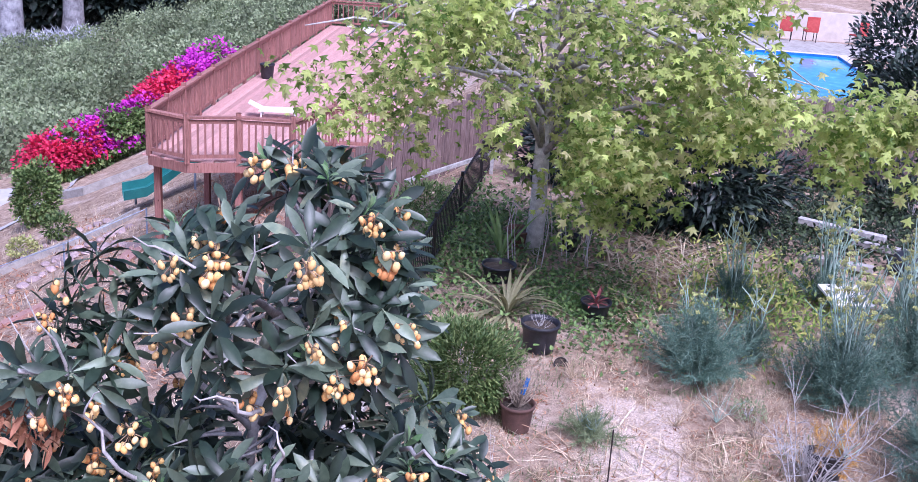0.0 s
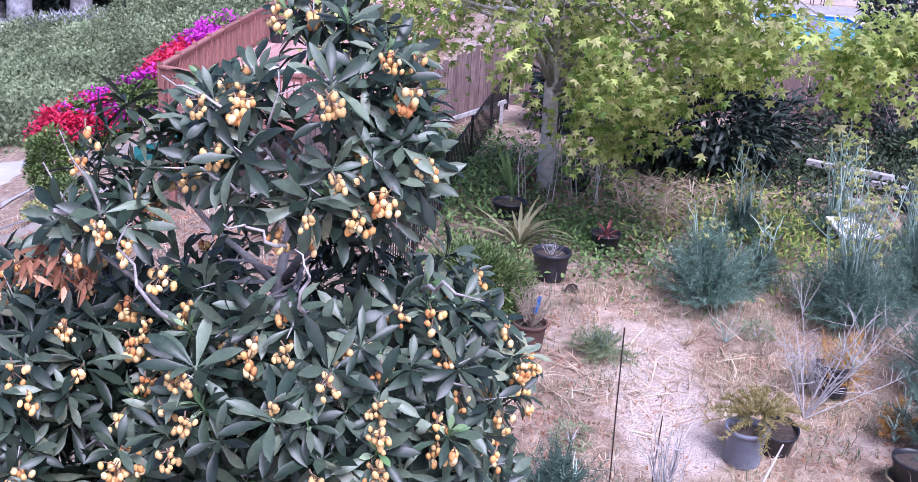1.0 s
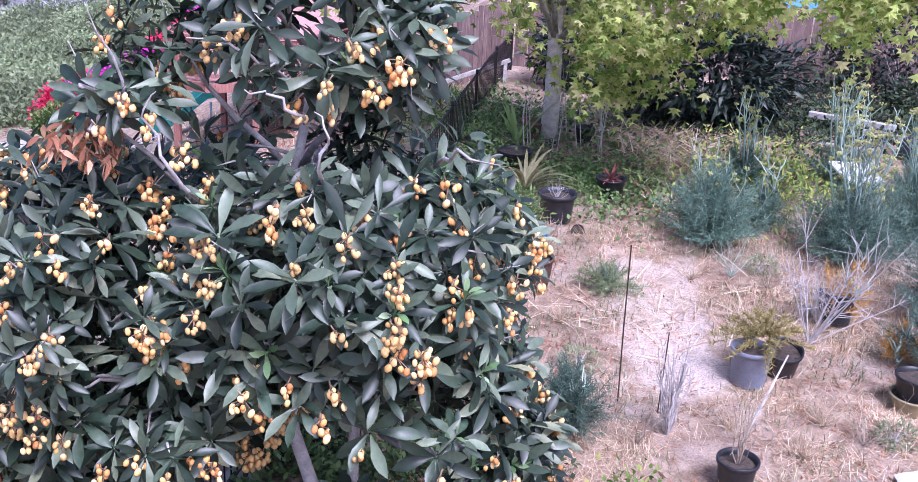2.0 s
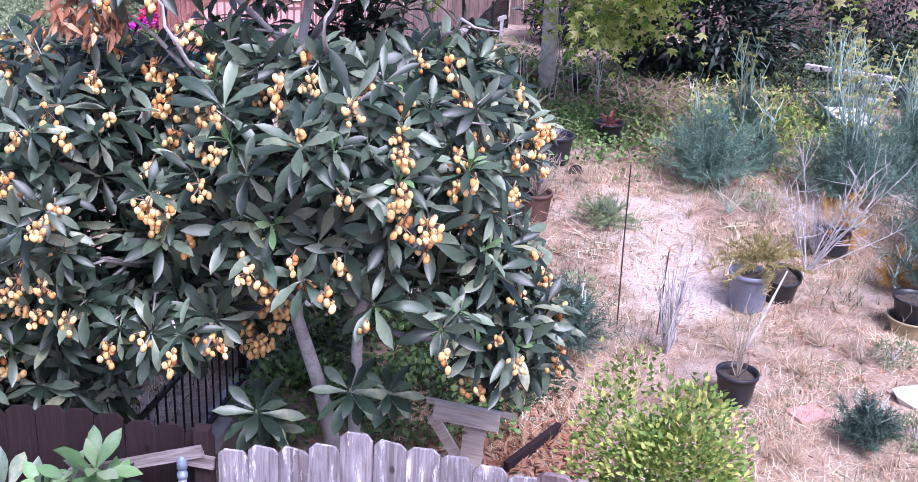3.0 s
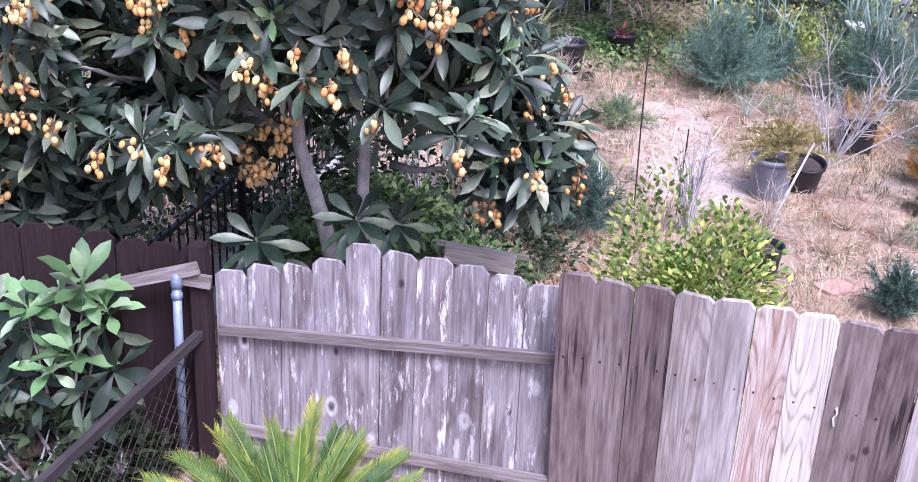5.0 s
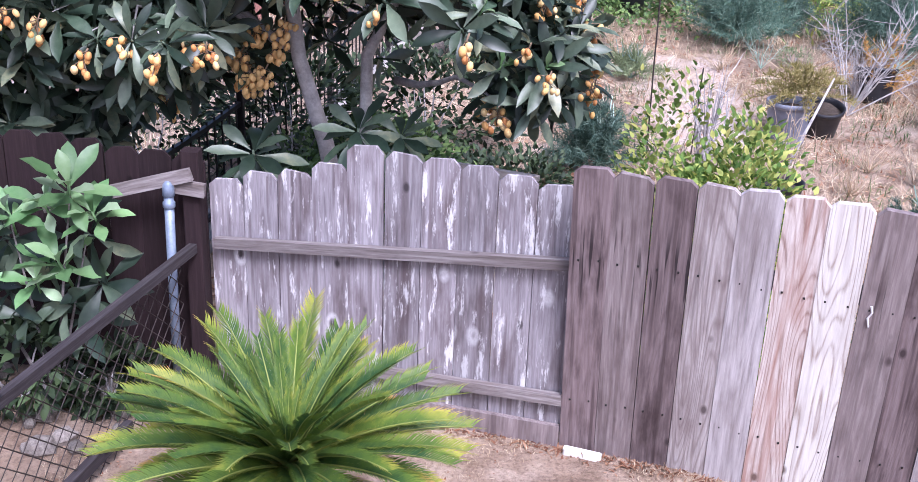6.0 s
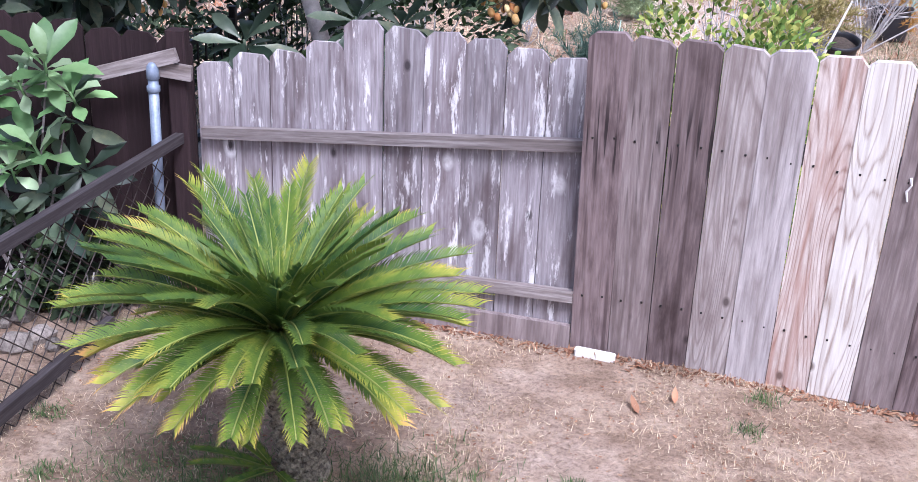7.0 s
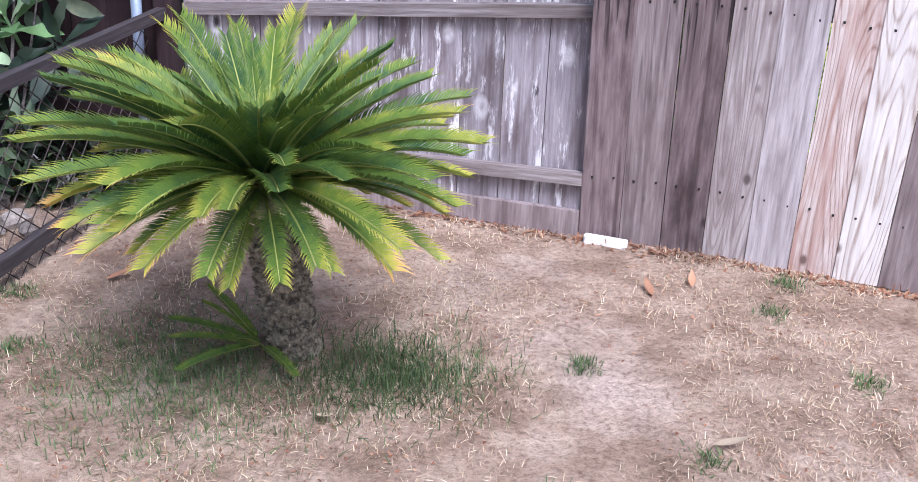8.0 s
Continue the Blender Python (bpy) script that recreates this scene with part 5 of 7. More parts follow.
for x, y in ((9.6, 44.6), (10.6, 44.8), (12.4, 44.5)):
    t = thing("patio_chair", Matrix.Translation((x, y, 0.48)) @ Matrix.Rotation(0.3 * x, 4, 'Z'), "reddish canvas patio chair beside the pool", "chair", "chairs by the pool")
    part("seat", Build().box((0.5, 0.5, 0.06), (0, 0, 0.42), bevel=0.02), M_CANVAS, t)
    part("backrest", Build().box((0.5, 0.05, 0.55), (0, 0.24, 0.72), bevel=0.01), M_CANVAS, t)
    for dx in (-0.21, 0.21):
        for dy in (-0.21, 0.21):
            part("leg", Build().tube([(dx, dy, 0), (dx, dy, 0.4)], 0.018, 6), M_IRON, t)


# ---------- left slope ----------
def bush(name, at, radii, n, leaf, material, label, category="bush", seed=1, stems=8, group="", **kw):
    """A bush: stems from the ground and a lumpy leafy crown."""
    t = thing(name, at, label, category, group)
    part("foliage", crown_mesh("foliage", material, n, radii, leaf, seed, centre=(0, 0, radii[2] * kw.pop("lift", 0.95)), **kw), material, t)
    if stems:
        for k in range(stems):
            part("stem", stems_mesh("stem", M_TWIG, 1, radii[2] * 1.3, radii[0] * 0.6, 0.012, seed * 31 + k), M_TWIG, t)
    return t


scr = Build()
rr = random.Random(44)
NS = np.random.RandomState(44)
clumps = []
while len(clumps) < 300:
    y = rr.uniform(42, 118)
    bear = rr.uniform(-0.60, 0.02)
    if (bear > -0.43 and y < 56) or (bear > -0.31 and y < 60) or (bear < -0.43 and y < 45) or (bear < -0.39 and y > 91):
        continue
    clumps.append((bear * y, y, rr.uniform(1.4, 3.4), rr.uniform(1.4, 3.4) * (0.42 if bear < -0.39 else 1.0)))
for x, y, r, h in clumps:
    g = ground_z(x, y)
    for _ in range(rr.randint(5, 8)):
        lr = r * rr.uniform(0.35, 0.65)
        c = np.array([x + rr.uniform(-0.7, 0.7) * r, y + rr.uniform(-0.7, 0.7) * r, g + h * rr.uniform(0.3, 0.85)])
        k = 190
        d = NS.normal(size=(k, 3))
        d /= np.linalg.norm(d, axis=1)[:, None]
        d[:, 2] = np.abs(d[:, 2]) * 1.2 - 0.45
        p = c + d * lr * NS.uniform(0.75, 1.1, (k, 1))
        a = NS.normal(size=(k, 3)) + d * 0.7
        a /= np.linalg.norm(a, axis=1)[:, None]
        e = np.cross(a, NS.normal(size=(k, 3)))
        e /= np.linalg.norm(e, axis=1)[:, None]
        ln = NS.uniform(0.16, 0.34, (k, 1))
        quad = np.stack([p, p + a * ln * 0.5 + e * ln * 0.28, p + a * ln, p + a * ln * 0.5 - e * ln * 0.28], axis=1).reshape(-1, 3)
        scr.add(quad, [(4 * i, 4 * i + 1, 4 * i + 2, 4 * i + 3) for i in range(k)])
solid("hillside_scrub", scr, M_SCRUB, (0, 0, 0), "grey-green scrub covering the hillside", "scrub", kind="stuff")

BG = on_ground(-17.6, 43.0)
boug = thing("bougainvillea", BG, "bougainvillea in magenta and crimson bloom beside the deck", "shrub")
lv = Build()
mg = Build()
cr = Build()
rr = random.Random(17)
lb = [leaf_blade(0.22, 0.14, 0.3, 0.2, 2) for _ in range(4)]
RUN = [(-19.62, 40.84, -6.14), (-18.88, 41.7, -5.98), (-18.22, 42.81, -5.64), (-17.29, 43.68, -5.31), (-16.78, 44.76, -4.81), (-16.23, 46.17, -4.15), (-15.75, 47.98, -3.65), (-15.55, 50.95, -3.32)]
for i in range(22000):
    k = rr.uniform(0, len(RUN) - 1.001)
    a, c = Vector(RUN[int(k)]), Vector(RUN[int(k) + 1])
    p = a.lerp(c, k - int(k))
    d = unit(rr)
    s = rr.uniform(0.55, 1.0) * (1 + 0.35 * noise.noise(d * 2 + p))
    q = p + Vector((d.x * 1.2 * s, d.y * 1.1 * s, d.z * 1.05 * s)) - BG
    m3 = frame_along((d + unit(rr)).normalized(), roll=rr.uniform(-1, 1))
    nz = noise.noise(p * 0.9 + d * 0.6)
    if d.z < -0.25 or (nz < -0.28):
        put_blade(lv, lb[0], m3, q)
    else:
        red = (k < 1.7 and nz > -0.2) or (4.0 < k < 5.5 and nz > -0.1)
        put_blade(cr if red else mg, lb[1], m3, q)
part("foliage", lv, M_BUSH, boug)
part("magenta_bloom", mg, M_MAGENTA, boug, "magenta bracts")
part("crimson_bloom", cr, M_CRIMSON, boug, "crimson bracts")
for q in RUN:
    foot = on_ground(q[0], q[1], -0.1)
    part("stem", Build().tube([foot - BG, (foot * 0.5 + Vector(q) * 0.5) - BG + Vector((0.15, 0, 0)), Vector(q) - BG], [0.06, 0.05, 0.03], 6), M_TWIG, boug)

bush("green_bush", on_ground(-16.16, 32.95), (0.85, 0.8, 1.15), 3600, blade_of(0.10, 0.18, 0.075), M_BUSH, "rounded dark green bush on the dirt slope", seed=3)
bush("green_bush", on_ground(-13.65, 29.06), (0.45, 0.4, 0.4), 600, blade_of(0.11, 0.17, 0.06), M_BUSH, "small green bush on the dirt slope", seed=4)
bush("yellow_flower_bush", on_ground(-14.3, 28.2), (0.5, 0.4, 0.3), 700, blade_of(0.07, 0.11, 0.06), M_UMBEL, "small bush covered in yellow flowers", seed=6)

slide = thing("playground_slide", Matrix.Translation(on_ground(-11.0, 29.9)) @ Matrix.Scale(1.3, 4), "teal plastic slide lying under the deck", "slide")
b = Build()
prof = [(-0.32, 0.22), (-0.30, 0.05), (-0.2, 0.0), (0.2, 0.0), (0.30, 0.05), (0.32, 0.22), (0.36, 0.22), (0.34, 0.0), (0.2, -0.05), (-0.2, -0.05), (-0.34, 0.0), (-0.36, 0.22)]
pts = [(-0.7, 0.2), (-0.2, 0.28), (0.3, 0.62), (0.8, 1.0), (1.1, 1.05)]
vs = [(u, y_, z_ + v) for u, z_ in pts for y_, v in prof]
npf = len(prof)
fs = [(i * npf + j, i * npf + (j + 1) % npf, (i + 1) * npf + (j + 1) % npf, (i + 1) * npf + j) for i in range(len(pts) - 1) for j in range(npf)]
b.add(vs, fs)
part("chute", b, M_SLIDE, slide, at=Matrix.Rotation(radians(25), 4, 'Z'), smooth=False)
for dx in (-0.5, 0.9):
    part("leg", Build().tube([(dx, 0.1, -0.1), (dx, 0.1, 0.9 if dx > 0 else 0.2)], 0.03, 8), M_STEEL, slide)

def ribbon(name, run, width, up, material, label, category):
    """A strip laid along a line on the ground, with thickness."""
    pts = []
    for a, c in zip(run, run[1:]):
        for k in range(8):
            pts.append(Vector(a).lerp(Vector(c), k / 8))
    pts.append(Vector(run[-1]))
    b = Build()
    vs, fs = [], []
    for i, q in enumerate(pts):
        d = (pts[min(i + 1, len(pts) - 1)] - pts[max(i - 1, 0)]).normalized()
        s = Vector((-d.y, d.x)) * width / 2 * (1 + 0.15 * noise.noise(Vector((i * 0.5, 3, 1))))
        for e, z in ((-1, -0.1), (-1, up), (1, up), (1, -0.1)):
            p = q + s * e
            vs.append((p.x, p.y, ground_z(p.x, p.y) + z))
    for i in range(len(pts) - 1):
        for j in range(3):
            fs.append((4 * i + j, 4 * i + j + 1, 4 * i + j + 5, 4 * i + j + 4))
    b.add(vs, fs)
    return solid(name, b, material, (0, 0, 0), label, category, kind="structure", smooth=False)


ribbon("path_edge", [(-11.6, 19.6), (-10.9, 20.2), (-10.43, 20.8), (-9.7, 21.5), (-9.35, 23.0), (-9.45, 24.6)], 0.55, 0.08, M_BRICK, "pink paved strip on the dirt slope", "path")
ribbon("path_edge", [(-14.6, 26.0), (-13.6, 26.9), (-12.7, 27.3), (-11.7, 27.9), (-11.2, 29.0)], 0.16, 0.22, M_CONCRETE, "pale kerb strip on the dirt slope", "path")
ribbon("path_edge", [(-17.5, 37.4), (-16.0, 36.4), (-13.9, 37.2), (-12.4, 38.6)], 0.3, 0.3, M_CONCRETE, "pale kerb strip on the dirt slope", "path")
wf = thing("wire_fence", (0, 0, 0), "thin wire fence with steel posts on the dirt slope", "fence")
for x, y in ((-12.2, 22.0), (-10.4, 22.4), (-8.9, 23.6)):
    part("post", Build().tube([(0, 0, -0.1), (0, 0, 1.1)], 0.022, 6), M_STEEL, wf, at=Matrix.Translation(on_ground(x, y)))
wl = Build()
wl.tube([on_ground(-12.2, 22.0, 1.08), on_ground(-10.4, 22.4, 1.08), on_ground(-8.9, 23.6, 1.08)], 0.012, 5)
part("wire", wl, M_STEEL, wf)

# edging stones on the dirt slope
RUNS = [[(-12.59, 23.51), (-12.15, 24.43), (-11.7, 25.84), (-10.54, 25.75), (-9.2, 24.12)], [(-14.23, 26.96), (-14.05, 28.4), (-13.4, 29.36), (-12.0, 29.4)], [(-12.6, 26.0), (-11.6, 26.6), (-10.6, 27.6)]]
edging = thing("stone_edging", (0, 0, 0), "rows of mauve-grey edging stones on the dirt slope", "edging")
ES = []
for s in range(5):
    q = random.Random(s)
    b = Build()
    vs, fs = sphere_verts(0.5)
    b.add([(v[0] * 1.0 * (1 + q.uniform(-0.2, 0.2)), v[1] * 0.8, v[2] * 0.55 * (1 + q.uniform(-0.2, 0.2))) for v in vs], fs)
    ES.append(b.mesh("stone", M_PATHSTONE))
rr = random.Random(9)
for run in RUNS:
    for a, c in zip(run, run[1:]):
        a, c = Vector(a), Vector(c)
        k = int((c - a).length / 0.26)
        for i in range(k):
            p = a.lerp(c, i / k)
            part("stone", ES[rr.randrange(5)], M_PATHSTONE, edging, at=Matrix.Translation(on_ground(p.x, p.y, 0.02)) @ Matrix.Rotation(rr.uniform(0, 6.28), 4, 'Z') @ Matrix.Scale(rr.uniform(0.26, 0.46), 4))


def ground_patch(name, x0, x1, y0, y1, up, material, label, step=0.4, wob=0.3):
    b = Build()
    gx, gy = np.arange(x0, x1, step), np.arange(y0, y1, step)
    vs = [(x + wob * noise.noise(Vector((y * 0.7, x, 1))), y, ground_z(x, y) + up) for y in gy for x in gx]
    k = len(gx)
    b.add(vs, [(j * k + i, j * k + i + 1, (j + 1) * k + i + 1, (j + 1) * k + i) for j in range(len(gy) - 1) for i in range(k - 1)])
    return solid(name, b, material, (0, 0, 0), label, "driveway", kind="structure", smooth=True)


ground_patch("driveway", -32.0, -17.6, 30.6, 41.8, 0.08, M_ROAD, "pale driveway at the foot of the slope")

for x, y, r in ((-50.6, 100.0, 1.15), (-46.2, 104.0, 1.0), (-57.0, 108.0, 1.2)):
    t = thing("eucalyptus", on_ground(x, y), "huge eucalyptus with peeling pale grey bark", "tree", "eucalyptus trees")
    b = Build()
    b.tube([(0, 0, -0.4), (0.1, 0, 2.4), (0.2, 0, 6.5), (0.5, 0.2, 12), (0.3, 0, 20)], [r * 1.35, r, r * 0.9, r * 0.75, r * 0.4], 16)
    part("trunk", b, M_EUC, t, smooth=True)
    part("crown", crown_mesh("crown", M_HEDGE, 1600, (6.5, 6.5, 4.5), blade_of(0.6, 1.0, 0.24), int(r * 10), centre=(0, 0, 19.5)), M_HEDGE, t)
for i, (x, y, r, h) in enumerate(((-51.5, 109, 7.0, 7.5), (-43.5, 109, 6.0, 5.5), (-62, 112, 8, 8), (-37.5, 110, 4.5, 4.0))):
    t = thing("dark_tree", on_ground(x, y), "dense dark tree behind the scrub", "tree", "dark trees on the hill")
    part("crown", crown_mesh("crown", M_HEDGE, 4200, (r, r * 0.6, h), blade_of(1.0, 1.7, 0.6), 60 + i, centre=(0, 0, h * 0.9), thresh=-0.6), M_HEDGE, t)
    part("trunk", Build().tube([(0, 0, -0.4), (0, 0, h)], [0.7, 0.4], 8), M_BARK, t)
pale = Build()
for i in range(4200):
    bear = rr.uniform(-0.56, -0.425)
    y = rr.uniform(90, 98)
    x = bear * y
    put_blade(pale, leaf_blade(rr.uniform(0.8, 2.2), 0.16, rr.uniform(0.2, 1.0), 0.2, 3), frame_along((rr.uniform(-0.6, 0.6), rr.uniform(-0.6, 0.6), 1.0), roll=rr.uniform(-1, 1)), on_ground(x, y, rr.uniform(0.0, 0.5)))
solid("pale_grass_bank", pale, leafy("pale_plume", [(0.1, (0.34, 0.36, 0.40)), (0.9, (0.62, 0.63, 0.68))], 0.8, 0.2), (0, 0, 0), "bank of pale plumed grass below the eucalyptus", "grass", kind="stuff")

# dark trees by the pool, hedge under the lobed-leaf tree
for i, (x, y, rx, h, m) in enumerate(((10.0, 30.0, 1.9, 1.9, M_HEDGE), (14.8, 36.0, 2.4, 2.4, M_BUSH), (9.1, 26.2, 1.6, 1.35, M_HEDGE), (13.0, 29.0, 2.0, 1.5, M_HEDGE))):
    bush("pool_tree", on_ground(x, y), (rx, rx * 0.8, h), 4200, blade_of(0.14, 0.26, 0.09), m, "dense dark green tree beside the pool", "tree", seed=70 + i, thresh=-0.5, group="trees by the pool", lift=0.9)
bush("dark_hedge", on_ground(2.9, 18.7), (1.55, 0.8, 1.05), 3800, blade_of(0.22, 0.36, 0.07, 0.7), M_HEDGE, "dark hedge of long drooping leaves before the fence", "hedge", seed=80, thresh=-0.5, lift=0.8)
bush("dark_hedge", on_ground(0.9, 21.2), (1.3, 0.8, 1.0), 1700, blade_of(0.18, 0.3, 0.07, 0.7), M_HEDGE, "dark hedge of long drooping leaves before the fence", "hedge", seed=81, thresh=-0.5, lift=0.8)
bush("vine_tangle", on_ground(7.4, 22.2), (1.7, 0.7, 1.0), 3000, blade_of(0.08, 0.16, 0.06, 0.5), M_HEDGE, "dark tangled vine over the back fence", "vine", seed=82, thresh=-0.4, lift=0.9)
bush("vine_tangle", on_ground(5.9, 22.3), (0.7, 0.4, 0.7), 600, blade_of(0.08, 0.16, 0.06, 0.5), M_DARKWEED, "dark tangled vine over the back fence", "vine", seed=83, thresh=-0.4, lift=0.8)
bush("vine_tangle", on_ground(7.3, 20.4), (0.8, 0.6, 0.45), 700, blade_of(0.08, 0.16, 0.06, 0.5), M_DARKWEED, "dark shrub before the back fence", "shrub", seed=84, thresh=-0.4, lift=0.8)


# ---------- yard beyond the fence ----------
def fennel(at, r, h, n, label, seed, stalks=0, stalk_h=1.4, umbels=True, material=None, leaf_name="feathery_foliage"):
    """Fennel: clouds of fine threads on branching plumes, with a few jointed stalks and umbels."""
    t = thing("fennel_plant", at, label, "plant", "fennel plants")
    rr = random.Random(seed)
    b = Build()
    plumes = int(n / 40)
    for i in range(plumes):
        az = rr.uniform(0, 6.283)
        el = radians(rr.uniform(18, 88))
        d = Vector((math.cos(az) * math.cos(el), math.sin(az) * math.cos(el), math.sin(el)))
        ln = rr.uniform(0.55, 1.0) if rr.random() < 0.8 else rr.uniform(1.0, 1.25)
        base = Vector((0, 0, 0.05))
        for k in range(60):
            s = rr.uniform(0.15, 1.0) ** 0.7
            p = base + Vector((d.x * r, d.y * r, d.z * h)) * (s * ln)
            p.z -= 0.10 * h * s * s * (1 - d.z)
            q = (d * 0.8 + unit(rr) * 0.9).normalized()
            L_ = rr.uniform(0.04, 0.11) * (0.6 + r)
            side = q.cross(unit(rr)).normalized() * 0.0036
            tip = p + q * L_
            b.add([tuple(p - side), tuple(p + side), tuple(tip)], [(0, 1, 2)])
    part(leaf_name, b, material or M_FENNEL, t)
    for i in range(max(3, stalks)):
        az = rr.uniform(0, 6.283)
        sp = rr.uniform(0.05, 0.5) * r
        hh = (stalk_h if stalks else h * 1.1) * rr.uniform(0.6, 1.0)
        pts = [(sp * s * math.cos(az) + 0.05 * rr.uniform(-1, 1) * (s > 0), sp * s * math.sin(az) + 0.05 * rr.uniform(-1, 1) * (s > 0), hh * s) for s in (0, 0.25, 0.5, 0.75, 1.0)]
        b = Build().tube(pts, [0.015, 0.013, 0.011, 0.008, 0.006], 5)
        heads = [Vector(pts[-1])]
        for j in range(rr.randint(3, 6)):
            k = rr.randint(2, 3)
            p0 = Vector(pts[k]).lerp(Vector(pts[k + 1]), rr.random())
            d = Vector((rr.uniform(-1, 1), rr.uniform(-1, 1), rr.uniform(0.7, 1.5))).normalized()
            p1 = p0 + d * rr.uniform(0.12, 0.3)
            b.tube([p0, p0.lerp(p1, 0.5) + unit(rr) * 0.02, p1], [0.007, 0.006, 0.004], 4)
            heads.append(p1)
        st = part("stalk", b, M_FENNELSTALK, t, "pale blue-green jointed stalk")
        if umbels and stalks:
            for hd in heads:
                if rr.random() < 0.6:
                    u = Build()
                    for m in range(14):
                        d = Vector((rr.uniform(-1, 1), rr.uniform(-1, 1), 1.1)).normalized()
                        e = hd + d * rr.uniform(0.04, 0.065)
                        u.tube([hd, e], [0.0015, 0.001], 3, cap=False)
                        u.box((0.015, 0.015, 0.010), tuple(e))
                    part("umbel", u, M_UMBEL, st, "flat yellow flower head")
    return t


fennel(on_ground(2.35, 12.9), 0.82, 1.0, 15000, "bushy blue-green fennel with feathery leaves", 1, 6, 1.5)
fennel(on_ground(4.05, 12.6), 0.95, 1.0, 13000, "large feathery fennel with tall flowering stalks", 2, 26, 2.1)
fennel(on_ground(4.9, 11.0), 1.0, 1.2, 14000, "large feathery fennel with tall flowering stalks", 3, 18, 2.1)
fennel(on_ground(5.2, 13.4), 0.95, 1.05, 10000, "large feathery fennel with tall flowering stalks", 4, 12, 2.2)
fennel(on_ground(4.45, 9.6), 0.85, 1.1, 10000, "feathery fennel with tall flowering stalks", 14, 6, 1.5)
fennel(on_ground(5.9, 10.2), 0.95, 1.1, 9000, "large feathery fennel with tall flowering stalks", 15, 9, 2.0)
fennel(on_ground(6.1, 12.2), 0.95, 1.1, 9000, "large feathery fennel with tall flowering stalks", 16, 12, 2.2)
fennel(on_ground(3.2, 15.4), 0.6, 0.6, 3500, "low feathery fennel between weeds", 5, 8, 1.5)
fennel(on_ground(3.15, 13.6), 0.5, 0.6, 3000, "low feathery fennel between weeds", 17, 4, 1.3)
fennel(on_ground(5.6, 15.2), 0.6, 0.7, 3000, "low feathery fennel between weeds", 18, 14, 1.7)
fennel(on_ground(4.6, 15.8), 0.7, 0.7, 3500, "low feathery fennel between weeds", 6, 16, 1.7)
fennel(on_ground(0.45, 8.0), 0.55, 0.6, 7000, "low feathery fennel beside the loquat tree", 7, 0)
fennel(on_ground(2.84, 6.75), 0.3, 0.38, 5000, "small round blue-green fennel in dry grass", 8, 0)
fennel(on_ground(0.95, 11.2), 0.5, 0.3, 2600, "sprawling low green weed on straw", 9, 0, material=M_SCRUB)
fennel(on_ground(3.62, 10.9), 0.45, 0.6, 2200, "withered rust-orange fennel clump", 11, 0, material=M_RUST)
fennel(on_ground(3.95, 9.9), 0.35, 0.45, 1500, "withered rust-orange fennel clump", 12, 0, material=M_RUST)

bush("yellow_green_shrub", on_ground(1.06, 4.75), (0.46, 0.38, 0.76), 6400, blade_of(0.036, 0.060, 0.027, 0.4), M_SHRUB, "leafy yellow-green shrub with yellowing leaves", "shrub", seed=22, stems=12, thresh=-0.2, lift=0.9)
bush("yellow_green_shrub", on_ground(0.72, 4.85), (0.36, 0.32, 0.84), 1500, blade_of(0.035, 0.06, 0.027, 0.4), M_SHRUB, "airy yellow-green shrub with yellowing leaves", "shrub", seed=23, stems=10, thresh=-0.08, lift=1.0)
bush("fresh_bush", on_ground(-0.55, 11.7), (0.68, 0.6, 0.6), 9500, blade_of(0.05, 0.11, 0.022, 0.3), M_BUSH, "fine-leaved fresh green bush by the iron fence", "bush", seed=24, thresh=-0.6, lift=0.85)
bush("ivy_mound", on_ground(-0.75, 6.7), (0.8, 0.6, 0.26), 1500, blade_of(0.05, 0.09, 0.045, 0.4), M_GROUNDCOVER, "low dark mound of ivy under the loquat tree", "ivy", seed=25, stems=0, thresh=-0.6, lift=0.6)
bush("ivy_mound", on_ground(-1.75, 6.6), (0.45, 0.6, 0.28), 900, blade_of(0.05, 0.10, 0.045, 0.4), M_GROUNDCOVER, "low dark mound of ivy under the loquat tree", "ivy", seed=28, stems=0, thresh=-0.6, lift=0.6)
bush("ivy_mound", on_ground(-1.35, 7.6), (0.9, 0.7, 0.3), 1500, blade_of(0.05, 0.10, 0.045, 0.4), M_GROUNDCOVER, "low dark mound of ivy under the loquat tree", "ivy", seed=29, stems=0, thresh=-0.6, lift=0.6)
bush("ivy_mound", on_ground(-3.7, 5.2), (0.9, 0.4, 0.5), 1700, blade_of(0.06, 0.12, 0.05, 0.4), M_DARKWEED, "dark weedy growth behind the corner fence", "ivy", seed=31, stems=0, thresh=-0.6, lift=0.7)
bush("ivy_mound", on_ground(-4.0, 6.1), (0.8, 0.6, 0.55), 1700, blade_of(0.05, 0.10, 0.045, 0.4), M_DARKWEED, "low dark mound of ivy under the loquat tree", "ivy", seed=30, stems=0, thresh=-0.6, lift=0.6)
bush("ivy_mound", on_ground(-0.25, 7.3), (0.7, 0.7, 0.24), 1500, blade_of(0.05, 0.09, 0.04, 0.4), M_DARKWEED, "low dark mound of ivy beside the loquat tree", "ivy", seed=33, stems=0, thresh=-0.6, lift=0.5)
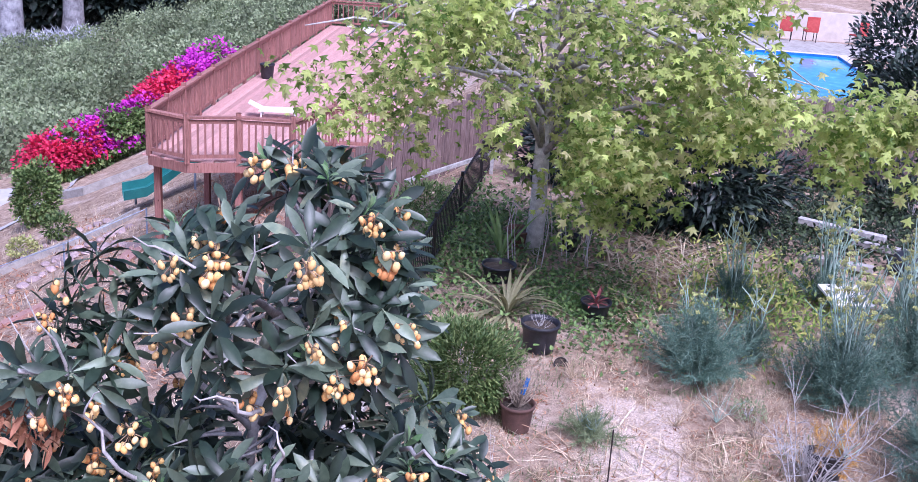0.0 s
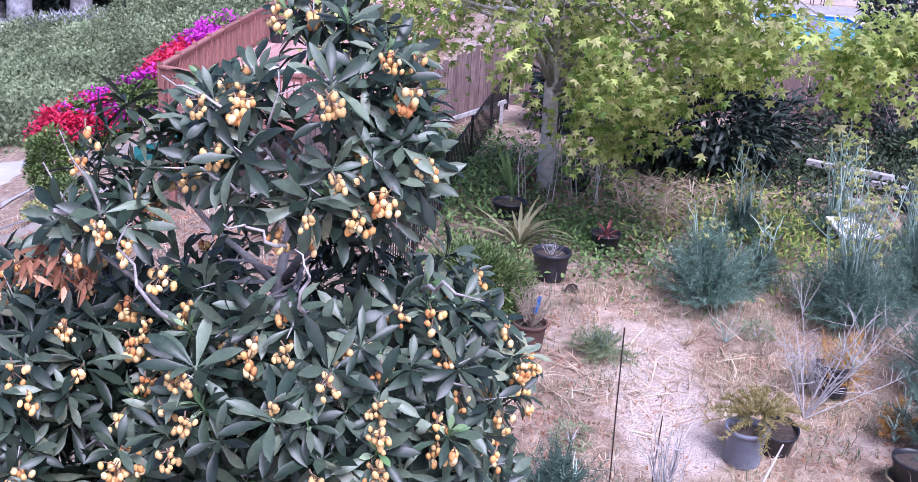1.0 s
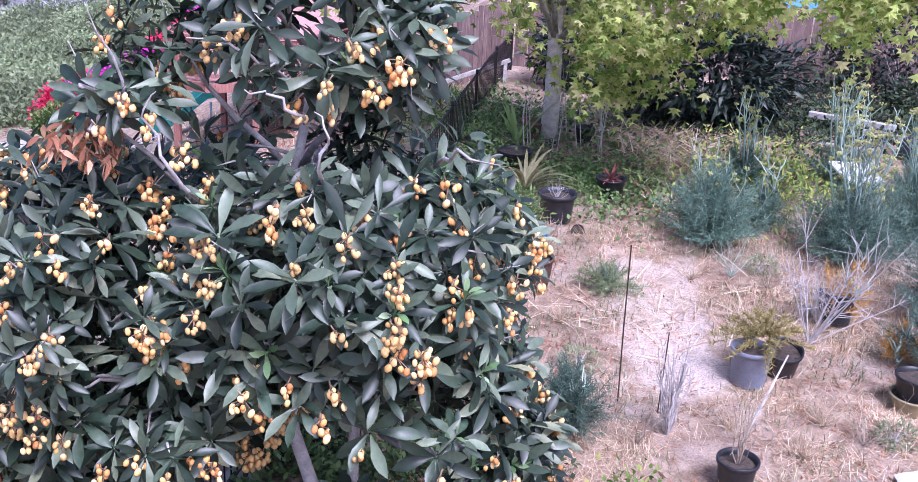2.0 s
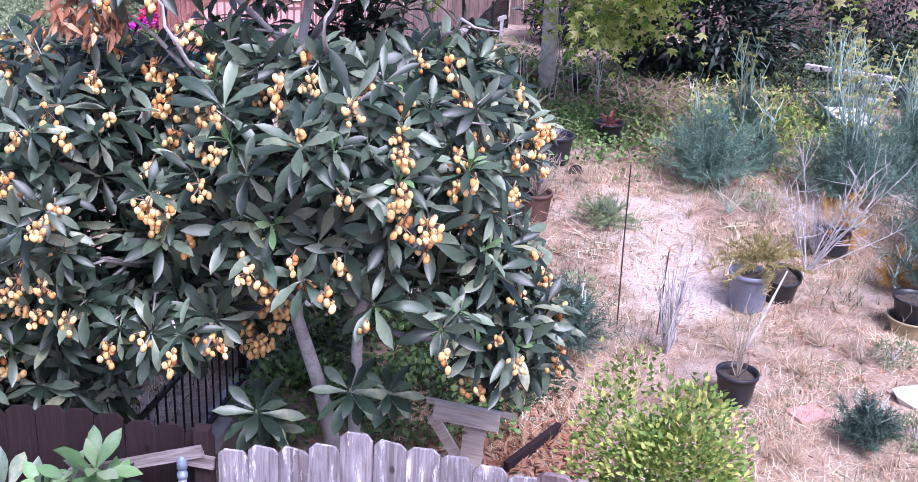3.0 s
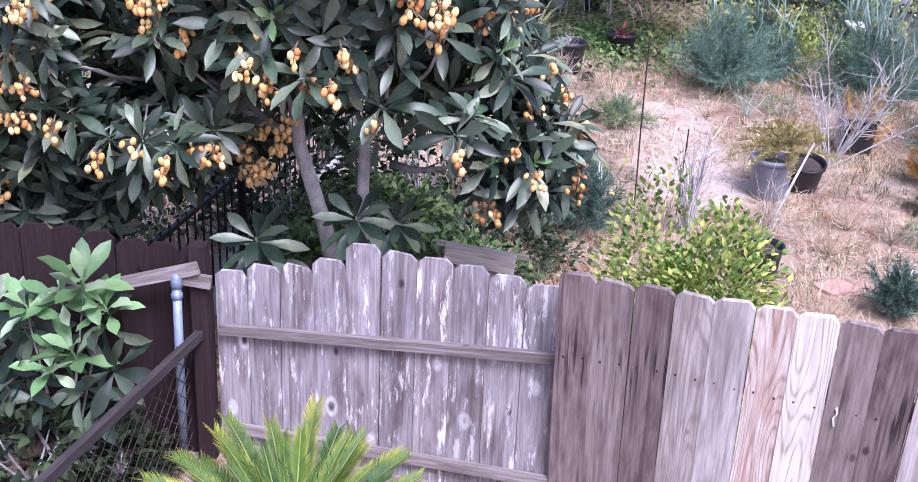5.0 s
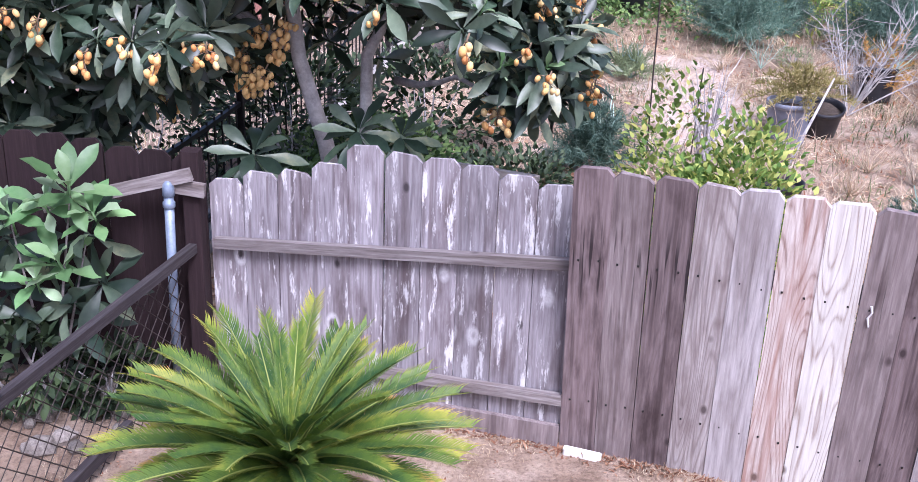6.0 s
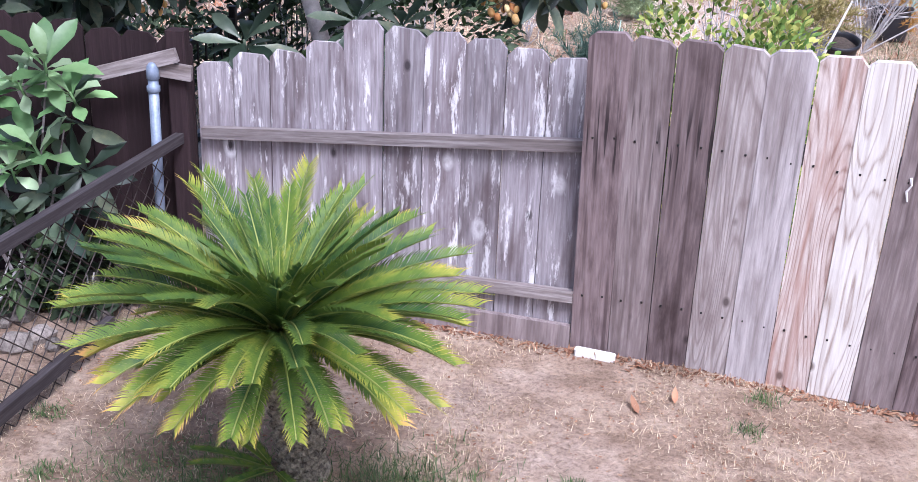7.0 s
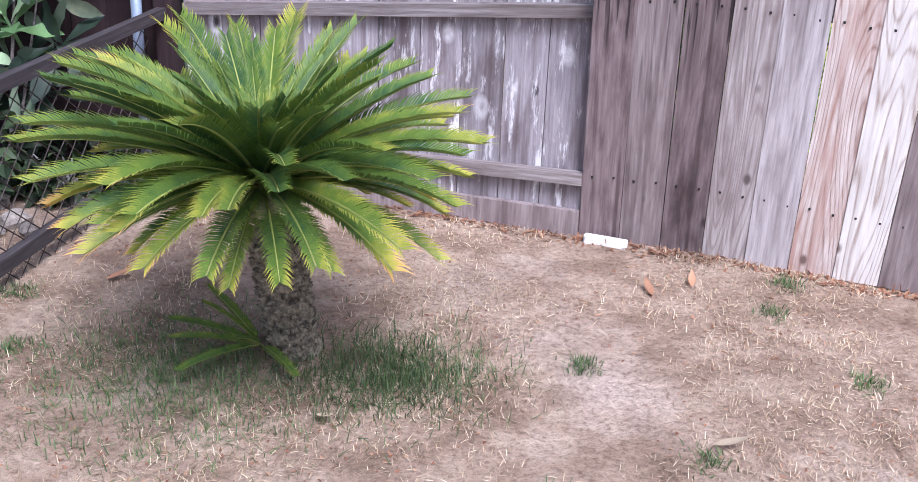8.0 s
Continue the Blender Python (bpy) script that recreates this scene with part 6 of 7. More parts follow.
bush("slope_weeds", on_ground(-1.9, 19.0), (0.6, 0.9, 0.3), 1000, blade_of(0.10, 0.18, 0.03, 0.4), M_BUSH, "weeds on the dirt slope", "weeds", seed=26, stems=0, lift=0.6)
# near-black leaf colour here also stands in for the shade under the loquat
bush("weedy_shrub", on_ground(-2.0, 7.5), (0.9, 0.6, 0.65), 2000, blade_of(0.06, 0.12, 0.045), M_DARKWEED, "weedy shrub in shade-dark colour behind the loquat trunks", "shrub", seed=35, lift=0.8)
bush("weedy_shrub", on_ground(-3.5, 8.2), (1.0, 0.9, 0.55), 1700, blade_of(0.06, 0.12, 0.04), M_DARKWEED, "weedy green shrub behind the iron fence", "shrub", seed=27, lift=0.8)
bush("weedy_shrub", on_ground(-1.0, 8.3), (0.8, 0.6, 0.55), 1600, blade_of(0.06, 0.12, 0.045), M_DARKWEED, "weedy shrub in shade-dark colour behind the loquat trunks", "shrub", seed=36, lift=0.8)


def strappy(at, n, length, width, material, label, seed, droop=1.2, category="plant", name="strappy_plant"):
    t = thing(name, at, label, category)
    rr = random.Random(seed)
    for i in range(n):
        az = rr.uniform(0, 6.283)
        el = radians(rr.uniform(25, 85))
        d = Vector((math.cos(az) * math.cos(el), math.sin(az) * math.cos(el), math.sin(el)))
        b = Build()
        vs, fs = leaf_blade(length * rr.uniform(0.6, 1.05), width * rr.uniform(0.7, 1.2), droop * rr.uniform(0.5, 1.5), 0.35, 6, 0.1)
        b.add(vs @ np.array(frame_along(d)).T, fs)
        part("leaf", b, material, t, smooth=True)
    return t


strappy(on_ground(-0.15, 14.2, 0.05), 46, 1.0, 0.055, M_FLAX, "sprawling half-dry strappy flax plant", 3)
strappy(on_ground(-0.35, 16.3, 0.05), 14, 1.1, 0.06, M_GROUNDCOVER, "upright strappy green plant by the iron fence", 4, 0.6)

pot(on_ground(0.32, 13.35), 0.255, 0.40, M_BLACKPLASTIC, "large black plastic pot on bare earth")
pot(on_ground(1.10, 14.5), 0.215, 0.28, M_BLACKPLASTIC, "squat black pot standing in ground cover")
strappy(on_ground(1.10, 14.5, 0.23), 22, 0.30, 0.03, M_BROMELIAD, "reddish strappy plant in a black pot", 5, 0.7)
pot(on_ground(2.30, 9.25), 0.205, 0.40, M_GREYPLASTIC, "grey-blue plastic bucket pot with a rolled rim", taper=0.84)
pot(on_ground(2.66, 9.5), 0.19, 0.32, M_BLACKPLASTIC, "black plastic pot tilted against a bucket", tilt=0.25)
pot(on_ground(1.90, 7.35), 0.175, 0.30, M_BLACKPLASTIC, "black plastic pot with dead stems")
pot(on_ground(3.85, 9.0), 0.22, 0.18, M_TAN, "tan plastic planter under a black one")
pot(on_ground(3.85, 9.0, 0.15), 0.20, 0.24, M_BLACKPLASTIC, "black nursery pot stacked on a tan planter")
pot(on_ground(3.5, 10.8), 0.22, 0.36, M_BLACKPLASTIC, "black pot among bare branches", tilt=-0.2)
pot(on_ground(0.10, 11.3), 0.2, 0.34, M_TERRACOTTA, "dull red-brown pot with a dry plant")
pot(on_ground(-0.1, 17.0), 0.22, 0.34, M_TERRACOTTA, "reddish pot under the lobed-leaf tree")
pot(on_ground(0.75, 17.1), 0.16, 0.26, M_BLACKPLASTIC, "small black pot under the lobed-leaf tree")
pot(on_ground(-0.35, 15.6), 0.26, 0.26, M_BLACKPLASTIC, "black pot beside the iron fence")
pot(on_ground(0.62, 13.0), 0.09, 0.1, M_BLACKPLASTIC, "small tipped black pot on the ground", tilt=1.2)

# stems and ferns growing in the pots
fern = thing("asparagus_fern", on_ground(2.42, 9.35, 0.34), "yellow-green feathery fern spilling from a bucket", "plant")
b = Build()
rr = random.Random(51)
for i in range(46):
    az = rr.uniform(0, 6.283)
    el = radians(rr.uniform(12, 80))
    d = Vector((math.cos(az) * math.cos(el), math.sin(az) * math.cos(el), math.sin(el)))
    for k in range(60):
        s = rr.uniform(0.2, 1)
        p = d * (0.55 * s) + Vector((0, 0, 0.05 - 0.22 * s * s))
        q = (d + unit(rr)).normalized()
        side = q.cross(unit(rr)).normalized() * 0.006
        tip = p + q * 0.07
        b.add([tuple(p - side), tuple(p + side), tuple(tip)], [(0, 1, 2)])
part("fronds", b, leafy("fern_thread", [(0.1, (0.36, 0.32, 0.10)), (0.9, (0.66, 0.56, 0.26))], 0.6, 0.3), fern)


def dry_plant(at, n, h, spread, material, label, seed, branchy=3, r=0.008, lean=0.0):
    t = thing("dry_plant", at, label, "plant")
    rr = random.Random(seed)
    for i in range(n):
        b = Build()
        az = rr.uniform(0, 6.283)
        hh = h * rr.uniform(0.55, 1.0)
        sp = spread * rr.uniform(0.1, 1.0)
        pts = [Vector((sp * s * math.cos(az) + lean * hh * s, sp * s * math.sin(az), hh * s)) + unit(rr) * 0.035 * (s > 0) for s in (0, 0.3, 0.6, 1.0)]
        b.tube(pts, [r, r * 0.8, r * 0.55, r * 0.2], 5)
        for j in range(branchy):
            k = rr.randint(1, 2)
            p0 = pts[k].lerp(pts[k + 1], rr.random())
            d = (pts[-1] - pts[0]).normalized() * 0.7 + unit(rr) * 0.8
            p1 = p0 + d.normalized() * hh * rr.uniform(0.15, 0.4)
            b.tube([p0, p0.lerp(p1, 0.5) + unit(rr) * 0.02, p1], [r * 0.5, r * 0.35, r * 0.12], 4)
        part("stem", b, material, t)
    return t


dry_plant(on_ground(1.90, 7.35, 0.22), 9, 0.75, 0.25, M_DRYTWIG, "dead upright stems in a black pot", 1)
dry_plant(on_ground(0.32, 13.35, 0.3), 14, 0.26, 0.2, M_TWIG, "thin dry stems in a large black pot", 11, 3, 0.004)
dry_plant(on_ground(0.10, 11.3, 0.26), 60, 0.55, 0.38, M_DRYTWIG, "shaggy dry stems in a red-brown pot", 2)
dry_plant(on_ground(3.1, 10.2), 11, 1.35, 1.0, M_TWIG, "bare grey shrub leaning with spreading branches", 3, 12, 0.010, 0.55)
dry_plant(on_ground(3.3, 10.7), 34, 0.75, 0.35, M_TWIG, "bare grey twigs standing upright", 4, 5, 0.0045)
dry_plant(on_ground(1.40, 8.1), 22, 1.0, 0.22, M_TWIG, "cluster of pale upright dead stalks", 5, 1, 0.013)
dry_plant(on_ground(1.1, 7.9), 10, 0.6, 0.4, M_DRYTWIG, "dry forked twigs in straw", 6, 3, 0.006)
dry_plant(on_ground(3.2, 8.2), 22, 0.45, 0.5, M_DRYTWIG, "low dry weed stems", 7, 3, 0.004)
dry_plant(on_ground(2.9, 11.6), 22, 0.6, 0.6, M_DRYTWIG, "low dry weed stems", 8, 3, 0.004)
dry_plant(on_ground(-0.2, 9.8), 14, 0.7, 0.4, M_TWIG, "bare thin twigs beside the loquat tree", 9, 3, 0.006)
dry_plant(on_ground(2.5, 11.9), 14, 0.55, 0.4, M_FENNELSTALK, "thin pale green weed stems", 10, 3, 0.004)

rod = Build().tube([(0, 0, -0.1), (-0.02, 0, 0.8), (-0.03, 0, 1.62)], 0.007, 6)
solid("rebar_stake", rod, M_WIRE, on_ground(0.97, 8.64), "thin rusty stake driven upright into the ground", "stake")
solid("rebar_stake", Build().tube([(0, 0, -0.1), (0.02, 0, 0.85)], 0.006, 6), M_WIRE, on_ground(1.34, 8.5), "thin rusty stake driven upright into the ground", "stake")
lean = Build().tube([(0, 0, 0), (0.2, 0.1, 0.5), (0.42, 0.3, 0.95)], [0.018, 0.014, 0.008], 6)
solid("fallen_branch", lean, M_TWIG, on_ground(1.93, 7.75), "pale dead branch leaning on a bucket", "branch", smooth=True)
solid("paver", Build().box((0.30, 0.24, 0.05), (0, 0, 0.01), bevel=0.012), M_BRICK, Matrix.Translation(on_ground(2.5, 7.2)) @ Matrix.Rotation(0.5, 4, 'Z'), "pinkish square paver lying in dry grass", "paver")
b = Build()
vs, fs = sphere_verts(0.16, 1.0, 0.6)
b.add([(v[0] * 1.3, v[1], v[2] + 0.05 + 0.03 * math.sin(v[0] * 30)) for v in vs], fs)
solid("white_rock", b, M_WHITEPAINT, on_ground(3.5, 7.6), "white rock lying in dry grass", "rock")

solid("plant_tag", Build().box((0.05, 0.006, 0.22), (0, 0, 0.11), bevel=0.002), M_BLUE, Matrix.Translation(on_ground(0.14, 11.2, 0.5)) @ Matrix.Rotation(0.25, 4, 'Y'), "bright blue plastic tag in a dry potted plant", "tag")
WEEDS = [(2.9, 6.0), (2.2, 6.4), (3.3, 6.9), (2.0, 8.3), (2.9, 8.5), (0.6, 9.3), (0.4, 10.3), (2.5, 10.4), (2.9, 12.1), (2.0, 11.7), (0.75, 12.6), (3.4, 13.6), (1.0, 7.2), (2.6, 7.9), (3.5, 8.3), (0.2, 8.9)]
rw = random.Random(61)
for i, (x, y) in enumerate(WEEDS):
    if i % 3 == 2:
        bush("low_weed", on_ground(x, y), (0.22, 0.22, 0.12), 420, blade_of(0.03, 0.07, 0.014, 0.4), M_SCRUB, "low grey-green weed in the dry yard", "weed", seed=200 + i, stems=6, group="low weeds", lift=0.8)
    else:
        dry_plant(on_ground(x, y), 30, rw.uniform(0.22, 0.4), rw.uniform(0.25, 0.5), M_STRAW, "tuft of dead straw-coloured weed stems", 300 + i, 3, 0.0035)

# wooden stand by the fence
stand = thing("wooden_stand", Matrix.Translation((-0.27, 5.3, 0)) @ Matrix.Rotation(-0.12, 4, 'Z'), "bare pine trestle stand knocked together from boards", "stand")
part("top_board", Build().box((0.45, 0.03, 0.125), bevel=0.004), M_FRESHWOOD, stand, at=Matrix.Translation((0, -0.06, 0.89)) @ Matrix.Rotation(radians(-12), 4, 'X') @ Matrix.Rotation(0.06, 4, 'Y'))
part("rod", Build().box((0.58, 0.03, 0.03)), M_FRESHWOOD, stand, at=Matrix.Translation((0.01, -0.02, 0.93)) @ Matrix.Rotation(0.06, 4, 'Y'))
part("upright", Build().box((0.15, 0.025, 0.88), (0, 0, 0.44), bevel=0.003), M_FRESHWOOD, stand, at=Matrix.Translation((0.0, -0.02, 0.0)) @ Matrix.Rotation(radians(4), 4, 'Y'))
part("brace", Build().box((0.08, 0.025, 0.36), (0, 0, 0.18), bevel=0.003), M_FRESHWOOD, stand, at=Matrix.Translation((-0.06, 0.03, 0.50)) @ Matrix.Rotation(radians(-32), 4, 'Y'))
part("brace", Build().box((0.03, 0.025, 0.14), (0, 0, 0.07)), M_FRESHWOOD, stand, at=Matrix.Translation((-0.26, 0.0, 0.76)) @ Matrix.Rotation(radians(22), 4, 'Y'))
edge_t = Build().box((0.75, 0.05, 0.09), bevel=0.004)
solid("timber_edging", edge_t, M_DARKBOARD, Matrix.Translation(on_ground(0.2, 6.28, 0.04)) @ Matrix.Rotation(radians(58), 4, 'Z'), "dark timber edging half sunk in leaf litter", "timber")

# lumber and scraps at the right edge
for i, (x, y, ln, a, m) in enumerate(((5.6, 18.9, 2.2, -0.5, M_TWIG), (5.2, 17.4, 1.6, -0.3, M_CONCRETE), (6.3, 18.3, 1.8, -0.4, M_TWIG))):
    solid("timber_beam", Build().box((ln * 0.7, 0.16, 0.10), (0, 0, 0.05), bevel=0.015), m, Matrix.Translation(on_ground(x, y, 0.05 + 0.1 * (i == 0))) @ Matrix.Rotation(a, 4, 'Z'), "weathered pale beam lying by the weeds", "beam", "old beams")
solid("white_board", Build().box((0.8, 0.5, 0.03), bevel=0.01), M_WHITEPAINT, Matrix.Translation(on_ground(4.85, 15.5, 0.30)) @ Euler((0.35, 0.12, 0.5)).to_matrix().to_4x4(), "white painted board lying over the weeds", "board")
tarp = Build()
vs, fs = sphere_verts(0.35, 1.2, 0.7)
tarp.add([(v[0] * (1 + 0.3 * noise.noise(Vector(v) * 5)), v[1] * (1 + 0.3 * noise.noise(Vector(v) * 4)), max(0, v[2] + 0.15)) for v in vs], fs)
solid("tarpaulin", tarp, M_BLACKPLASTIC, on_ground(6.4, 17.4), "crumpled dark grey tarpaulin heap", "tarp")

# ---------- strewn stuff ----------
def strew(name, n, place, l0, l1, w, material, label, seed, lie=0.85, tall=0.0, category="straw"):
    """Many thin blades on the ground: lying or upright."""
    rr = random.Random(seed)
    vs, fs = [], []
    k = 0
    while k < n:
        q = place(rr)
        if q is None:
            continue
        x, y = q
        z = ground_z(x, y) + 0.004
        az = rr.uniform(0, 6.283)
        el = radians(rr.uniform(2, 25)) if rr.random() < lie else radians(rr.uniform(40, 85))
        L_ = rr.uniform(l0, l1)
        d = Vector((math.cos(az) * math.cos(el), math.sin(az) * math.cos(el), math.sin(el)))
        side = Vector((-math.sin(az), math.cos(az), rr.uniform(-0.3, 0.3))) * w * rr.uniform(0.6, 1.3)
        p = Vector((x, y, z))
        mid = p + d * L_ * 0.55 + Vector((0, 0, 0.02 * L_))
        tip = p + d * L_ - Vector((0, 0, L_ * 0.12 * math.sin(el)))
        i = 5 * k
        vs += [tuple(p - side), tuple(p + side), tuple(mid + side * 0.8), tuple(mid - side * 0.8), tuple(tip)]
        fs += [(i, i + 1, i + 2, i + 3), (i + 3, i + 2, i + 4)]
        k += 1
    b = Build()
    b.add(vs, fs)
    return solid(name, b, material, (0, 0, 0), label, category, kind="stuff")


def clumpy(x0, x1, y0, y1, scale, th, seed):
    def f(rr):
        x, y = rr.uniform(x0, x1), rr.uniform(y0, y1)
        if 7.5 < y < 13.6 and abs(x - 1.65 + 0.05 * (y - 9)) < 0.5 and rr.random() < 0.55:
            return None
        return (x, y) if noise.noise(Vector((x * scale, y * scale, seed))) + rr.uniform(-0.25, 0.25) > th else None
    return f


def gauss_at(cx, cy, sx, sy):
    return lambda rr: (rr.gauss(cx, sx), rr.gauss(cy, sy))


strew("dry_lawn", 46000, clumpy(-2.2, 3.4, 0.6, 3.85, 1.6, -0.08, 1), 0.012, 0.042, 0.0012, M_LAWNSTRAW, "short dead straw-coloured lawn", 1, lie=0.6, category="grass")
strew("green_lawn_patch", 3600, gauss_at(-1.12, 2.45, 0.26, 0.24), 0.02, 0.065, 0.0016, M_GRASS, "green grass round the foot of the palm", 2, lie=0.35, category="grass")
strew("green_lawn_patch", 2600, gauss_at(-0.42, 2.55, 0.17, 0.14), 0.03, 0.08, 0.0016, M_GRASS, "green grass round the foot of the palm", 3, lie=0.35, category="grass")
TUFTS = [(0.22, 2.68), (-1.75, 2.5), (-1.65, 1.9), (1.2, 2.7), (0.95, 3.2), (1.5, 2.4), (-1.9, 2.9), (0.6, 2.2), (0.1, 1.9), (1.8, 2.9), (-1.3, 1.6), (1.05, 3.45)]
strew("weed_tufts", 1300, lambda rr: (lambda c: (rr.gauss(c[0], 0.035), rr.gauss(c[1], 0.035)))(rr.choice(TUFTS)), 0.02, 0.05, 0.002, M_GRASS, "scattered green weed tufts in dead lawn", 4, lie=0.3, category="weeds")
strew("yard_straw", 42000, clumpy(-1.2, 4.8, 5.2, 14.5, 1.1, 0.0, 5), 0.05, 0.2, 0.0021, M_STRAW, "trampled straw and dry weeds", 5, lie=0.8)
strew("yard_weeds", 9000, clumpy(-0.6, 5.8, 5.2, 16.5, 1.3, 0.12, 9), 0.05, 0.16, 0.003, M_GRASS, "patches of low green weeds", 6, lie=0.4, category="weeds")
strew("cut_stalks", 260, gauss_at(2.0, 15.6, 0.6, 0.7), 0.4, 0.9, 0.010, M_STRAW, "heap of long cut straw stalks", 7, lie=1.0)
strew("cut_stalks", 200, gauss_at(1.7, 10.8, 0.9, 0.7), 0.25, 0.6, 0.007, M_STRAW, "scattered long straw stalks", 8, lie=1.0)
strew("leaf_litter", 1300, gauss_at(0.1, 6.3, 0.35, 0.5), 0.06, 0.13, 0.016, M_DEADLEAF, "brown fallen leaves under the loquat tree", 9, lie=0.9, category="leaves")
strew("leaf_litter", 700, gauss_at(-1.3, 5.2, 0.6, 0.4), 0.06, 0.13, 0.016, M_DEADLEAF, "brown fallen leaves under the loquat tree", 10, lie=0.9, category="leaves")
strew("yard_litter", 5200, clumpy(-0.8, 4.6, 5.4, 14.0, 1.7, -0.02, 31), 0.03, 0.09, 0.008, M_DEADLEAF, "brown leaf bits and broken stems on the yard", 14, lie=0.9, category="leaves")
strew("yard_twigs", 900, clumpy(-0.6, 4.6, 5.4, 14.0, 1.2, 0.0, 41), 0.12, 0.4, 0.004, M_DRYTWIG, "scattered thin dead twigs", 15, lie=0.75, category="twigs")
strew("slope_litter", 6000, clumpy(-15.0, -2.4, 13.0, 31.0, 0.7, 0.06, 51), 0.08, 0.2, 0.02, M_DEADLEAF, "brown bark mulch on the dirt slope", 16, lie=0.95, category="mulch")
strew("slope_grass", 14000, clumpy(-18.0, -1.5, 12.5, 34.0, 0.6, -0.05, 3), 0.10, 0.28, 0.007, M_STRAW, "dry grass on the dirt slope", 11, lie=0.6, category="grass")
strew("slope_grass", 3500, clumpy(-6.5, -2.3, 4.6, 12.5, 0.9, -0.1, 71), 0.05, 0.2, 0.004, M_STRAW, "dry grass behind the iron fence", 72, lie=0.6, category="grass")
strew("slope_grass", 3500, clumpy(-6.5, -2.3, 4.6, 12.5, 1.1, 0.05, 73), 0.05, 0.16, 0.004, M_GRASS, "green weeds behind the iron fence", 74, lie=0.4, category="grass")
strew("fence_foot_litter", 900, lambda rr: (lambda x: (x, 3.78 - 0.228 * (x - 0.22) + rr.gauss(-0.02, 0.03)))(rr.uniform(-0.9, 2.6)), 0.015, 0.05, 0.005, M_DEADLEAF, "crumbled leaf bits along the fence foot", 12, lie=0.9, category="leaves")
strew("lawn_specks", 2600, clumpy(-2.2, 3.4, 0.6, 3.8, 2.2, 0.0, 21), 0.008, 0.022, 0.004, M_DEADLEAF, "dark specks of leaf litter on dead lawn", 13, lie=1.0, category="leaves")


def cover(name, n, place, leaf, material, label, seed, hmax):
    rr = random.Random(seed)
    b = Build()
    pool_ = [leaf(rr) for _ in range(12)]
    for i in range(n):
        x, y = place(rr)
        d = (unit(rr) + Vector((0, 0, 0.6))).normalized()
        put_blade(b, rr.choice(pool_), frame_along(d, roll=rr.uniform(-0.6, 0.6)), (x, y, ground_z(x, y) + rr.uniform(0.01, hmax)))
    return solid(name, b, material, (0, 0, 0), label, "ground cover", kind="stuff")


cover("ground_cover", 3200, gauss_at(0.95, 14.9, 0.62, 0.75), blade_of(0.05, 0.09, 0.055, 0.3), M_GROUNDCOVER, "dense green ground cover round the pots", 1, 0.16)
cover("ground_cover", 3000, gauss_at(4.2, 18.6, 1.4, 0.8), blade_of(0.06, 0.11, 0.05, 0.3), M_DARKWEED, "dark green weeds before the hedge", 2, 0.2)
cover("ground_cover", 3200, gauss_at(3.7, 15.6, 0.9, 1.0), blade_of(0.07, 0.13, 0.035, 0.3), M_SHRUB, "yellow-green weeds between the fennel", 5, 0.3)
strew("straw_heap", 700, gauss_at(2.2, 16.9, 0.6, 0.75), 0.35, 0.95, 0.011, M_STRAW, "heap of pale cut stalks before the hedge", 61, lie=1.0)
strew("straw_heap", 260, gauss_at(1.75, 15.3, 0.45, 0.45), 0.3, 0.8, 0.009, M_STRAW, "scatter of pale cut stalks beside the pots", 62, lie=1.0)
cover("ground_cover", 6000, gauss_at(6.0, 20.2, 1.8, 1.2), blade_of(0.08, 0.13, 0.06, 0.3), M_DARKWEED, "dark green weeds along the back fence", 3, 0.2)
cover("ground_cover", 1500, gauss_at(0.0, 17.8, 1.0, 0.9), blade_of(0.07, 0.12, 0.06, 0.3), M_GROUNDCOVER, "green weeds under the lobed-leaf tree", 4, 0.3)

cover("ground_cover", 2600, gauss_at(-0.95, 16.6, 0.45, 1.7), blade_of(0.06, 0.12, 0.05, 0.3), M_GROUNDCOVER, "green weeds along the iron fence", 6, 0.22)
cover("ground_cover", 1800, gauss_at(-2.6, 18.4, 0.8, 1.3), blade_of(0.08, 0.16, 0.03, 0.4), M_BUSH, "thin green weeds on the dirt slope", 7, 0.25)
string = Build().tube([(0.0, 0.0, 0.0), (0.008, -0.004, -0.03), (-0.006, -0.003, -0.06), (0.004, -0.004, -0.10)], [0.006, 0.004, 0.005, 0.004], 5)
solid("paint_drip", string, M_WHITEPAINT, on_boards(7.27, 1.09, 0.003), "white string caught on a fence board", "string")

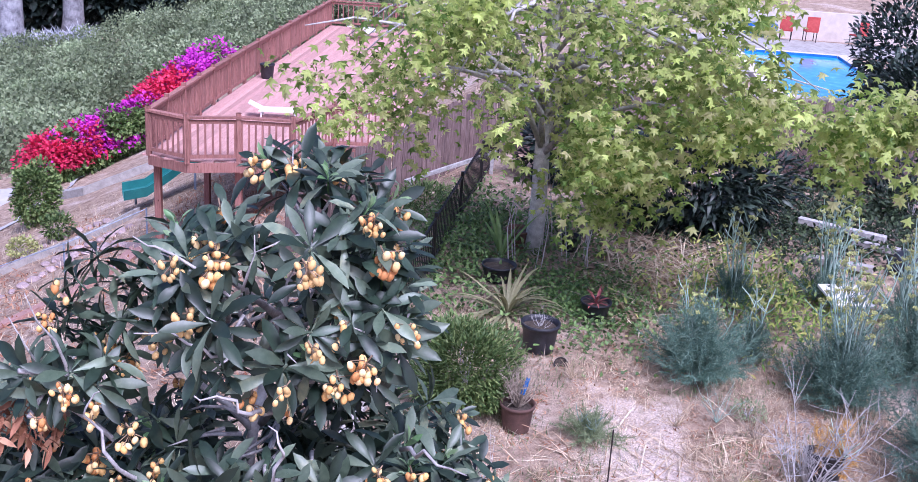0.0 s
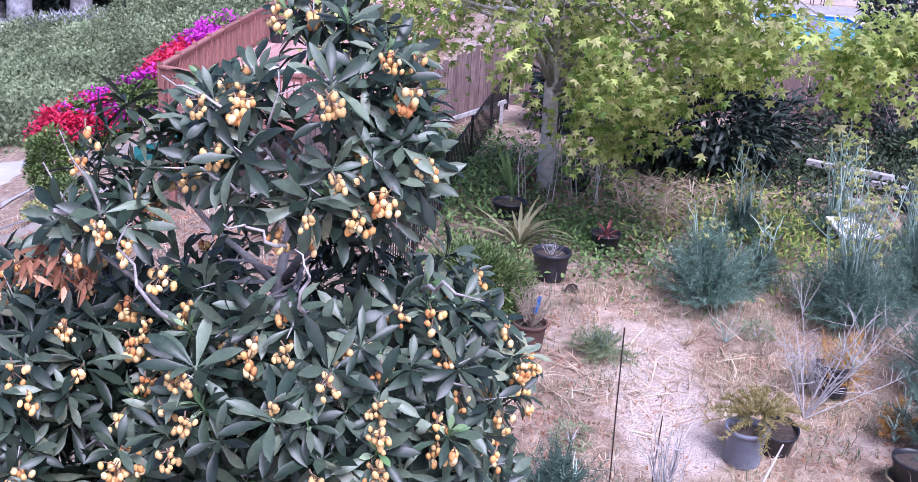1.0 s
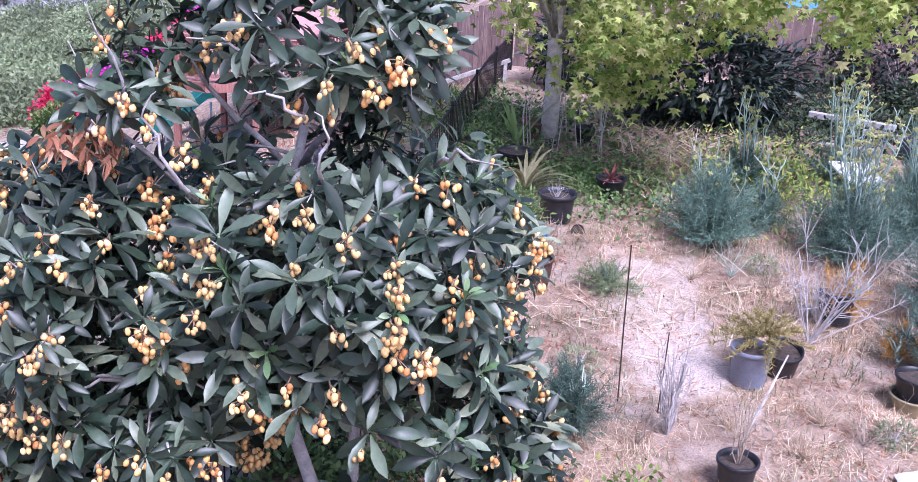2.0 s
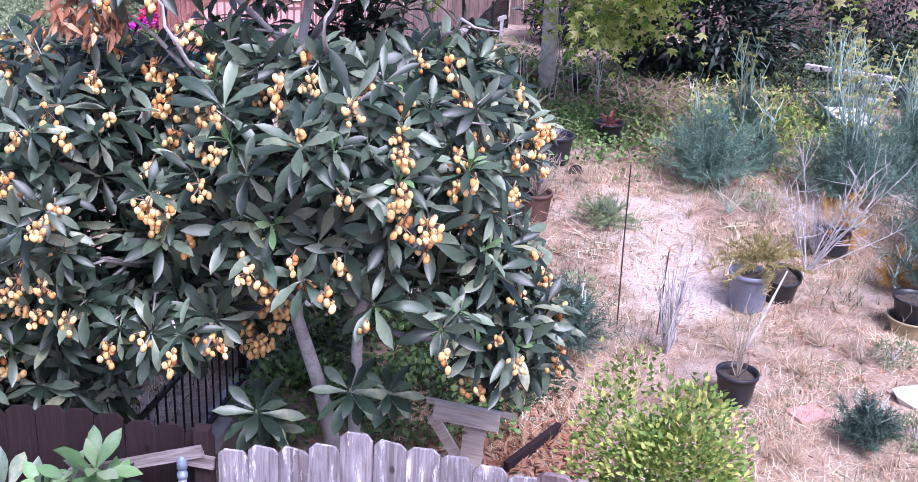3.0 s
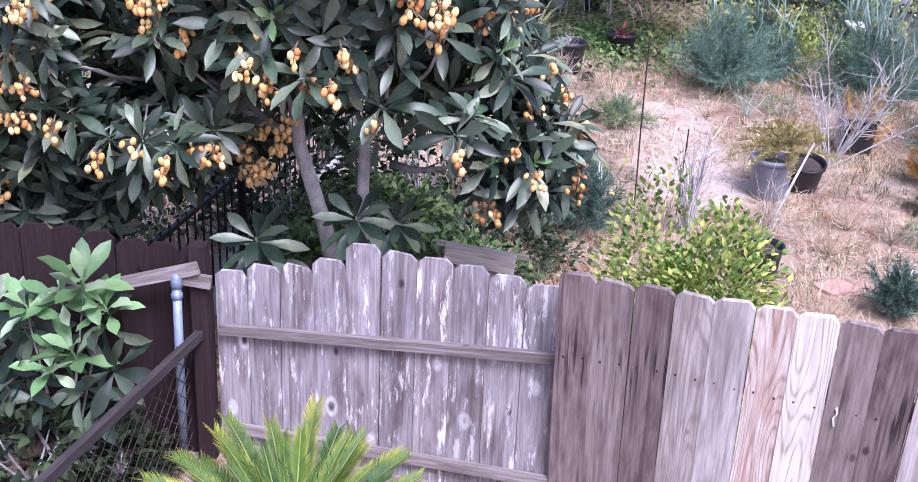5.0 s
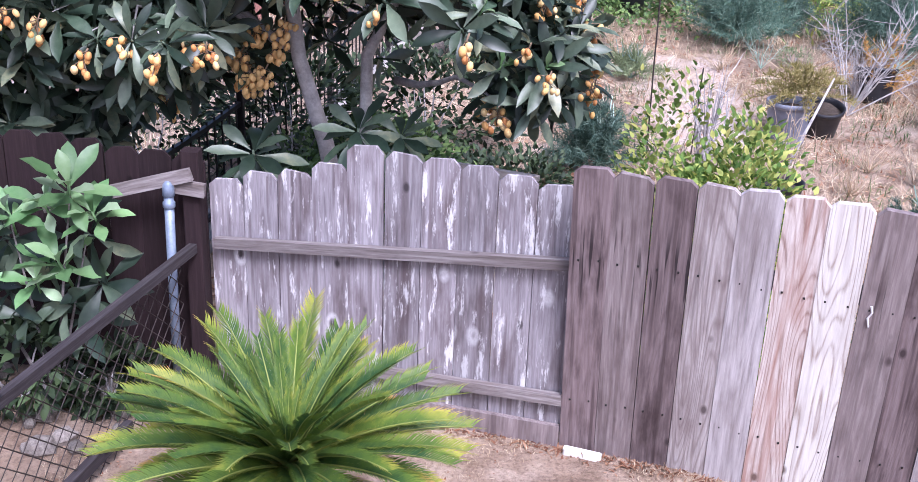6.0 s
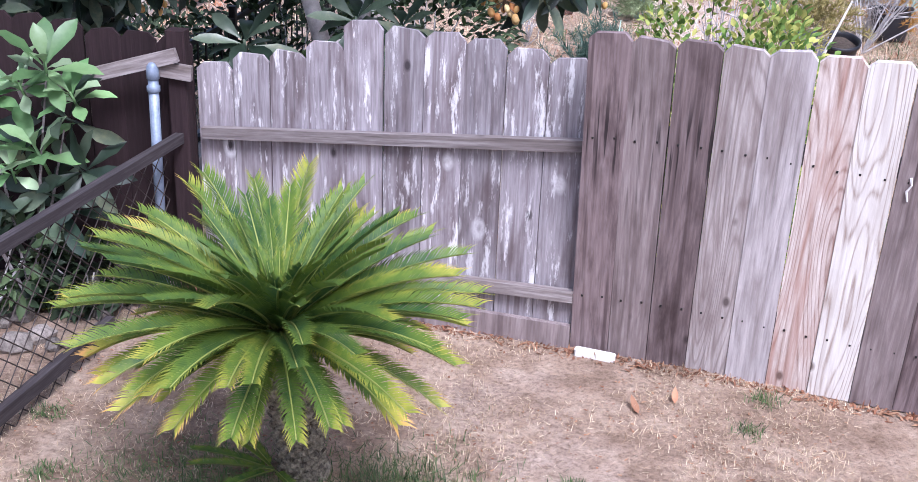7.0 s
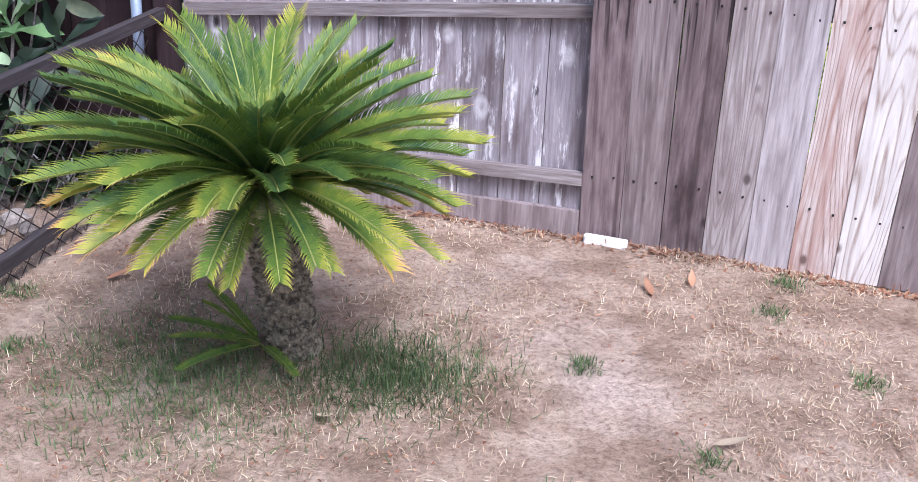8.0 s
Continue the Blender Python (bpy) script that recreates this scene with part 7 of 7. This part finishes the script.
# ---------- near corner: young loquat, rubble, scraps ----------
YR = [rosette_mesh(40 + s, M_LOQUAT_YOUNG, n=10, length=0.185, width=0.07, spread=(22, 88)) for s in range(4)]
OR_ = [rosette_mesh(50 + s, M_LOQUAT, n=9, length=0.22, width=0.07, spread=(40, 110)) for s in range(3)]
young = thing("young_loquat", (-2.38, 3.82, 0.0), "young loquat with pale new leaves behind the chain-link", "shrub")
rr = random.Random(77)
for i, (dx, dy, z, s, new_) in enumerate(((0.19, 0, 1.22, 1.0, 1), (0.03, 0.05, 1.10, 0.9, 1), (0.28, 0.02, 1.08, 0.9, 1), (-0.12, 0, 1.05, 0.8, 1), (0.12, -0.05, 0.84, 1.0, 1), (-0.02, -0.02, 0.72, 0.85, 1),
                                             (0.22, 0.05, 0.95, 1.0, 0), (-0.2, 0.05, 0.9, 1.0, 0), (0.3, 0.0, 0.72, 0.9, 0), (0.1, 0, 0.6, 0.9, 0), (-0.2, 0.0, 0.65, 1.0, 0), (-0.35, 0.0, 1.0, 1.0, 0), (-0.35, 0, 0.75, 1, 0), (-0.1, 0.0, 0.5, 1.0, 0), (0.18, 0.05, 0.5, 0.9, 0))):
    me = YR[i % 4] if new_ else OR_[i % 3]
    ax = Vector((rr.uniform(-0.3, 0.3), -0.35, 1)) if new_ else Vector((rr.uniform(-0.6, 0.6), -0.7, 0.5))
    part("leaf_rosette", me, M_LOQUAT, young, at=Matrix.Translation((dx, dy, z)) @ ax.to_track_quat('Z', 'Y').to_matrix().to_4x4() @ Matrix.Rotation(rr.uniform(0, 6.28), 4, 'Z') @ Matrix.Scale(s * 1.2, 4))
    b = Build().tube([(0.02 * (i % 3), 0.0, -0.02), (dx * 0.5, dy, z * 0.5), (dx, dy, z - 0.06)], [0.011, 0.008, 0.004], 5)
    if i % 3 == 0:
        part("stem", b, M_BARK, young)
for x, y, rx, rz in ((-2.12, 3.9, 0.28, 0.16), (-2.55, 3.75, 0.36, 0.30), (-2.85, 3.1, 0.35, 0.2)):
    bush("dark_weed", on_ground(x, y), (rx, 0.22, rz), 420, blade_of(0.06, 0.13, 0.04, 0.5), M_DARKWEED, "dark leafy weed behind the chain-link fence", "weed", seed=int(90 - 10 * x), stems=4, group="weeds behind the chain-link", lift=0.8)
STN = []
for s in range(5):
    q = random.Random(100 + s)
    vs, fs = sphere_verts(0.5)
    b = Build()
    b.add([(v[0] * (1 + q.uniform(-0.25, 0.25)), v[1] * (0.8 + q.uniform(-0.2, 0.2)), v[2] * (0.65 + q.uniform(-0.15, 0.15))) for v in vs], fs)
    STN.append(b.mesh("rubble_stone", M_STONE))
for i in range(34):
    x, y = rr.uniform(-2.9, -1.95), rr.uniform(3.35, 4.08)
    ob = new("rubble_stone", STN[rr.randrange(5)])
    sc = rr.uniform(0.06, 0.17)
    ob.matrix_basis = Matrix.Translation((x, y, ground_z(x, y) + sc * 0.18)) @ Euler((rr.uniform(-0.4, 0.4), rr.uniform(-0.4, 0.4), rr.uniform(0, 6.28))).to_matrix().to_4x4() @ Matrix.Scale(sc, 4)
    tagged(ob, "pale broken stone in a rubble heap", "stone", "rubble stones")
scrap = Build().box((0.19, 0.045, 0.035), (0, 0, 0.012), bevel=0.008)
solid("wood_scrap", scrap, M_WHITEPAINT, Matrix.Translation((0.33, 3.74, ground_z(0.33, 3.74))) @ Matrix.Rotation(-0.25, 4, 'Z'), "white painted wood scrap at the fence foot", "scrap")


def fallen_leaf(x, y, ln, az, material, label):
    b = Build()
    vs, fs = leaf_blade(ln, ln * 0.32, -0.7, 0.5, 5)
    b.add(vs, fs)
    solid("fallen_leaf", b, material, Matrix.Translation(on_ground(x, y, 0.012)) @ Matrix.Rotation(az, 4, 'Z'), label, "leaf", "fallen leaves on the lawn", smooth=True)


fallen_leaf(0.50, 3.25, 0.10, 1.9, M_DEADLEAF, "curled orange-brown leaf on dead lawn")
fallen_leaf(0.66, 3.35, 0.09, 1.5, M_DEADLEAF, "curled brown leaf on dead lawn")
fallen_leaf(0.62, 2.28, 0.12, -0.1, M_STRAW, "pale dry leaf on dead lawn")
fallen_leaf(0.88, 1.92, 0.13, -0.2, M_STRAW, "pale dry leaf on dead lawn")
fallen_leaf(-1.62, 3.05, 0.12, 0.3, M_DEADLEAF, "curled brown leaf on dead lawn")
fallen_leaf(-0.62, 2.25, 0.09, -0.6, M_STRAW, "pale dry leaf on dead lawn")
